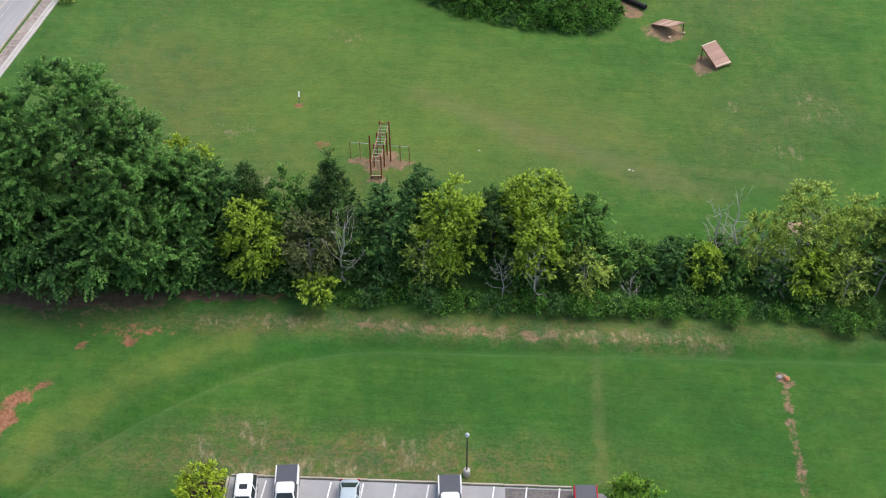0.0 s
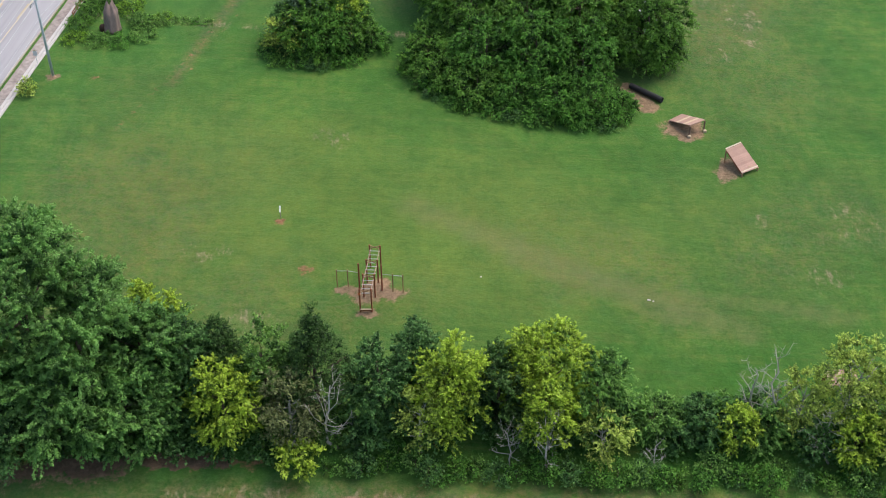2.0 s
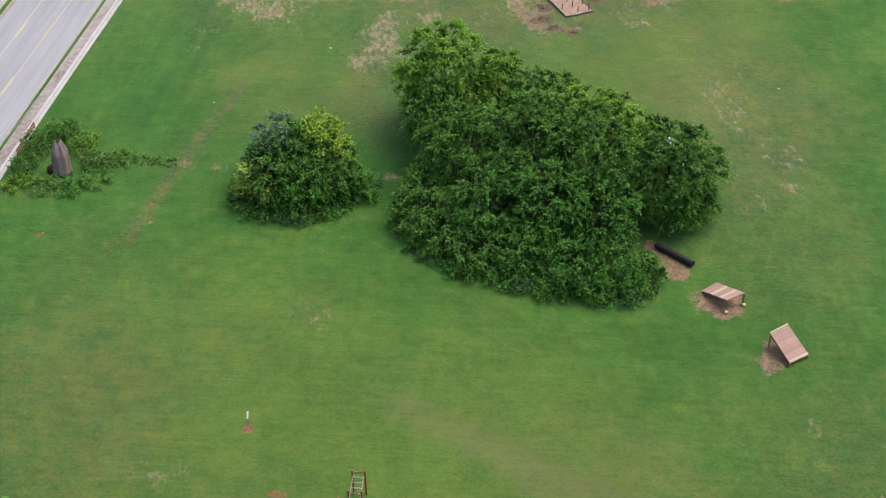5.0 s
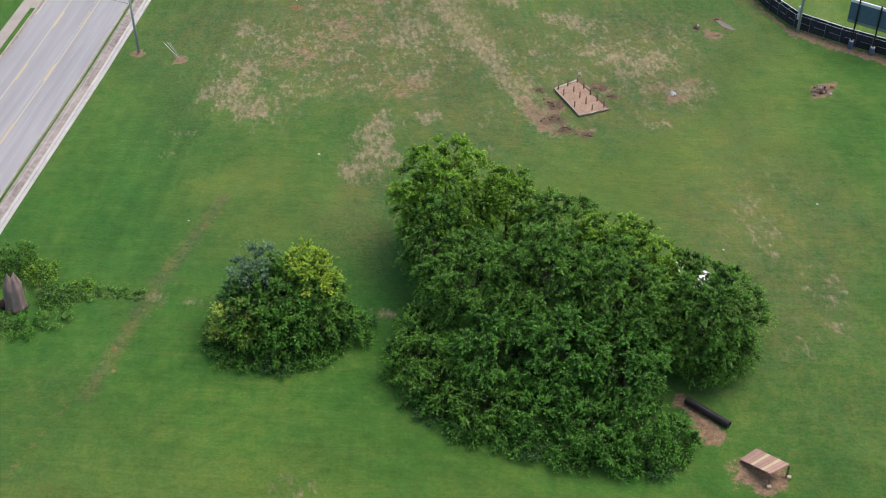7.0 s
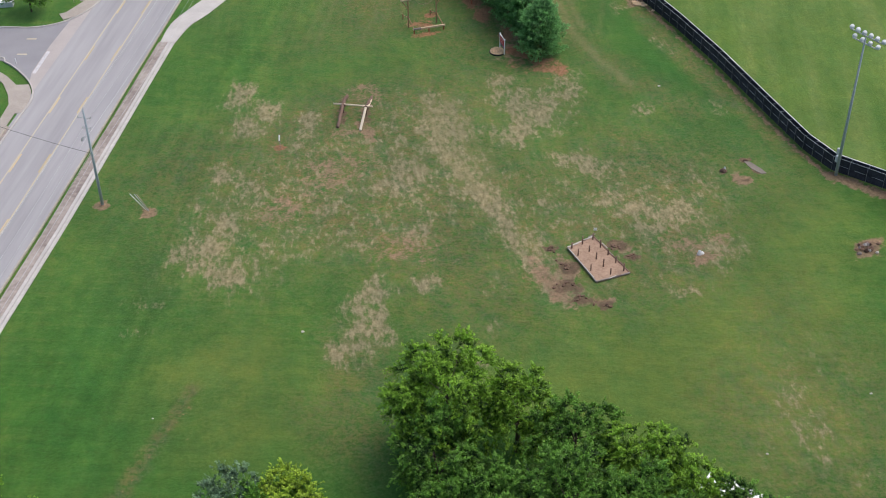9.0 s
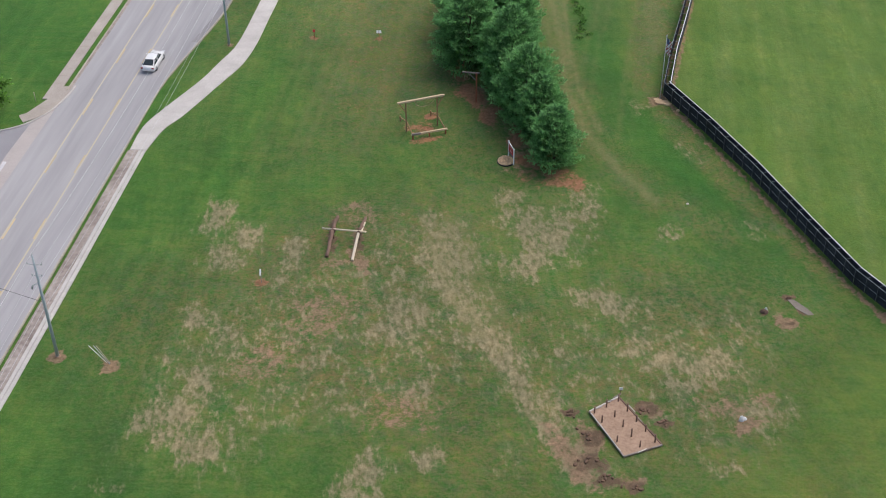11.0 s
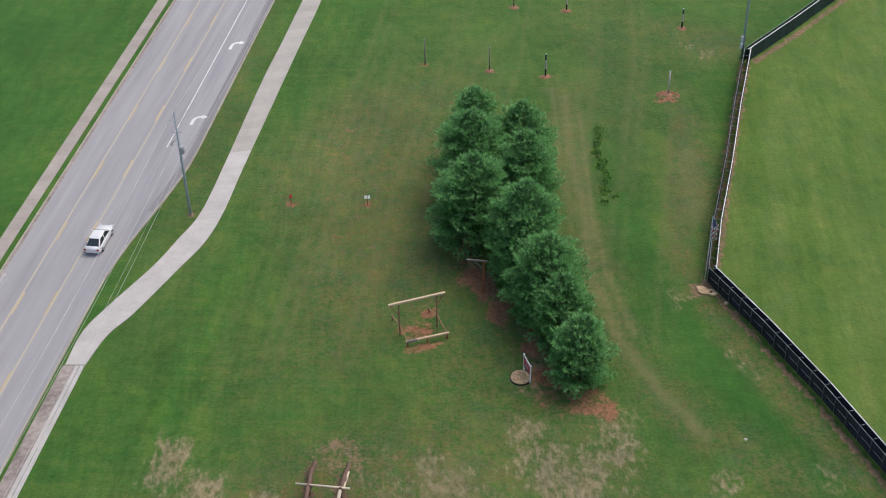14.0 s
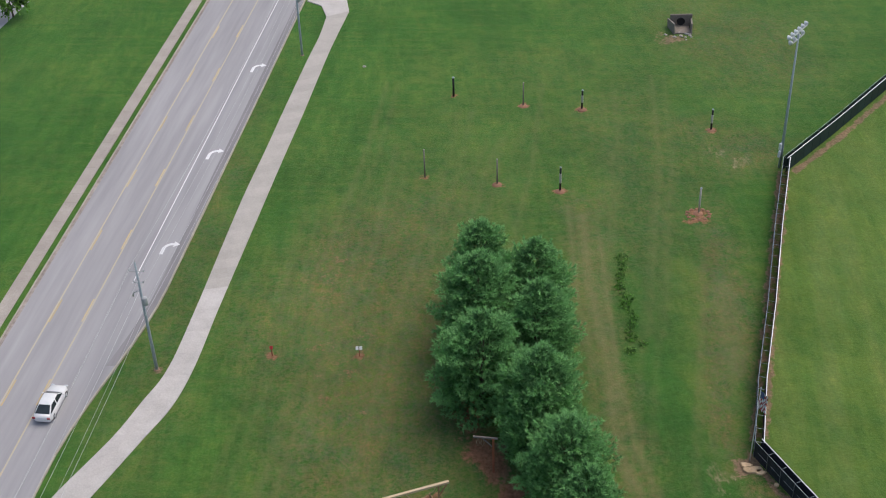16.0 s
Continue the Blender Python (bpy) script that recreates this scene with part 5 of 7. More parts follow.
def car(name, label, at, coat, length, width, body, cab, roof, top, deck, bed=None, sunroof=False):
    """body: stations; cab and roof: (rear y, front y, half width) at the belt and at the top. The car's front is at -y."""
    ob = thing(name, label, "car" if name != "pickup_truck" else "truck", at, "parked cars" if at.translation.y < 100 else "")
    part("body", lofted(body), coat, ob)
    (b1, b0, bw), (r1, r0, rw) = cab, roof
    base = [(-bw, b0, deck), (bw, b0, deck), (bw, b1, deck), (-bw, b1, deck)]
    high = [(-rw, r0, top), (rw, r0, top), (rw, r1, top), (-rw, r1, top)]

    def rounded(w, y0, y1, z, k):
        return [(cx + k * math.cos(a), cy + k * math.sin(a), z) for cx, cy, a0 in ((w - k, y1 - k, 0), (-w + k, y1 - k, 90), (-w + k, y0 + k, 180), (w - k, y0 + k, 270)) for a in [radians(a0 + 18 * j) for j in range(6)]]

    rings = []
    for t, lift, k in ((-0.12, 0.0, 0.16), (0.5, 0.02, 0.2), (0.88, 0.0, 0.24), (1.0, 0.0, 0.26)):
        rings.append(rounded(bw + (rw - bw) * t, b0 + (r0 - b0) * t, b1 + (r1 - b1) * t, deck + (top - deck) * t, k))
    rings += [rounded(rw * 0.86, r0 + 0.14, r1 - 0.14, top + 0.045, 0.22), rounded(rw * 0.5, r0 + 0.4, r1 - 0.4, top + 0.07, 0.12)]
    n = len(rings[0])
    s = Shape().put([q for ring_ in rings for q in ring_], [(i * n + k, i * n + (k + 1) % n, i * n + n + (k + 1) % n, i * n + n + k) for i in range(len(rings) - 1) for k in range(n)] + [tuple(range(n))[::-1], tuple(range((len(rings) - 1) * n, len(rings) * n))], smooth=True)
    cabin = part("cabin", s, coat, ob)

    def face(i, j, name_):
        part(name_, pane([base[i], base[j], high[j], high[i]]), GLASS, cabin, "dark tinted glass")

    face(0, 1, "windscreen")
    face(2, 3, "rear_window")
    for i, j in ((1, 2), (3, 0)):
        m0, m1 = Vector(base[i]).lerp(Vector(base[j]), 0.5), Vector(high[i]).lerp(Vector(high[j]), 0.5)
        part("side_window", pane([base[i], m0, m1, high[i]]), GLASS, cabin, "dark tinted glass")
        part("side_window", pane([m0, base[j], high[j], m1]), GLASS, cabin, "dark tinted glass")
    if sunroof:
        part("sunroof", Shape().box(0, (r0 + r1) / 2 - 0.3, top + 0.085, rw * 0.95, 0.5, 0.03), GLASS, cabin, "dark glass sunroof")
    for x in (-1, 1):
        for y in (-length * 0.31, length * 0.29):
            turn = pose(x * (width / 2 - 0.12), y, 0.34, 0, 90, 0)
            wheel = part("wheel", Shape().turned([(0.20, -0.11), (0.33, -0.11), (0.345, -0.06), (0.345, 0.06), (0.33, 0.11), (0.20, 0.11)], 18), RUBBER, ob, "black rubber tyre", turn)
            part("rim", Shape().turned([(0.05, -0.118), (0.19, -0.112), (0.215, -0.09), (0.215, 0.09), (0.19, 0.112), (0.05, 0.118)], 14), STEEL, wheel, "bare metal rim")
        part("tail_light", Shape().box(x * (width / 2 - 0.2), length / 2 - 0.03, deck * 0.86, 0.28, 0.1, 0.16, bevel=0.03), LAMP_RED, ob, "red tail light")
        part("headlight", Shape().box(x * (width / 2 - 0.24), -length / 2 + 0.06, deck * 0.74, 0.34, 0.14, 0.14, bevel=0.04), CLEAR, ob, "clear headlight")
        part("mirror", Shape().box(x * (width / 2 + 0.08), b0 + 0.35, deck + 0.08, 0.2, 0.1, 0.14, bevel=0.03), coat if not bed else BLACK, ob)
    part("number_plate", Shape().box(0, length / 2 + 0.012, deck * 0.6, 0.3, 0.02, 0.15), WHITE_PAINT, ob, "plain white plate")
    if bed:
        y0, y1, w, z = bed
        part("bed_cover", Shape().box(0, (y0 + y1) / 2, z, w * 2, y1 - y0, 0.06, bevel=0.02), CAR_GREY, ob, "dark flat bed cover")
        for x in (-1, 1):
            part("bed_rail", Shape().box(x * (w + 0.06), (y0 + y1) / 2, z - 0.02, 0.1, y1 - y0, 0.1, bevel=0.03), coat, ob)
    return ob


def saloon(label, at, coat):
    return car("car", label, at, coat, 4.75, 1.82, [(-2.38, 0.42, 0.42, 0.6), (-2.3, 0.66, 0.3, 0.68), (-2.1, 0.82, 0.24, 0.76), (-1.6, 0.89, 0.2, 0.86), (-0.9, 0.91, 0.2, 0.92), (1.2, 0.91, 0.2, 0.95), (1.9, 0.87, 0.22, 0.97), (2.2, 0.78, 0.28, 0.95), (2.33, 0.64, 0.36, 0.88), (2.38, 0.5, 0.44, 0.78)],
               (2.0, -1.15, 0.82), (1.05, -0.4, 0.64), 1.42, 0.92)


def pickup(label, at, coat):
    return car("pickup_truck", label, at, coat, 5.7, 1.98, [(-2.85, 0.8, 0.45, 0.9), (-2.7, 0.96, 0.36, 1.02), (-1.6, 0.99, 0.34, 1.12), (0.5, 0.99, 0.34, 1.14), (2.7, 0.98, 0.38, 1.12), (2.85, 0.94, 0.46, 1.06)],
               (0.75, -1.35, 0.93), (0.5, -0.55, 0.74), 1.82, 1.12, (0.85, 2.78, 0.84, 1.17))


def suv(label, at, coat):
    return car("car", label, at, coat, 4.8, 1.9, [(-2.4, 0.5, 0.42, 0.74), (-2.3, 0.76, 0.3, 0.88), (-2.05, 0.9, 0.28, 0.98), (-1.5, 0.94, 0.26, 1.05), (0.8, 0.95, 0.26, 1.08), (1.9, 0.93, 0.3, 1.07), (2.2, 0.86, 0.32, 1.05), (2.35, 0.72, 0.36, 1.0), (2.4, 0.55, 0.42, 0.9)],
               (2.3, -1.2, 0.9), (1.85, -0.4, 0.68), 1.68, 1.05, sunroof=True)


suv("white sport utility car with a dark sunroof, parked in a stall", pose(-18.95, 66.7, 0, 0, 0, 3), CAR_WHITE)
pickup("white pickup truck with dark grey bed cover in a stall", pose(-15.6, 67.2, 0, 0, 0, 4), CAR_WHITE)
saloon("pale silver-blue saloon car parked in a stall", pose(-10.45, 66.5, 0, 0, 0, 2), CAR_SILVER)
pickup("white pickup truck with dark bed cover near the lamp", pose(-2.25, 66.6, 0, 0, 0, 3), CAR_WHITE)
pickup("red pickup truck with dark bed cover at the lot's end", pose(8.75, 65.9, 0, 0, 0, 2), CAR_RED)
structure("parking_lot_edge", Shape().slab([(7.85, 68.9), (7.85, 30), (11.2, 30), (11.2, 67.4), (10.2, 68.75)], -0.3, -0.004), LOT, "grey asphalt at the lot's end", "parking lot")
saloon("white saloon car standing on the road", pose(-44.65, 258.3, 0, 0, 0, 173), CAR_WHITE)
tree("bush", 300, -22.3, 66.9, 3.6, 2.0, BRIGHT, "round yellow-green bush in a mulch bed beside the lot", 0.1, 0.5, 0.19, 130, 0.55, kind_word="bush", limbs=5)
tree("bush", 301, 12.6, 67.2, 3.0, 2.1, GROVE, "round green bush beside the lot", 0.1, 0.5, 0.19, 120, 0.55, kind_word="bush", limbs=5)

# ---- lamps and poles
def lot_lamp(x, y):
    ob = thing("street_lamp", "slim dark lamp post on a round concrete base beside the lot", "street lamp", pose(x, y, 0))
    part("base", Shape().turned([(0.29, -0.2), (0.29, 0.62), (0.26, 0.68), (0.08, 0.68)], 18), CONCRETE, ob, "round pale concrete base")
    part("pole", Shape().tube([(0, 0, 0.7), (0, 0, 4.9)], [0.06, 0.045], 10), BLACK, ob, "black steel pole")
    head = part("lamp_head", Shape().turned([(0.05, 4.85), (0.16, 4.92), (0.2, 5.0), (0.14, 5.14), (0.04, 5.2)], 14), DULL_STEEL, ob, "grey round lamp head")
    part("lens", Shape().turned([(0.04, 4.80), (0.13, 4.83), (0.14, 4.89), (0.05, 4.90)], 12), CLEAR, head)


lot_lamp(-1.0, 70.35)


def utility_pole(x, y, height, transformer):
    ob = thing("utility_pole", "tall grey utility pole with crossarms beside the road", "utility pole", pose(x, y, 0, 0, 0, -7), "utility poles")
    part("pole", Shape().tube([(0, 0, -0.3), (0, 0, height * 0.5), (0, 0, height)], [0.17, 0.14, 0.09], 12), DULL_STEEL, ob, "weathered blue-grey pole")
    for z, half in ((height - 1.0, 0.75), (height - 2.3, 0.5)):
        arm = part("crossarm", Shape().box(0, 0, z, half * 2, 0.07, 0.07, bevel=0.015), STEEL, ob, "pale steel crossarm")
        for i in (-0.92, 0.92):
            part("insulator", Shape().turned([(0.03, z + 0.05), (0.055, z + 0.09), (0.035, z + 0.13), (0.055, z + 0.17), (0.02, z + 0.22)], 8, Matrix.Translation((i * half, 0, 0))), STEEL, arm)
    part("top_pin", Shape().tube([(0, 0, height), (0, 0, height + 0.3)], [0.04, 0.03], 6), STEEL, ob)
    part("cutout", Shape().tube([(-0.1, 0, height - 3.2), (-0.75, 0, height - 3.6), (-0.8, 0, height - 3.95)], [0.035, 0.06, 0.09], 8), STEEL, ob, "pale switch arm")
    if transformer:
        part("transformer", Shape().turned([(0.24, 0.0), (0.28, 0.05), (0.28, 0.8), (0.2, 0.88), (0.06, 0.9)], 14, Matrix.Translation((0.28, -0.14, height - 4.8))), STEEL, ob, "pale grey transformer can")
    part("ground_collar", Shape().turned([(0.29, -0.06), (0.26, 0.02), (0.2, 0.04)], 12), SAND, ob)


POLES = [(-51.05, 148.57, 13.0, False), (-43.55, 203.9, 12.2, False), (-35.75, 263.45, 12.9, True), (-27.74, 326.28, 12.8, True)]
for p in POLES:
    utility_pole(*p)
CABLE = worn("bare_aluminium_cable", (0.60, 0.61, 0.62), (0.45, 0.46, 0.47), 5, 0.5, 0.3)
spans = [(-59.0, 92.0, 13.0, False), *POLES, (-19.5, 388.0, 12.8, False)]
for a, b in zip(spans, spans[1:]):
    for off, drop, thick in ((-0.68, 0.75, 0.012), (0.68, 0.75, 0.012), (0.0, -0.3, 0.012), (-0.1, 3.3, 0.014), (0.12, 5.0, 0.013), (0.12, 5.9, 0.015)):
        p0, p1 = Vector((a[0] + off, a[1], a[2] - drop)), Vector((b[0] + off, b[1], b[2] - drop))
        line = [p0.lerp(p1, t) - Vector((0, 0, 4 * 0.9 * t * (1 - t))) for t in np.linspace(0, 1, 15)]
        tagged(part("power_line", Shape().tube(line, thick, 5), CABLE), "thin sagging aluminium wire strung between utility poles", "power line", "power lines")
for a, b in ((POLES[1], (-66, 214, 7.5)), ):
    line = [Vector((a[0], a[1], a[2] - 5.5)).lerp(Vector(b), t) - Vector((0, 0, 1.6 * t * (1 - t))) for t in np.linspace(0, 1, 12)]
    tagged(part("power_line", Shape().tube(line, 0.02, 5), BLACK), "thin black service wire over the road", "power line", "power lines")

guy = thing("guy_wire", "pair of leaning guy wires in pale and yellow guards", "guy wire", pose(-38.4, 202.9, 0))
for dx, mat in ((-0.3, WHITE_PAINT), (0.0, CLEAR), (0.18, YELLOW_PAINT)):
    part("guard", Shape().tube([(dx * 0.6, 0, 0), (dx * 1.5 - 1.35, 0.55, 1.75)], 0.03, 7), mat, guy, "plastic guard tube")
part("anchor", Shape().tube([(0, 0, -0.2), (0.02, 0, 0.15)], 0.05, 6), DULL_STEEL, guy)


def field_light(x, y, height, facing, upper, lower):
    """A tall pole with two rows of floodlights that face the ball field."""
    ob = thing("floodlight_pole", "tall pale sports floodlight pole with two rows of white lamps", "floodlight", pose(x, y, 0, 0, 0, facing), "sports floodlights")
    part("pole", Shape().tube([(0, 0, -0.3), (0, 0, height * 0.5), (0, 0, height)], [0.19, 0.145, 0.09], 14), DULL_STEEL, ob, "galvanised grey pole")
    for z, n, half in ((height + 0.3, upper, 2.05), (height - 0.55, lower, 1.5)):
        arm = part("crossarm", Shape().box(0, 0, z, half * 2, 0.12, 0.12, bevel=0.02), STEEL, ob)
        for i in range(n):
            u = -half + 2 * half * i / (n - 1)
            lamp = part("floodlight", Shape().turned([(0.07, -0.28), (0.14, -0.22), (0.27, 0.0), (0.29, 0.05), (0.27, 0.06)], 14, pose(u, -0.22, z + 0.12, 115, 0, 0)), CLEAR, arm, "white bowl-shaped lamp")
            part("bracket", Shape().box(u, -0.08, z + 0.05, 0.06, 0.2, 0.06), STEEL, lamp)
    part("brace", Shape().box(0, 0.02, height - 0.1, 0.1, 0.1, 1.0), STEEL, ob)
    for z in (1.9, 2.9):
        part("control_box", Shape().box(0.36, -0.1, z, 0.34, 0.26, 0.8, bevel=0.03), CLEAR, ob, "white control box")


field_light(37.0, 210.1, 17.2, -52 + 180, 6, 4)
field_light(30.35, 297.0, 17.0, 53 + 180, 6, 4)

# ---- ball field fence
FENCE_STEEL = worn("dark_fence_steel", (0.20, 0.21, 0.225), (0.12, 0.125, 0.135), 5, 0.6)


def fence(points, inner, screen, label):
    ob = thing("fence", label, "fence", kind="")
    for (ax, ay), (bx, by) in zip(points, points[1:]):
        d = Vector((bx - ax, by - ay))
        run, n = d.length, max(1, round(d.length / 1.9))
        u = d.normalized()
        side_ = Vector((u.y, -u.x)) * (1 if inner > 0 else -1)
        at = lambda t, o, z: (ax + u.x * t + side_.x * o, ay + u.y * t + side_.y * o, z)
        step = run / n
        for i in range(n):
            t0, t1 = i * step, (i + 1) * step
            part("post", Shape().tube([at(t0, 0, -0.2), at(t0, 0, 1.95)], 0.022, 7), FENCE_STEEL, ob)
            m = Matrix.Translation(at((t0 + t1) / 2, 0.05, 0.95)) @ u.to_3d().to_track_quat("X", "Z").to_matrix().to_4x4()
            part("wind_screen", Shape().box(0, 0, 0, step - 0.04, 0.02, 1.78, m, 0.004), screen, ob)
            part("top_rail", Shape().tube([at(t0, 0, 1.92), at(t1, 0, 1.92)], 0.02, 6), DULL_STEEL, ob)
            part("mid_rail", Shape().tube([at(t0, -0.03, 1.0), at(t1 - step * 0.3, -0.03, 1.0)], 0.016, 6), STEEL, ob)
            m = Matrix.Translation(at((t0 + t1) / 2, abs(inner), 0.93)) @ u.to_3d().to_track_quat("X", "Z").to_matrix().to_4x4()
            part("wall_pad", Shape().box(0, 0, 0, step - 0.02, 0.1, 1.86, m, 0.02), GREEN_PAD if screen is GREEN_PAD else SCREEN, ob)
            m = Matrix.Translation(at((t0 + t1) / 2, abs(inner), 1.90)) @ u.to_3d().to_track_quat("X", "Z").to_matrix().to_4x4()
            part("cap", Shape().box(0, 0, 0, step + 0.02, 0.09, 0.09, m, 0.03), WHITE_PAINT, ob, "white cap along the fence top")
            part("strut", Shape().tube([at(t0, 0, 1.9), at(t0, abs(inner), 1.84)], 0.015, 6), DULL_STEEL, ob)


fence(FENCE[:9], 0.7, SCREEN, "black screened ball field fence with a white cap and steel rails")
fence(FENCE[8:13], 0.75, SCREEN, "black screened ball field fence with a white cap and steel struts")
fence(FENCE[12:], 0.5, GREEN_PAD, "dark green padded ball field fence with a white cap")

board = thing("scoreboard", "blue-backed scoreboard on two dark posts behind the fence", "scoreboard", pose(42.7, 206.5, 0, 0, 0, -33))
part("panel", Shape().box(3.2, 0.15, 4.75, 8.6, 0.22, 2.3, bevel=0.03), BLUE, board, "faded blue back panel")
part("top_strip", Shape().box(3.2, 0.15, 6.1, 8.6, 0.24, 0.38, bevel=0.03), WHITE_PAINT, board, "white top strip")
part("lower_strip", Shape().box(3.2, 0.15, 3.4, 8.6, 0.2, 0.36, bevel=0.02), worn("pale_green_strip", (0.25, 0.31, 0.22), (0.19, 0.24, 0.17), 4, 0.6), board, "pale green lower strip")
for x in (0.0, 2.65, 5.3):
    part("post", Shape().box(x, -0.05, 3.2, 0.17, 0.17, 6.7, bevel=0.02), BLACK, board, "black steel post")
    bar = part("barrel", Shape().turned([(0.28, -0.1), (0.31, 0.0), (0.31, 0.3), (0.33, 0.33), (0.31, 0.36), (0.31, 0.7), (0.33, 0.73), (0.31, 0.76), (0.31, 0.95)], 16, Matrix.Translation((x, -0.05, 0))), BLUE, board, "blue drum round the post foot")
    part("filling", Shape().turned([(0.29, 0.9), (0.29, 1.0), (0.1, 1.02)], 14, Matrix.Translation((x, -0.05, 0))), CONCRETE, bar)

# ---- flag
pole = thing("flagpole", "pale flagpole with a limp striped flag beside the fence corner", "flagpole", pose(18.8, 250.25, 0))
part("pole", Shape().tube([(0, 0, -0.2), (0.05, 0.1, 8.5)], [0.06, 0.035], 10), PALE_STEEL, pole)
part("finial", Shape().turned([(0.02, 8.48), (0.08, 8.56), (0.08, 8.62), (0.02, 8.7)], 10, Matrix.Translation((0.05, 0.1, 0))), STEEL, pole)
flag = Shape()
for i in range(9):
    for k in range(7):
        flag.v.append((0.07 + 0.12 * k * 0.8 + 0.05 * math.sin(i * 0.9), 0.1 - 0.1 * math.sin(k * 1.9 + i * 0.4) - 0.05 * k, 8.35 - 0.26 * i - 0.09 * k))
flag.f += [(i * 7 + k, i * 7 + k + 1, i * 7 + k + 8, i * 7 + k + 7) for i in range(8) for k in range(6)]
flag.s += [True] * 48
me = flag.mesh("flag")
for mat in (worn("flag_red", (0.46, 0.10, 0.11), (0.36, 0.07, 0.08), 6, 0.9), worn("flag_white", (0.84, 0.82, 0.82), (0.72, 0.70, 0.70), 6, 0.9), worn("flag_blue", (0.13, 0.16, 0.30), (0.09, 0.12, 0.24), 6, 0.9)):
    me.materials.append(mat)
for q in me.polygons:
    row, col = divmod(q.index, 6)
    q.material_index = 2 if row < 3 and col < 3 else (row + col) % 2
part("flag", me, None, pole, "limp red, white and blue flag")
for i, (x, y, a, b) in enumerate(((18.9, 249.2, 0.9, 0.5), (18.4, 249.75, 0.5, 0.35), (19.5, 248.9, 0.45, 0.3), (20.6, 247.4, 0.22, 0.2))):
    tagged(part("stone", Shape().slab([(x + a * (1 + 0.2 * math.sin(3 * q + i)) * math.cos(q), y + b * (1 + 0.2 * math.cos(2 * q + i)) * math.sin(q)) for q in np.linspace(0, math.tau, 9)[:-1]], -0.1, 0.16, 0.05), PEBBLE), "tan flat stone at the flagpole's foot", "stone", "stones by the flagpole")

# ---- obstacle course
def climbing_frame():
    """A ladder of overhead rungs on four braced frames, with tall posts and pull-up bars at both sides."""
    ob = thing("monkey_bars", "brown timber overhead ladder with steel rungs and side pull-up bars", "climbing frame")
    feet = [((-12.0, 109.86), (-10.91, 109.89)), ((-11.83, 111.94), (-10.75, 111.9)), ((-11.66, 114.02), (-10.59, 113.98)), ((-11.5, 116.1), (-10.47, 116.04))]
    for i, (a, b) in enumerate(feet):
        for x, y in (a, b):
            part("post", Shape().box(x, y, 1.4, 0.14, 0.14, 3.0, bevel=0.015), BROWN_TIMBER, ob)
        for z0, z1 in ((2.42, 2.82), (2.82, 2.42)):
            part("cross_brace", Shape().beam((*a, z0), (*b, z1), 0.05, 0.09), TIMBER, ob, "diagonal top brace")
        if i == 0:
            part("step", Shape().beam((a[0], a[1] - 0.1, 0.35), (b[0], b[1] - 0.1, 0.35), 0.14, 0.09), PALE_TIMBER, ob, "pale step board")
            part("step", Shape().beam((a[0], a[1] - 0.02, 0.16), (b[0], b[1] - 0.02, 0.16), 0.09, 0.2), BROWN_TIMBER, ob)
    rails = [(0, 2.1), (1, 2.35), (2, 2.2), (3, 2.4)]
    for (i, z0), (j, z1) in zip(rails, rails[1:]):
        for k in (0, 1):
            o = 0.09 if k == 0 else -0.09
            part("side_rail", Shape().beam((feet[i][k][0] + o, feet[i][k][1], z0), (feet[j][k][0] + o, feet[j][k][1], z1), 0.06, 0.12), PLANK, ob)
        for q in range(4):
            t = (q + 0.5) / 4
            l0, r0 = (Vector((*feet[i][k], z0)).lerp(Vector((*feet[j][k], z1)), t) for k in (0, 1))
            part("rung", Shape().tube([l0, r0], 0.03, 7), STEEL, ob, "pale steel rung")
    for x, y in ((-12.33, 113.06), (-10.15, 112.91)):
        part("tall_post", Shape().box(x, y, 1.55, 0.15, 0.15, 3.3, bevel=0.015), BROWN_TIMBER, ob)
    for line in (((-14.49, 113.25), (-13.44, 113.28), (-12.33, 113.06)), ((-8.12, 112.66), (-9.10, 112.76), (-10.15, 112.91))):
        for x, y in line[:2]:
            part("bar_post", Shape().box(x, y, 1.05, 0.09, 0.09, 2.3, bevel=0.01), TIMBER, ob)
        part("pull_up_bar", Shape().tube([(*q, 2.02) for q in line], 0.028, 7), STEEL, ob, "pale steel pull-up bar")
    part("hand_board", Shape().box(-12.02, 109.74, 2.35, 0.24, 0.05, 0.3), worn("orange_board", (0.62, 0.16, 0.07), (0.5, 0.12, 0.05), 6, 0.7), ob, "small orange board")


climbing_frame()


def plank_deck(ob, a, b, c, d, planks, mats, thick=0.05, name="plank"):
    """Planks side by side from edge a-b to edge d-c."""
    a, b, c, d = (Vector(q) for q in (a, b, c, d))
    n = (b - a).cross(d - a).normalized() * thick
    for i in range(planks):
        t0, t1 = i / planks + 0.0025, (i + 1) / planks - 0.0025
        q = [a.lerp(d, t0), b.lerp(c, t0), b.lerp(c, t1), a.lerp(d, t1)]
        s = Shape().put([p - n for p in q] + q, [(3, 2, 1, 0), (4, 5, 6, 7), (0, 1, 5, 4), (1, 2, 6, 5), (2, 3, 7, 6), (3, 0, 4, 7)])
        part(name, s, mats[i % len(mats)], ob)


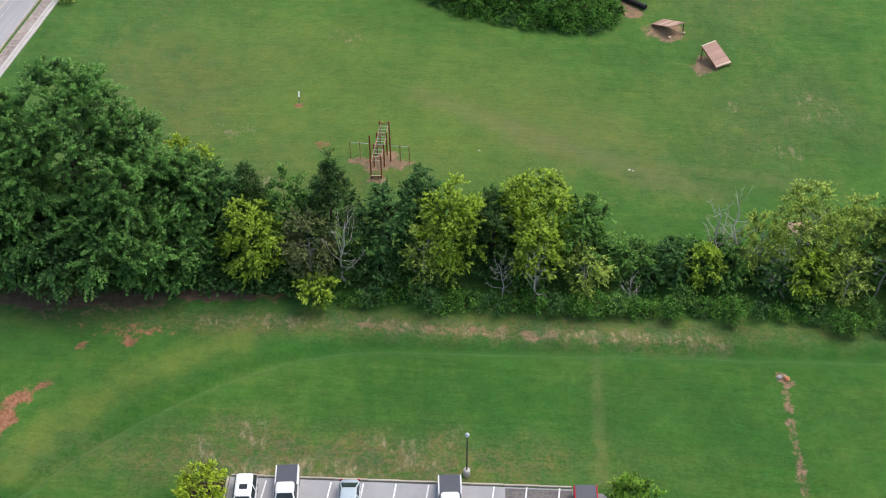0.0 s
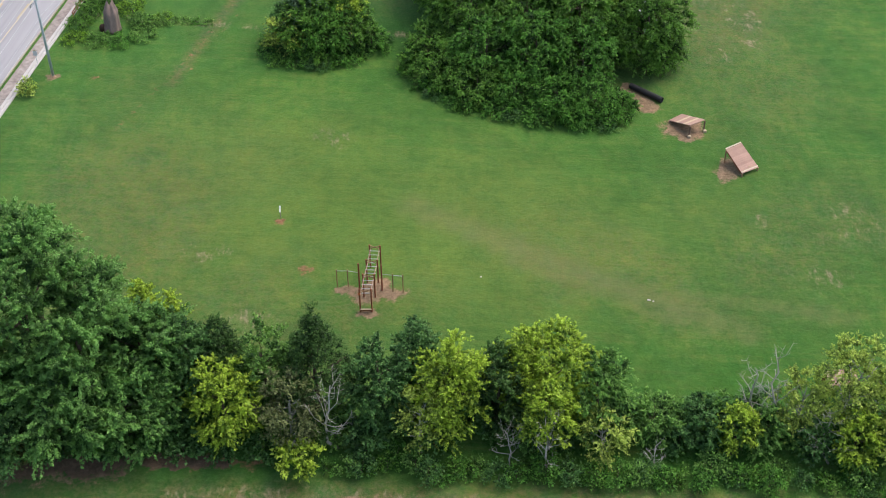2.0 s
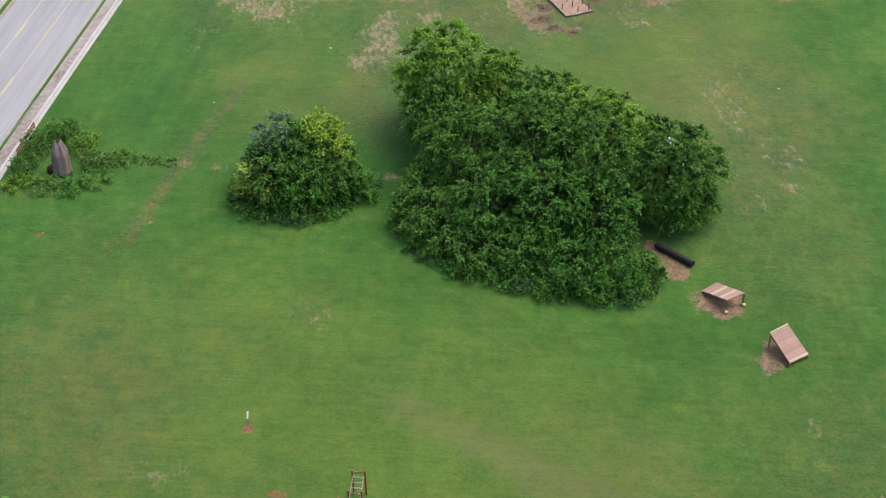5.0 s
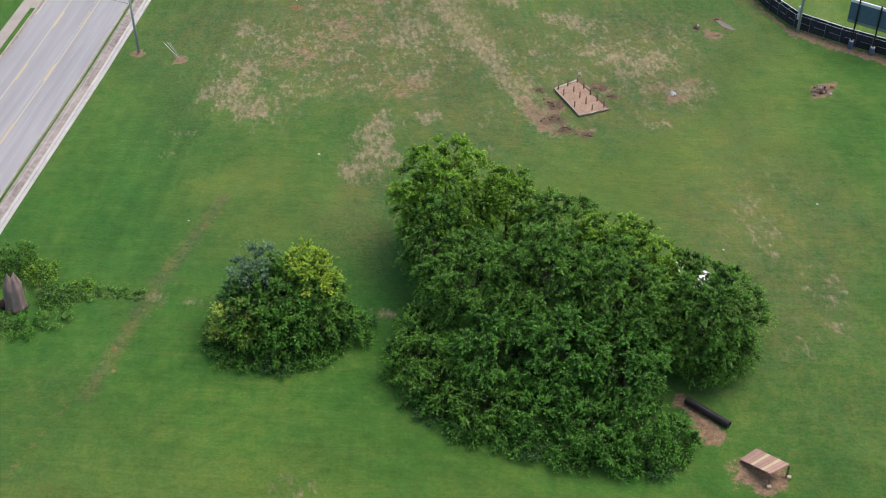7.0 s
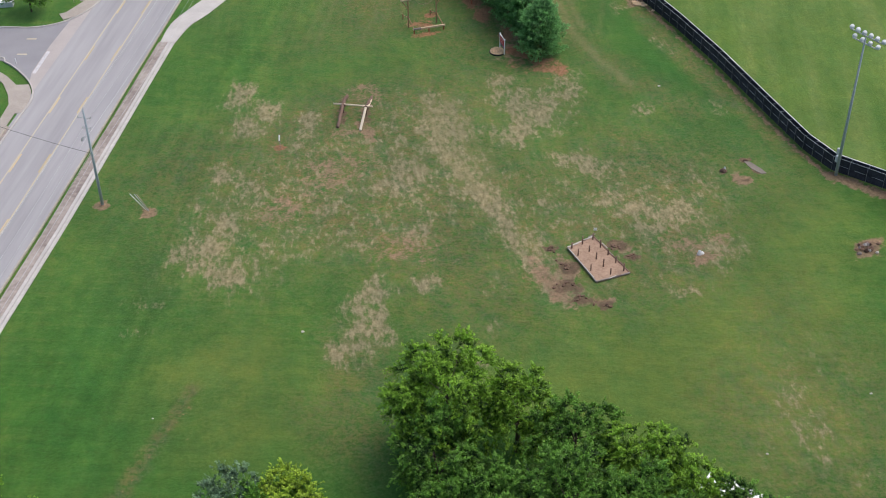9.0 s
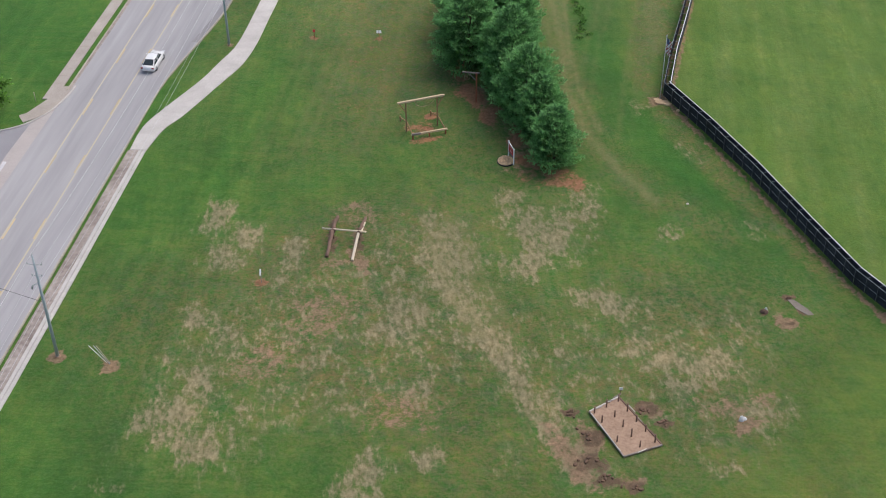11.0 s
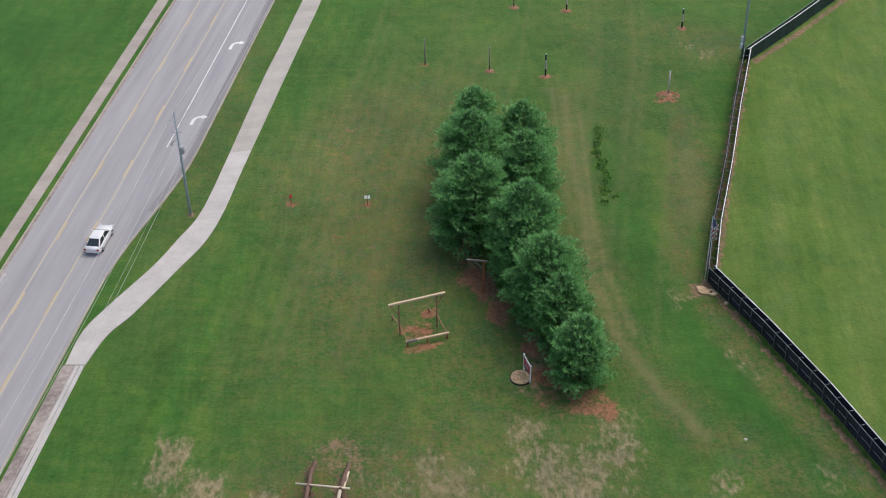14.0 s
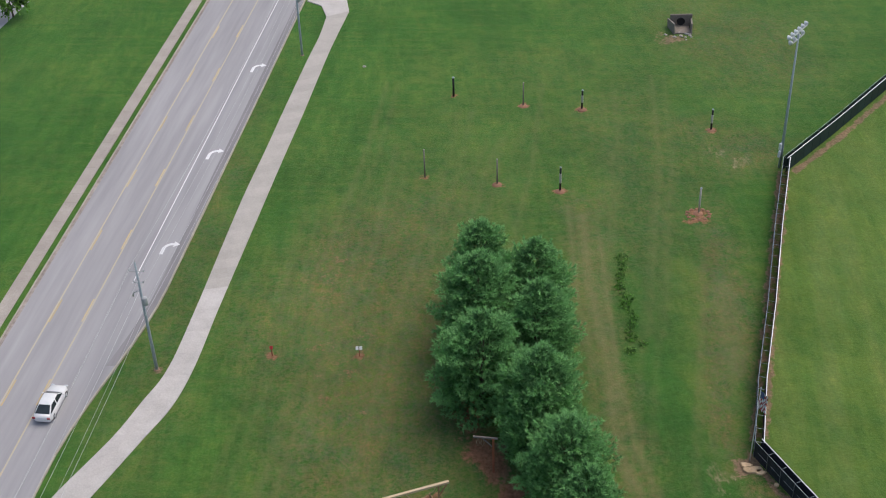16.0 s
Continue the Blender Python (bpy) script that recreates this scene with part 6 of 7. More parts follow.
ramp_ = thing("incline_wall", "sloping wall of weathered brown planks with pale edge boards, on bare soil", "climbing ramp")
plank_deck(ramp_, (26.72, 131.3, 0.42), (28.6, 132.45, 0.42), (26.95, 134.95, 1.75), (25.15, 133.75, 1.75), 14, [PLANK])
for a, b in (((26.66, 131.42, 0.47), (28.54, 132.57, 0.47)), ((25.12, 133.82, 1.78), (26.92, 135.02, 1.78))):
    part("edge_board", Shape().beam(a, b, 0.22 if a[2] < 1 else 0.12, 0.05, roll=60), NEW_TIMBER, ramp_, "pale edge board")
part("kick_block", Shape().box(27.55, 132.3, 0.62, 0.1, 0.16, 0.16), PALE_TIMBER, ramp_)
for (x, y, z) in ((26.72, 131.32, 0.42), (28.55, 132.5, 0.42), (25.2, 133.7, 1.7), (26.95, 134.85, 1.7)):
    part("post", Shape().box(x, y, z / 2 - 0.05, 0.13, 0.13, z, bevel=0.012), TIMBER, ramp_)
for a, b in (((26.72, 131.32, 0.3), (25.2, 133.7, 1.6)), ((28.55, 132.5, 0.3), (26.95, 134.85, 1.6))):
    part("bearer", Shape().beam(a, b, 0.06, 0.16), BROWN_TIMBER, ramp_)

plat = thing("plank_platform", "low sloping platform of pinkish planks on short posts, on bare soil", "platform")
plank_deck(plat, (19.95, 141.0, 0.18), (21.9, 138.5, 1.34), (23.65, 139.5, 1.40), (21.5, 142.2, 0.2), 1, [PLANK], 0.04, "deck")
for i in range(9):
    t0, t1 = i / 9 + 0.004, (i + 1) / 9 - 0.004
    A, B, C, D = Vector((19.95, 141.0, 0.25)), Vector((21.9, 138.5, 1.41)), Vector((23.65, 139.5, 1.47)), Vector((21.5, 142.2, 0.27))
    q = [A.lerp(B, t0), A.lerp(B, t1), D.lerp(C, t1), D.lerp(C, t0)]
    s = Shape().put([p - Vector((0, 0, 0.05)) for p in q] + q, [(3, 2, 1, 0), (4, 5, 6, 7), (0, 1, 5, 4), (1, 2, 6, 5), (2, 3, 7, 6), (3, 0, 4, 7)])
    part("plank", s, PALE_TIMBER if i in (3, 6) else PLANK, plat)
for x, y, z in ((21.95, 138.45, 1.32), (23.65, 139.45, 1.38), (20.1, 140.9, 0.18), (21.6, 142.0, 0.2)):
    part("post", Shape().box(x, y, z / 2 - 0.05, 0.16, 0.16, z, bevel=0.015), WORN_LOG, plat)
for x, y in ((21.95, 138.3), (23.75, 139.35)):
    part("foot_block", Shape().box(x, y - 0.12, 0.1, 0.36, 0.3, 0.28, pose(0, 0, 0), 0.04), PALE_TIMBER, plat, "pale timber foot block")

pipe = thing("crawl_pipe", "black corrugated plastic pipe lying on bare soil by the grove", "pipe", pose(16.2, 147.6, 0.34, 0, 0, -40.5))
s = Shape()
prof = []
for i in range(37):
    prof += [(0.32, i * 0.12), (0.34, i * 0.12 + 0.03), (0.34, i * 0.12 + 0.07), (0.32, i * 0.12 + 0.1)]
outer = [(r, z) for r, z in prof]
n = 18
ring = [(r * math.cos(math.tau * k / n), r * math.sin(math.tau * k / n), z) for r, z in outer + [(0.28, prof[-1][1]), (0.28, 0.0)] for k in range(n)]
count = len(outer) + 2
s.put([(z, x, y) for x, y, z in ring], [(i * n + k, i * n + (k + 1) % n, ((i + 1) % count) * n + (k + 1) % n, ((i + 1) % count) * n + k) for i in range(count) for k in range(n)], smooth=True)
part("tube", s, BLACK, pipe)

pit = thing("post_pit", "sand pit framed with grey timbers and set with short posts", "sand pit")
P0, P1, P2, P3 = Vector((6.5, 196.8, 0)), Vector((9.3, 198.7, 0)), Vector((12.6, 192.75, 0)), Vector((9.1, 191.35, 0))
part("sand", Shape().slab([tuple(p.xy) for p in (P0, P3, P2, P1)], -0.2, 0.06), SAND, pit, "tan sand filling")
for a, b, mat in ((P0, P1, STONE), (P1, P2, WORN_LOG), (P2, P3, GREY_WOOD), (P3, P0, GREY_WOOD)):
    part("edge_timber", Shape().beam(a + Vector((0, 0, 0.07)), b + Vector((0, 0, 0.07)), 0.14, 0.14, 0.02), mat, pit)
for i in range(14):
    g_ = np.random.default_rng(820 + i)
    a, b = ((P0, P1), (P1, P2), (P2, P3), (P3, P0))[i % 4]
    q = a.lerp(b, g_.uniform(0.05, 0.8))
    part("broken_board", Shape().beam(q + Vector((g_.normal(0, 0.08), g_.normal(0, 0.08), 0.15)), q + (b - a).normalized() * g_.uniform(0.4, 1.1) + Vector((g_.normal(0, 0.1), g_.normal(0, 0.1), 0.13)), 0.09, 0.04), (GREY_WOOD, WORN_LOG, STONE)[i % 3], pit)
part("edge_timber", Shape().beam(P0 + Vector((0.1, -0.3, 0.17)), P0.lerp(P3, 0.9) + Vector((0, 0, 0.17)), 0.1, 0.08), STONE, pit, "pale grey timber")
for i in range(3):
    for j in range(5):
        if i == 0 and j in (2, 4):
            continue
        q = P0.lerp(P1, 0.1 + 0.4 * i).lerp(P3.lerp(P2, 0.1 + 0.4 * i), 0.06 + 0.215 * j)
        part("post", Shape().tube([q + Vector((0, 0, -0.1)), q + Vector((0, 0, 0.85 + 0.1 * ((i * 5 + j) % 3)))], 0.07, 8), WORN_LOG, pit)
part("corner_tag", Shape().box(9.5, 199.1, 0.7, 0.34, 0.06, 0.3), WHITE_PAINT, pit, "small white marker")
part("corner_tag_post", Shape().box(9.5, 199.13, 0.3, 0.06, 0.05, 0.7), WORN_LOG, pit)
for k, (x, y, w) in enumerate(((11.6, 197.5, 0.8), (13.0, 195.6, 0.5), (6.0, 193.9, 0.7), (5.7, 191.0, 0.8), (4.7, 196.7, 0.5), (7.2, 188.6, 0.6), (9.5, 188.0, 0.6))):
    rng = np.random.default_rng(400 + k)
    s = Shape()
    for i in range(6):
        s.turned([(0.16, -0.04), (0.11, 0.012), (0.03, 0.03)], 7, Matrix.Translation((x + rng.normal(0, w * 0.7), y + rng.normal(0, w * 0.5), 0)) @ pose(0, 0, 0, 0, 0, rng.uniform(0, 90)) @ Matrix.Diagonal((rng.uniform(0.5, 1.8), rng.uniform(0.5, 1.3), rng.uniform(0.5, 1.3), 1)))
    tagged(part("soil_heap", s, DUG_SOIL), "flat smear of dug brown soil lumps beside the sand pit", "soil heap", "soil heaps", "stuff")

def log_rod(a, b, seed):
    """A slightly crooked round log."""
    g = np.random.default_rng(seed)
    a, b = Vector(a), Vector(b)
    return Shape().tube([a.lerp(b, t) + Vector((g.normal(0, 0.05), 0, g.normal(0, 0.03))) for t in np.linspace(-0.06, 1.04, 7)], [0.2 * g.uniform(0.85, 1.15) for _ in range(7)], 9)


logs = thing("log_hurdle", "two pairs of sloping logs joined by a pale crossbar", "log hurdle")
for foot, apex, back, mat in (((-19.2, 219.3, 0.05), (-18.75, 222.3, 1.1), (-18.6, 226.0, 0.05), WORN_LOG), ((-16.5, 218.5, 0.05), (-16.0, 222.0, 1.1), (-15.6, 225.7, 0.05), TIMBER)):
    part("front_log", Shape().beam(foot, apex, 0.28, 0.24, 0.05) if mat is TIMBER else log_rod(foot, apex, 1), NEW_TIMBER if mat is TIMBER else mat, logs, "new pale squared log" if mat is TIMBER else "worn brown log")
    part("back_log", log_rod(apex, back, 2 if mat is TIMBER else 3), WORN_LOG, logs)
    part("prop", Shape().beam((apex[0], apex[1], 0), (apex[0], apex[1], 1.0), 0.2, 0.2), WORN_LOG, logs)
part("side_piece", Shape().beam((-15.75, 222.0, 1.05), (-15.5, 224.4, 0.5), 0.12, 0.16), NEW_TIMBER, logs, "pale split piece")
part("crossbar", Shape().tube([(-19.9, 222.45, 1.2), (-15.2, 221.85, 1.2)], 0.09, 8), NEW_TIMBER, logs, "pale round crossbar")

swing = thing("rope_swing_frame", "timber frame with a high beam, hanging rope and low front beam", "rope swing")
L, Rr = Vector((-11.81, 242.87, 0)), Vector((-8.2, 244.16, 0))
for p in (L, Rr):
    part("upright", Shape().box(p.x, p.y, 1.95, 0.16, 0.16, 4.1, bevel=0.02), TIMBER, swing)
part("top_beam", Shape().beam((-12.75, 242.55, 4.05), (-7.35, 244.45, 4.05), 0.24, 0.2), PALE_TIMBER, swing, "pale new top beam")
for p, q in ((L, (-12.64, 245.09)), (Rr, (-9.05, 246.26))):
    part("rear_stub", Shape().box(q[0], q[1], 0.35, 0.16, 0.16, 0.8, bevel=0.02), TIMBER, swing)
    part("tie", Shape().beam((p.x, p.y, 1.4), (q[0], q[1], 0.55), 0.09, 0.12), TIMBER, swing)
for p, q in ((L, (-11.0, 241.25)), (Rr, (-7.2, 242.45))):
    part("front_post", Shape().box(q[0], q[1], 0.2, 0.18, 0.18, 0.7, bevel=0.02), BROWN_TIMBER, swing)
    part("front_rail", Shape().beam((p.x, p.y, 1.5), (q[0], q[1], 0.55), 0.1, 0.14), TIMBER, swing)
    e = p + (L - p) * 0
    out = -0.75 if p is L else 0.75
    part("knee_brace", Shape().beam((p.x, p.y, 2.6), (p.x + out, p.y + out * 0.35, 3.95), 0.09, 0.11), TIMBER, swing)
part("front_beam", Shape().beam((-11.15, 241.2, 0.6), (-7.0, 242.52, 0.6), 0.2, 0.2), PALE_TIMBER, swing, "pale low front beam")
part("dark_sleeve", Shape().beam((-11.1, 241.22, 0.6), (-10.1, 241.53, 0.6), 0.22, 0.22), GREY_WOOD, swing)
part("middle_post", Shape().box(-9.1, 241.9, 0.2, 0.16, 0.16, 0.7, bevel=0.02), BROWN_TIMBER, swing)
ROPE = worn("tan_rope", (0.42, 0.33, 0.21), (0.30, 0.23, 0.14), 20, 0.95)
part("rope", Shape().tube([(-10.9, 243.2, 3.95), (-10.5, 243.3, 3.3), (-9.9, 243.45, 3.05), (-9.2, 243.7, 3.1), (-8.6, 243.95, 3.5), (-8.4, 244.05, 3.95)], 0.035, 6), ROPE, swing, "sagging tan rope")

post = thing("ring_post", "dark wooden post with an arm and hanging rope loops", "post")
part("upright", Shape().box(-3.58, 249.4, 1.95, 0.2, 0.2, 4.1, bevel=0.02), BROWN_TIMBER, post)
part("arm", Shape().beam((-5.3, 249.7, 4.0), (-3.2, 249.4, 4.0), 0.16, 0.16), GREY_WOOD, post, "grey horizontal arm")
part("knee_brace", Shape().beam((-3.6, 249.4, 3.0), (-4.5, 249.55, 3.95), 0.08, 0.1), GREY_WOOD, post)
for x in (-4.9, -4.5):
    part("rope_loop", Shape().tube([(x, 249.62, 3.95), (x - 0.15, 249.6, 3.3), (x, 249.6, 2.95), (x + 0.15, 249.6, 3.3), (x + 0.02, 249.62, 3.95)], 0.025, 6), ROPE, post, "pale rope loop")

sign = thing("notice_sign", "red sign with dark lower band between two white posts", "sign")
A, B = Vector((0.08, 237.75, 0)), Vector((0.62, 236.1, 0))
for p in (A, B):
    w = part("post", Shape().box(p.x, p.y, 0.98, 0.13, 0.13, 2.1, bevel=0.015), WHITE_PAINT, sign, "white post")
    part("cap", Shape().turned([(0.11, 2.02), (0.11, 2.06), (0.02, 2.14)], 8, Matrix.Translation((p.x, p.y, 0))), WHITE_PAINT, w)
d = (B - A)
for z0, z1, mat, name in ((0.86, 1.9, RED, "panel"), (0.66, 0.84, BLUE, "lower_panel")):
    s = Shape().beam(A.lerp(B, 0.03) + Vector((0, 0, (z0 + z1) / 2)), A.lerp(B, 0.97) + Vector((0, 0, (z0 + z1) / 2)), 0.05, z1 - z0)
    part(name, s, mat, sign, "red panel" if mat is RED else "dark blue band")
for z, f0, f1 in ((1.66, 0.25, 0.75), (1.2, 0.3, 0.7)):
    off = Vector((-0.034, -0.012, z))
    part("text_bar", Shape().beam(A.lerp(B, f0) + off, A.lerp(B, f1) + off, 0.006, 0.07, 0.001), WHITE_PAINT, sign, "plain white bar")
part("top_rail", Shape().beam(A + Vector((0, 0, 1.94)), B + Vector((0, 0, 1.94)), 0.08, 0.08), WHITE_PAINT, sign)
bed = thing("pebble_bed", "oval bed of tan pebbles with a black edging strip", "pebble bed")
oval = [(-0.25 + 1.02 * math.cos(a), 236.75 + 1.05 * math.sin(a)) for a in np.linspace(0, math.tau, 25)[:-1]]
part("edging", Shape().slab(oval, -0.1, 0.05), BLACK, bed, "black edging strip")
part("gravel", Shape().slab([(-0.25 + (x + 0.25) * 0.93, 236.75 + (y - 236.75) * 0.93) for x, y in oval], -0.1, 0.07), PEBBLE, bed)
rng = np.random.default_rng(7)
stone_me = Shape().turned([(0.05, -0.04), (0.085, 0.0), (0.06, 0.05), (0.02, 0.065)], 6).mesh("pebble")
for i in range(90):
    a, r = rng.uniform(0, math.tau), math.sqrt(rng.random()) * 0.88
    part("pebble", stone_me, PEBBLE, bed, at=Matrix.Translation((-0.25 + r * math.cos(a), 236.75 + r * math.sin(a) * 1.03, 0.12)) @ pose(0, 0, 0, 0, 0, rng.uniform(0, 90)) @ Matrix.Diagonal((*rng.uniform(0.7, 1.5, 3), 1)))


def rock(x, y, r, h, seed, mat, label, category, group="", name="rock"):
    g = np.random.default_rng(seed)
    n, rows = 9, 4
    p = [(x + r * math.cos(math.tau * k / n) * math.cos(q) * g.uniform(0.75, 1.2), y + r * 0.8 * math.sin(math.tau * k / n) * math.cos(q) * g.uniform(0.75, 1.2), h * math.sin(q) * g.uniform(0.85, 1.1) - 0.03) for q in (0, 0.5, 1.0, 1.35) for k in range(n)]
    f = [(i * n + k, i * n + (k + 1) % n, i * n + n + (k + 1) % n, i * n + n + k) for i in range(rows - 1) for k in range(n)] + [tuple(range(n))[::-1], tuple(range(27, 36))]
    return tagged(part(name, Shape().put(p, f), mat), label, category, group)


def marker(x, y, height, look_, label):
    """A short post with or without a plate on top."""
    ob = thing("marker_post", label, "marker post", pose(x, y, 0), "marker posts")
    if look_ == "sign":
        part("stake", Shape().box(0, 0, 0.45, 0.07, 0.07, 1.1, bevel=0.01), GREY_WOOD, ob)
        part("plate", Shape().box(0, 0, 0, 0.16, 0.03, 0.66, pose(0, -0.05, height - 0.3, -38), 0.008), WHITE_PAINT, ob, "white plate leaning back")
    elif look_ == "twin":
        part("stake", Shape().box(0, 0, 0.4, 0.08, 0.08, 1.0, bevel=0.01), BROWN_TIMBER, ob)
        for i in (-0.18, 0.18):
            part("plate", Shape().box(0, 0, 0, 0.27, 0.04, 0.36, pose(i, -0.05, height - 0.1, -40), 0.01), WHITE_PAINT, ob, "small white plate leaning back")
    elif look_ == "red":
        part("stake", Shape().box(0, 0, 0.5, 0.1, 0.1, 1.2, bevel=0.01), BROWN_TIMBER, ob)
        part("plate", Shape().box(0, 0, 0, 0.32, 0.05, 0.34, pose(0, -0.06, height - 0.1, -40), 0.01), RED, ob, "small red plate leaning back")
    else:
        dark, pale = (BLACK, None) if look_ == "black" else (GREY_WOOD, STEEL) if look_ == "grey" else (STONE, STONE) if look_ == "pale" else (BLACK, STONE)
        r = 0.15 if look_ == "black" else 0.09 if look_ == "grey" else 0.12
        part("shaft", Shape().tube([(0, 0, -0.1), (0, 0, height)], [r, r * 0.9], 9), dark, ob)
        part("cap", Shape().turned([(r * 1.05, height - 0.02), (r * 1.1, height + 0.06), (r * 0.4, height + 0.1)], 9), STONE if look_ == "grey" else DULL_STEEL, ob, "pale cap")
        if look_ == "banded":
            part("band", Shape().turned([(r * 1.08, height * 0.34), (r * 1.12, height * 0.36), (r * 1.1, height * 0.72), (r * 1.06, height * 0.74)], 9), STONE, ob, "pale band round the post")
    return ob


for x, y, z, k, label in (
    (-21.2, 123.4, 1.5, "sign", "small white sign on a wooden stake in the grass"), (-25.45, 214.9, 1.7, "sign", "small white sign on a wooden stake in the grass"), (-24.77, 265.2, 1.15, "red", "short post with a red plate on bare soil"),
    (-16.25, 265.0, 1.1, "twin", "short post with two white plates on bare soil"), (-7.35, 314.7, 2.6, "black", "thick black post standing in the grass"), (1.36, 312.0, 3.2, "grey", "thin grey post with pale cap on bare soil"),
    (8.6, 310.9, 2.6, "banded", "dark post with a pale band on bare soil"), (23.75, 305.4, 2.8, "banded", "dark post with a pale band on bare soil"), (-10.6, 296.3, 3.6, "grey", "thin grey post with pale cap on bare soil"),
    (-2.27, 294.5, 3.3, "grey", "thin grey post with pale cap on bare soil"), (4.82, 292.9, 3.1, "banded", "dark post with a pale band on bare soil"), (19.8, 288.1, 3.2, "pale", "pale grey post in a ring of bare soil")):
    marker(x, y, z, k, label)
for a in range(12):
    q = math.tau * a / 12
    rock(19.7 + 1.25 * math.cos(q), 287.8 + 1.0 * math.sin(q), 0.28, 0.12, 700 + a, RED_SOIL, "low lump of red soil ringing a post", "soil lump", "ring of soil lumps", "soil_lump")
for x, y in ((19.7, 288.0), (4.8, 292.8), (23.75, 305.3), (8.6, 310.8), (1.36, 311.9), (-2.3, 294.4)):
    s = Shape()
    s.turned([(0.62, -0.1), (0.5, 0.0), (0.32, 0.06), (0.1, 0.09)], 14, Matrix.Translation((x, y, -0.02)))
    tagged(part("soil_mound", s, RED_SOIL), "low mound of red soil round a post", "soil mound", "soil mounds")

# ---- odd things in the grass
rng = np.random.default_rng(21)


rock(20.0, 195.85, 0.24, 0.62, 3, WHITE_PAINT, "white wrapped lump standing on bare soil", "bundle", name="wrapped_bundle")
rock(20.3, 196.0, 0.22, 0.3, 4, WHITE_PAINT, "white wrapped lump lying on bare soil", "bundle", name="wrapped_bundle")
rock(24.6, 210.7, 0.4, 0.4, 5, WORN_LOG, "brown cut tree stump in the grass", "tree stump", name="tree_stump")
rock(24.75, 210.75, 0.17, 0.58, 6, WHITE_PAINT, "pale stone on a stump", "stone", name="stone")
structure("drain_slab", Shape().slab([(27.2, 212.6), (27.9, 212.5), (28.9, 211.2), (29.4, 210.3), (28.8, 210.2), (27.8, 211.2)], -0.1, 0.02), MOSSY, "dark stained concrete drain slab sunk in the grass", "drain")
rock(27.4, 212.75, 0.35, 0.1, 8, MULCH, "dark soil heap at a drain", "soil heap", name="soil_heap")
for i in range(26):
    rock(37.5 + rng.normal(0, 0.6), 197.1 + rng.normal(0, 0.6), rng.uniform(0.1, 0.3), rng.uniform(0.08, 0.3), 430 + i, (WORN_LOG, DUG_SOIL, MULCH, GREY_WOOD, DUG_SOIL, WORN_LOG, STONE)[i % 7], "broken lump in a rubble pile on bare soil", "rubble", "rubble pile")
for i, (x, y) in enumerate(((27.0, 82.4), (26.6, 82.3), (27.2, 82.1))):
    rock(x, y, 0.3, 0.3, 50 + i, (SAND, STONE, worn("orange_lump", (0.6, 0.25, 0.12), (0.45, 0.18, 0.09), 5, 0.8))[i], "pale lump of rubble on bare soil", "rubble", "rubble in the lower field")
for i, (x, y, r) in enumerate(((15.3, 112.1, 0.17), (15.7, 111.95, 0.12), (-0.7, 115.0, 0.12), (-19.2, 322.8, 0.28), (-19.7, 183.7, 0.16), (33.0, 175.9, 0.14), (-32.0, 172.0, 0.1), (22.3, 168.4, 0.14), (19.4, 228.6, 0.18))):
    rock(x, y, r, r * 0.6, 60 + i, STONE, "small pale stone lying in the grass", "stone", "stones in the grass", "stone")

stump = thing("broken_trunk", "tall weathered brown broken tree trunk among weeds", "tree stump", pose(-46.2, 158.6, 0))
s = Shape()
n, rows = 30, 14
g = np.random.default_rng(77)
p = []
for i in range(rows):
    t = i / (rows - 1)
    for k in range(n):
        a = math.tau * k / n
        r = (0.92 - 0.06 * t - 0.50 * max(0, t - 0.7) / 0.3 + 0.12 * max(0, 0.15 - t) / 0.15) * (1 + 0.09 * math.sin(7 * a + 2 * t) + 0.07 * math.sin(4 * a - 3 * t) + g.normal(0, 0.025))
        p.append((r * math.cos(a) + 0.1 * t, r * 0.85 * math.sin(a) + 0.5 * t, 3.6 * t * (1 + 0.10 * math.sin(2 * a + 1) * t + 0.05 * math.sin(5 * a) * t)))
s.put(p, [(i * n + k, i * n + (k + 1) % n, i * n + n + (k + 1) % n, i * n + n + k) for i in range(rows - 1) for k in range(n)] + [tuple(range(n))[::-1], tuple(range((rows - 1) * n, rows * n))], smooth=True)
part("trunk", s, worn("weathered_pinkish_bark", (0.31, 0.235, 0.205), (0.17, 0.125, 0.11), 5, 0.9, stretch=(2, 2, 0.25), bump=0.6), stump)
# Solid lump; its dark colour stands in for a hole's shaded inside.
part("hollow", Shape().turned([(0.5, -0.05), (0.55, 0.3), (0.42, 0.6), (0.1, 0.7)], 12, Matrix.Translation((-1.15, 0.2, 0))), MULCH, stump, "solid dark lump standing for a hole beside the trunk")
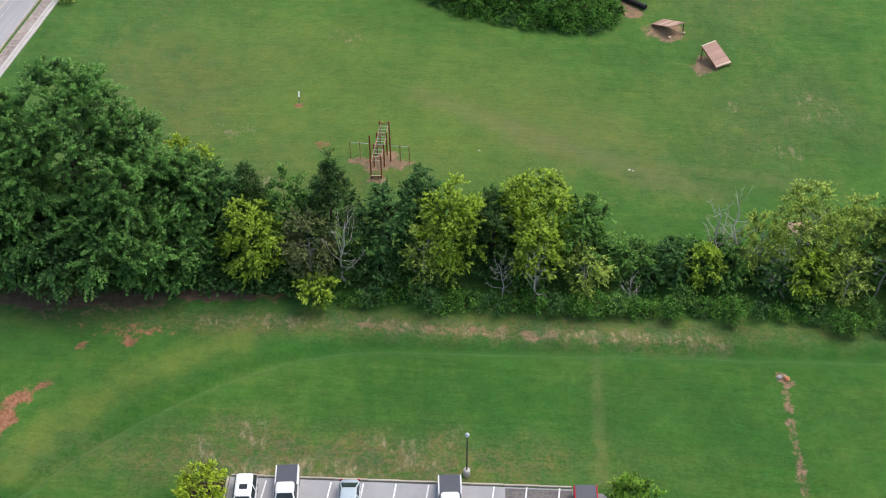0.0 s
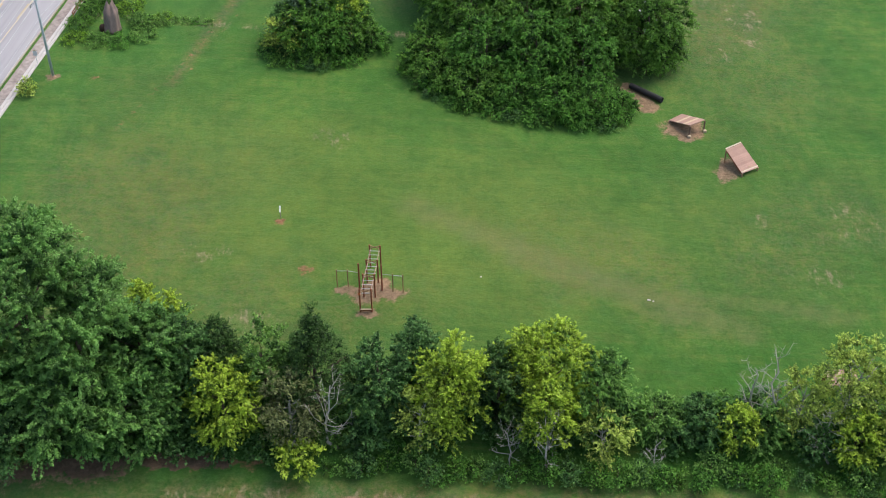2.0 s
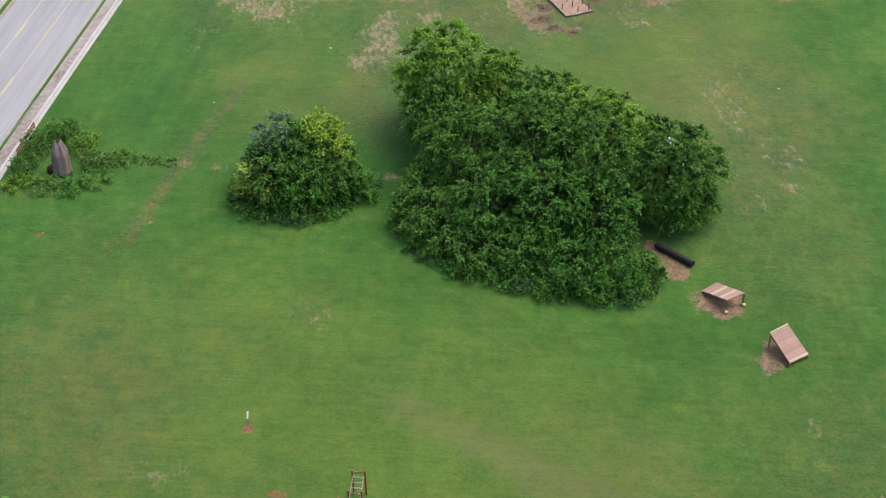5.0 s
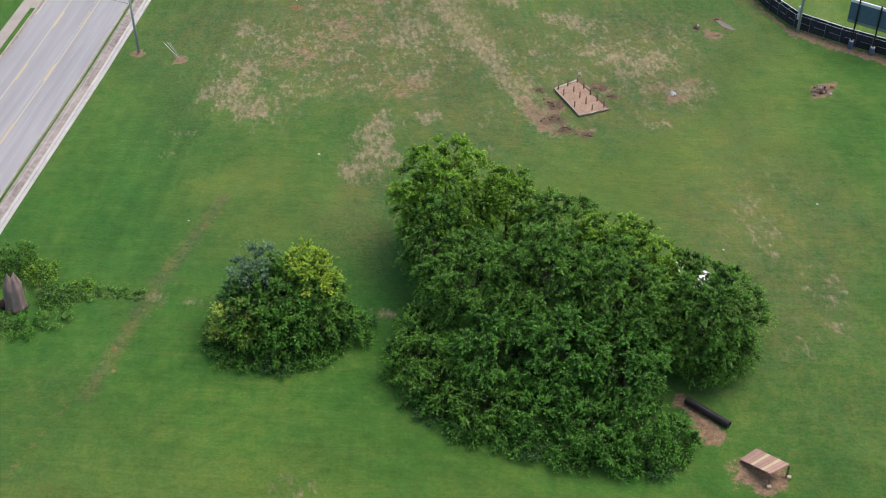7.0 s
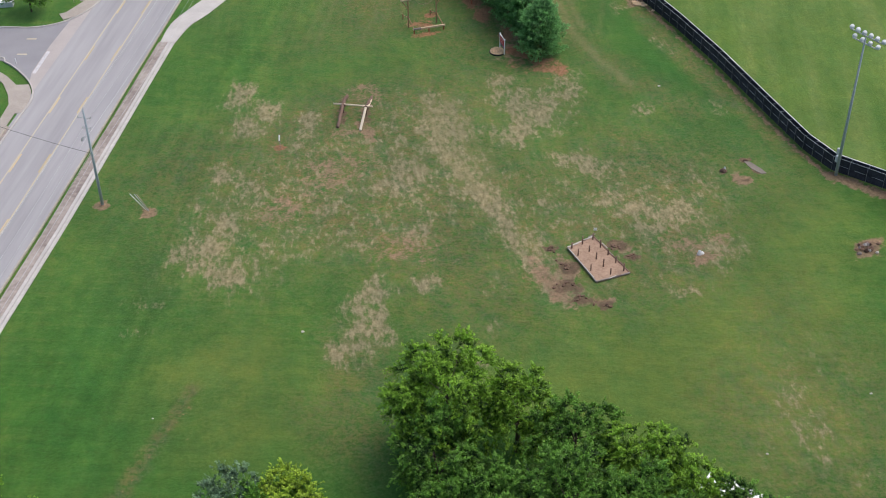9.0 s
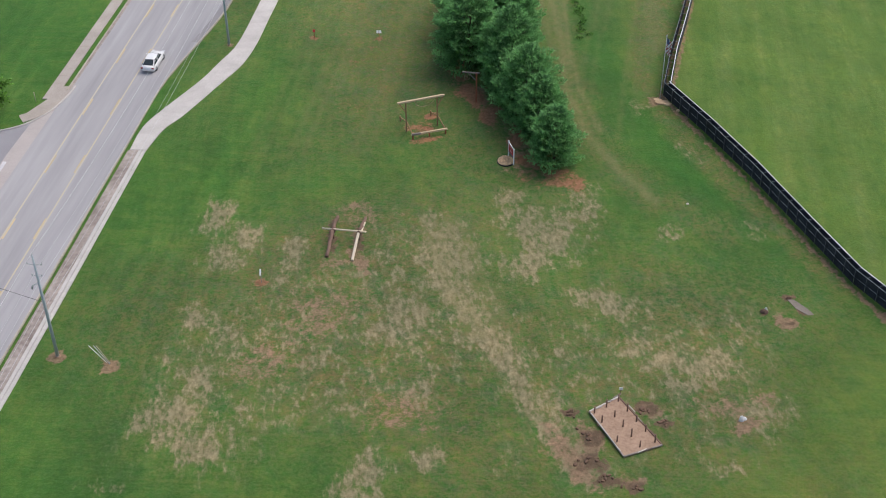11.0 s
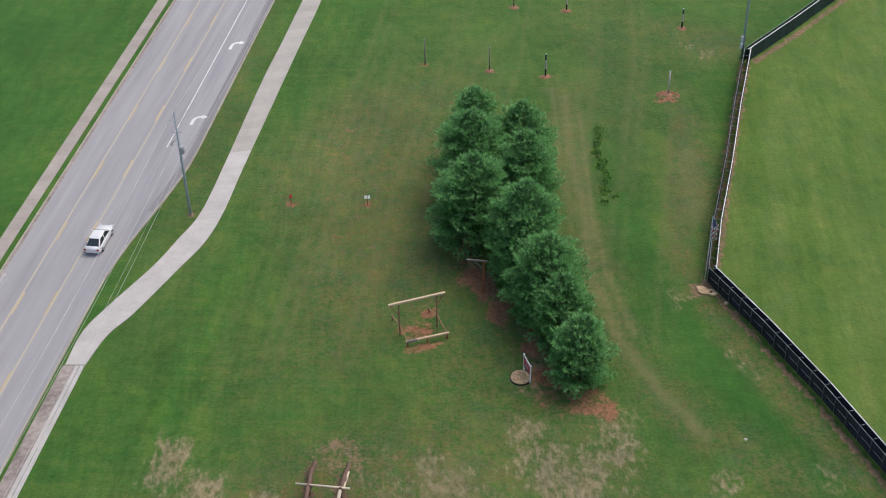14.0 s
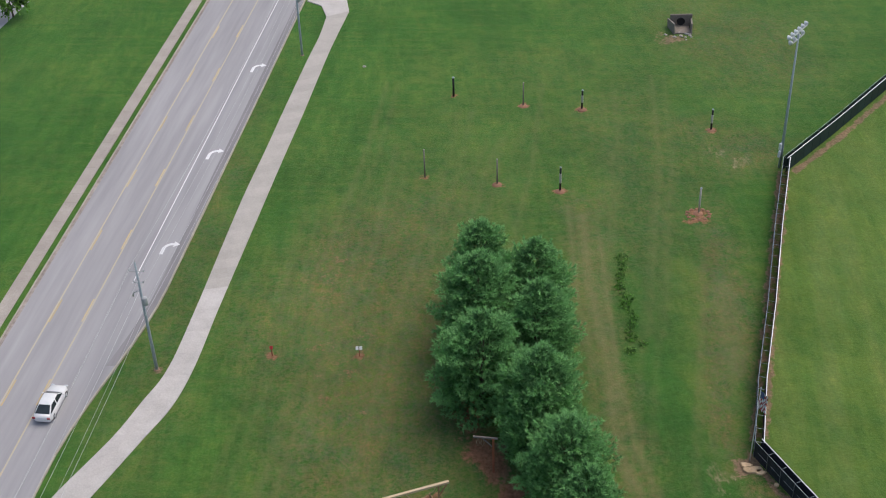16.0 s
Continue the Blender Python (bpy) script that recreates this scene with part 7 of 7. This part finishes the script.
for i, (x, y, h_, r, mat) in enumerate(((-50.2, 158.8, 1.9, 1.6, GROVE_DARK), (-49.6, 162.4, 2.4, 1.9, GROVE_DARK), (-47.4, 164.6, 2.6, 1.9, GROVE_DARK), (-44.6, 162.8, 1.9, 1.6, GROVE), (-43.2, 160.2, 1.4, 1.5, MIXED), (-47.6, 156.0, 0.7, 1.8, MIXED), (-44.6, 156.0, 0.7, 1.8, VINE), (-42.2, 157.6, 0.6, 1.8, MIXED), (-50.4, 156.2, 0.8, 1.5, GROVE), (-41.6, 160.4, 0.6, 1.5, MIXED), (-39.6, 160.8, 0.45, 1.2, MIXED), (-37.8, 160.8, 0.35, 1.0, MIXED), (-40.6, 161.5, 0.6, 1.1, GROVE), (-36.2, 160.7, 0.25, 0.9, VINE), (-34.6, 160.5, 0.2, 0.8, MIXED), (-53.0, 144.9, 1.9, 1.25, OLIVE))):
    tree("shrub", 320 + i, x, y, h_, r, mat, "low leafy shrub among weeds round a broken trunk" if i < 15 else "grey-green shrub at the pavement edge", 0.0, 0.4, 0.17, 80, 0.65, group="shrubs round the broken trunk" if i < 15 else "", kind_word="shrub", limbs=4)
rail = thing("guard_rail", "low dark timber rail at the pavement edge", "guard rail")
for t in (0.0, 0.5, 1.0):
    part("post", Shape().box(-51.8 + 0.5 * t, 161.5 + 5.1 * t, 0.35, 0.12, 0.12, 0.9), BROWN_TIMBER, rail)
for z in (0.35, 0.72):
    part("board", Shape().beam((-51.8, 161.5, z), (-51.3, 166.6, z), 0.06, 0.2), BROWN_TIMBER, rail)
small = thing("small_sign", "small pale sign on a thin post at the pavement edge", "sign", pose(-53.55, 151.1, 0))
part("post", Shape().tube([(0, 0, -0.1), (0, 0, 1.8)], 0.035, 7), DULL_STEEL, small)
part("plate", Shape().box(0, -0.04, 1.45, 0.5, 0.02, 0.6, bevel=0.006), CLEAR, small, "pale plate")
part("upper_plate", Shape().box(0, -0.04, 1.86, 0.3, 0.02, 0.2, bevel=0.006), YELLOW_PAINT, small, "small yellow plate")

shed = thing("canopy_roof", "flat white metal roof on posts behind the grove", "shelter")
q = [(16.7, 164.4), (20.6, 161.6), (18.9, 159.2), (15.0, 162.0)]
part("roof", Shape().slab(q[::-1], 2.3, 2.42, 0.03), WHITE_PAINT, shed, "white sheet roof")
for x, y in q:
    part("post", Shape().box(x + (18.0 - x) * 0.06, y + (161.8 - y) * 0.06, 1.1, 0.1, 0.1, 2.4), STEEL, shed)
hut = thing("small_shelter", "small red-brown open shelter half hidden by the hedgerow", "shelter", pose(30.8, 100.6, 0, 0, 0, 4))
for i in range(8):
    part("roof_board", Shape().box(-1.2 + 0.34 * i, 0, 2.2, 0.33, 1.7, 0.05, pose(0, 0, 0, 6, 0, 0)), PALE_TIMBER if i % 3 == 0 else PLANK, hut)
for x in (-1.2, 1.2):
    for y in (-0.7, 0.7):
        part("post", Shape().box(x, y, 1.0, 0.14, 0.14, 2.2), BROWN_TIMBER, hut)
part("back_wall", Shape().box(-1.2, 0, 1.2, 0.06, 1.3, 1.6), worn("rusty_board", (0.22, 0.06, 0.035), (0.13, 0.035, 0.02), 5, 0.8), hut, "rusty red side board")

wall = thing("culvert_headwall", "mossy concrete culvert headwall with a dark pipe mouth and loose stones", "culvert", pose(23.4, 331.5, 0))
part("back_wall", Shape().box(0.3, 1.2, 0.75, 3.0, 0.25, 1.9, bevel=0.03), MOSSY, wall)
for x, turn in ((-1.15, 12), (1.55, -6)):
    part("wing_wall", Shape().box(0, 0, 0, 0.22, 2.6, 1.5, pose(x, 0.0, 0.5, -9, 0, turn), 0.03), MOSSY, wall)
part("apron", Shape().box(0.2, 0.0, 0.02, 2.4, 2.4, 0.12), MOSSY, wall)
part("pipe_mouth", Shape().turned([(0.5, 0.0), (0.56, 0.02), (0.56, 0.14), (0.44, 0.16), (0.40, 0.05)], 18, pose(0.25, 1.1, 0.7, 90, 0, 0)), BLACK, wall, "dark round pipe mouth")
for i in range(16):
    rock(22.2 + rng.uniform(-1, 2.6), 329.8 + rng.normal(0, 0.45), rng.uniform(0.12, 0.28), rng.uniform(0.1, 0.25), 90 + i, STONE, "pale loose stone before the culvert", "stone", "stones before the culvert", "stone")
for i, (x, y, h_) in enumerate(((-62.6, 246.9, 5.4), (-65.6, 227.5, 5.5), (-70.5, 339.5, 5.5), (-70.0, 257, 5.0))):
    tree("tree", 340 + i, x, y, h_, 2.6, GROVE_DARK, "small dark green tree beside the side street" if i != 2 else "small dark green tree on the far verge", 0.9, 0.8, 0.3, 90, 0.55, kind_word="tree")
structure("far_drive", Shape().slab([(-69.5, 344.5), (-71.5, 335.5), (-74.5, 330.0), (-110, 330), (-110, 350)], -0.3, -0.01), ASPHALT, "grey asphalt drive on the far verge", "drive")
for i in range(16):
    rng = np.random.default_rng(360 + i)
    y = 280 - 1.0 * i
    tree("weed_clump", 360 + i, 10.2 + 0.3 * math.sin(i * 0.9) + rng.normal(0, 0.4), y, rng.uniform(0.15, 0.4), rng.uniform(0.35, 0.75), VINE if i % 3 else MIXED, "low rough weeds along a shallow ditch", 0.0, 0.2, 0.14, 22, 0.5, group="weeds in the ditch", kind_word="weeds", limbs=3)

def stake(x, y, z, mat, label):
    ob = thing("utility_marker", label, "marker", pose(x, y, 0))
    part("stake", Shape().tube([(0, 0, -0.1), (0, 0, z)], 0.045, 8), mat, ob)
    part("cap", Shape().turned([(0.05, z - 0.01), (0.055, z + 0.03), (0.02, z + 0.06)], 8), mat, ob)


stake(-57.5, 249.5, 1.2, YELLOW_PAINT, "slim yellow utility marker standing in the grass")
stake(-61.0, 233.4, 0.7, WHITE_PAINT, "short white marker at the side street kerb")
cabinet = thing("utility_cabinet", "low white utility cabinet in the grass behind a tree", "utility cabinet", pose(-66.6, 248.6, 0, 0, 0, 6))
part("body", Shape().box(0, 0, 0.3, 2.2, 1.2, 0.8, bevel=0.04), CLEAR, cabinet)
part("lid", Shape().box(0, 0, 0.73, 2.3, 1.3, 0.08, bevel=0.03), WHITE_PAINT, cabinet, "white lid")
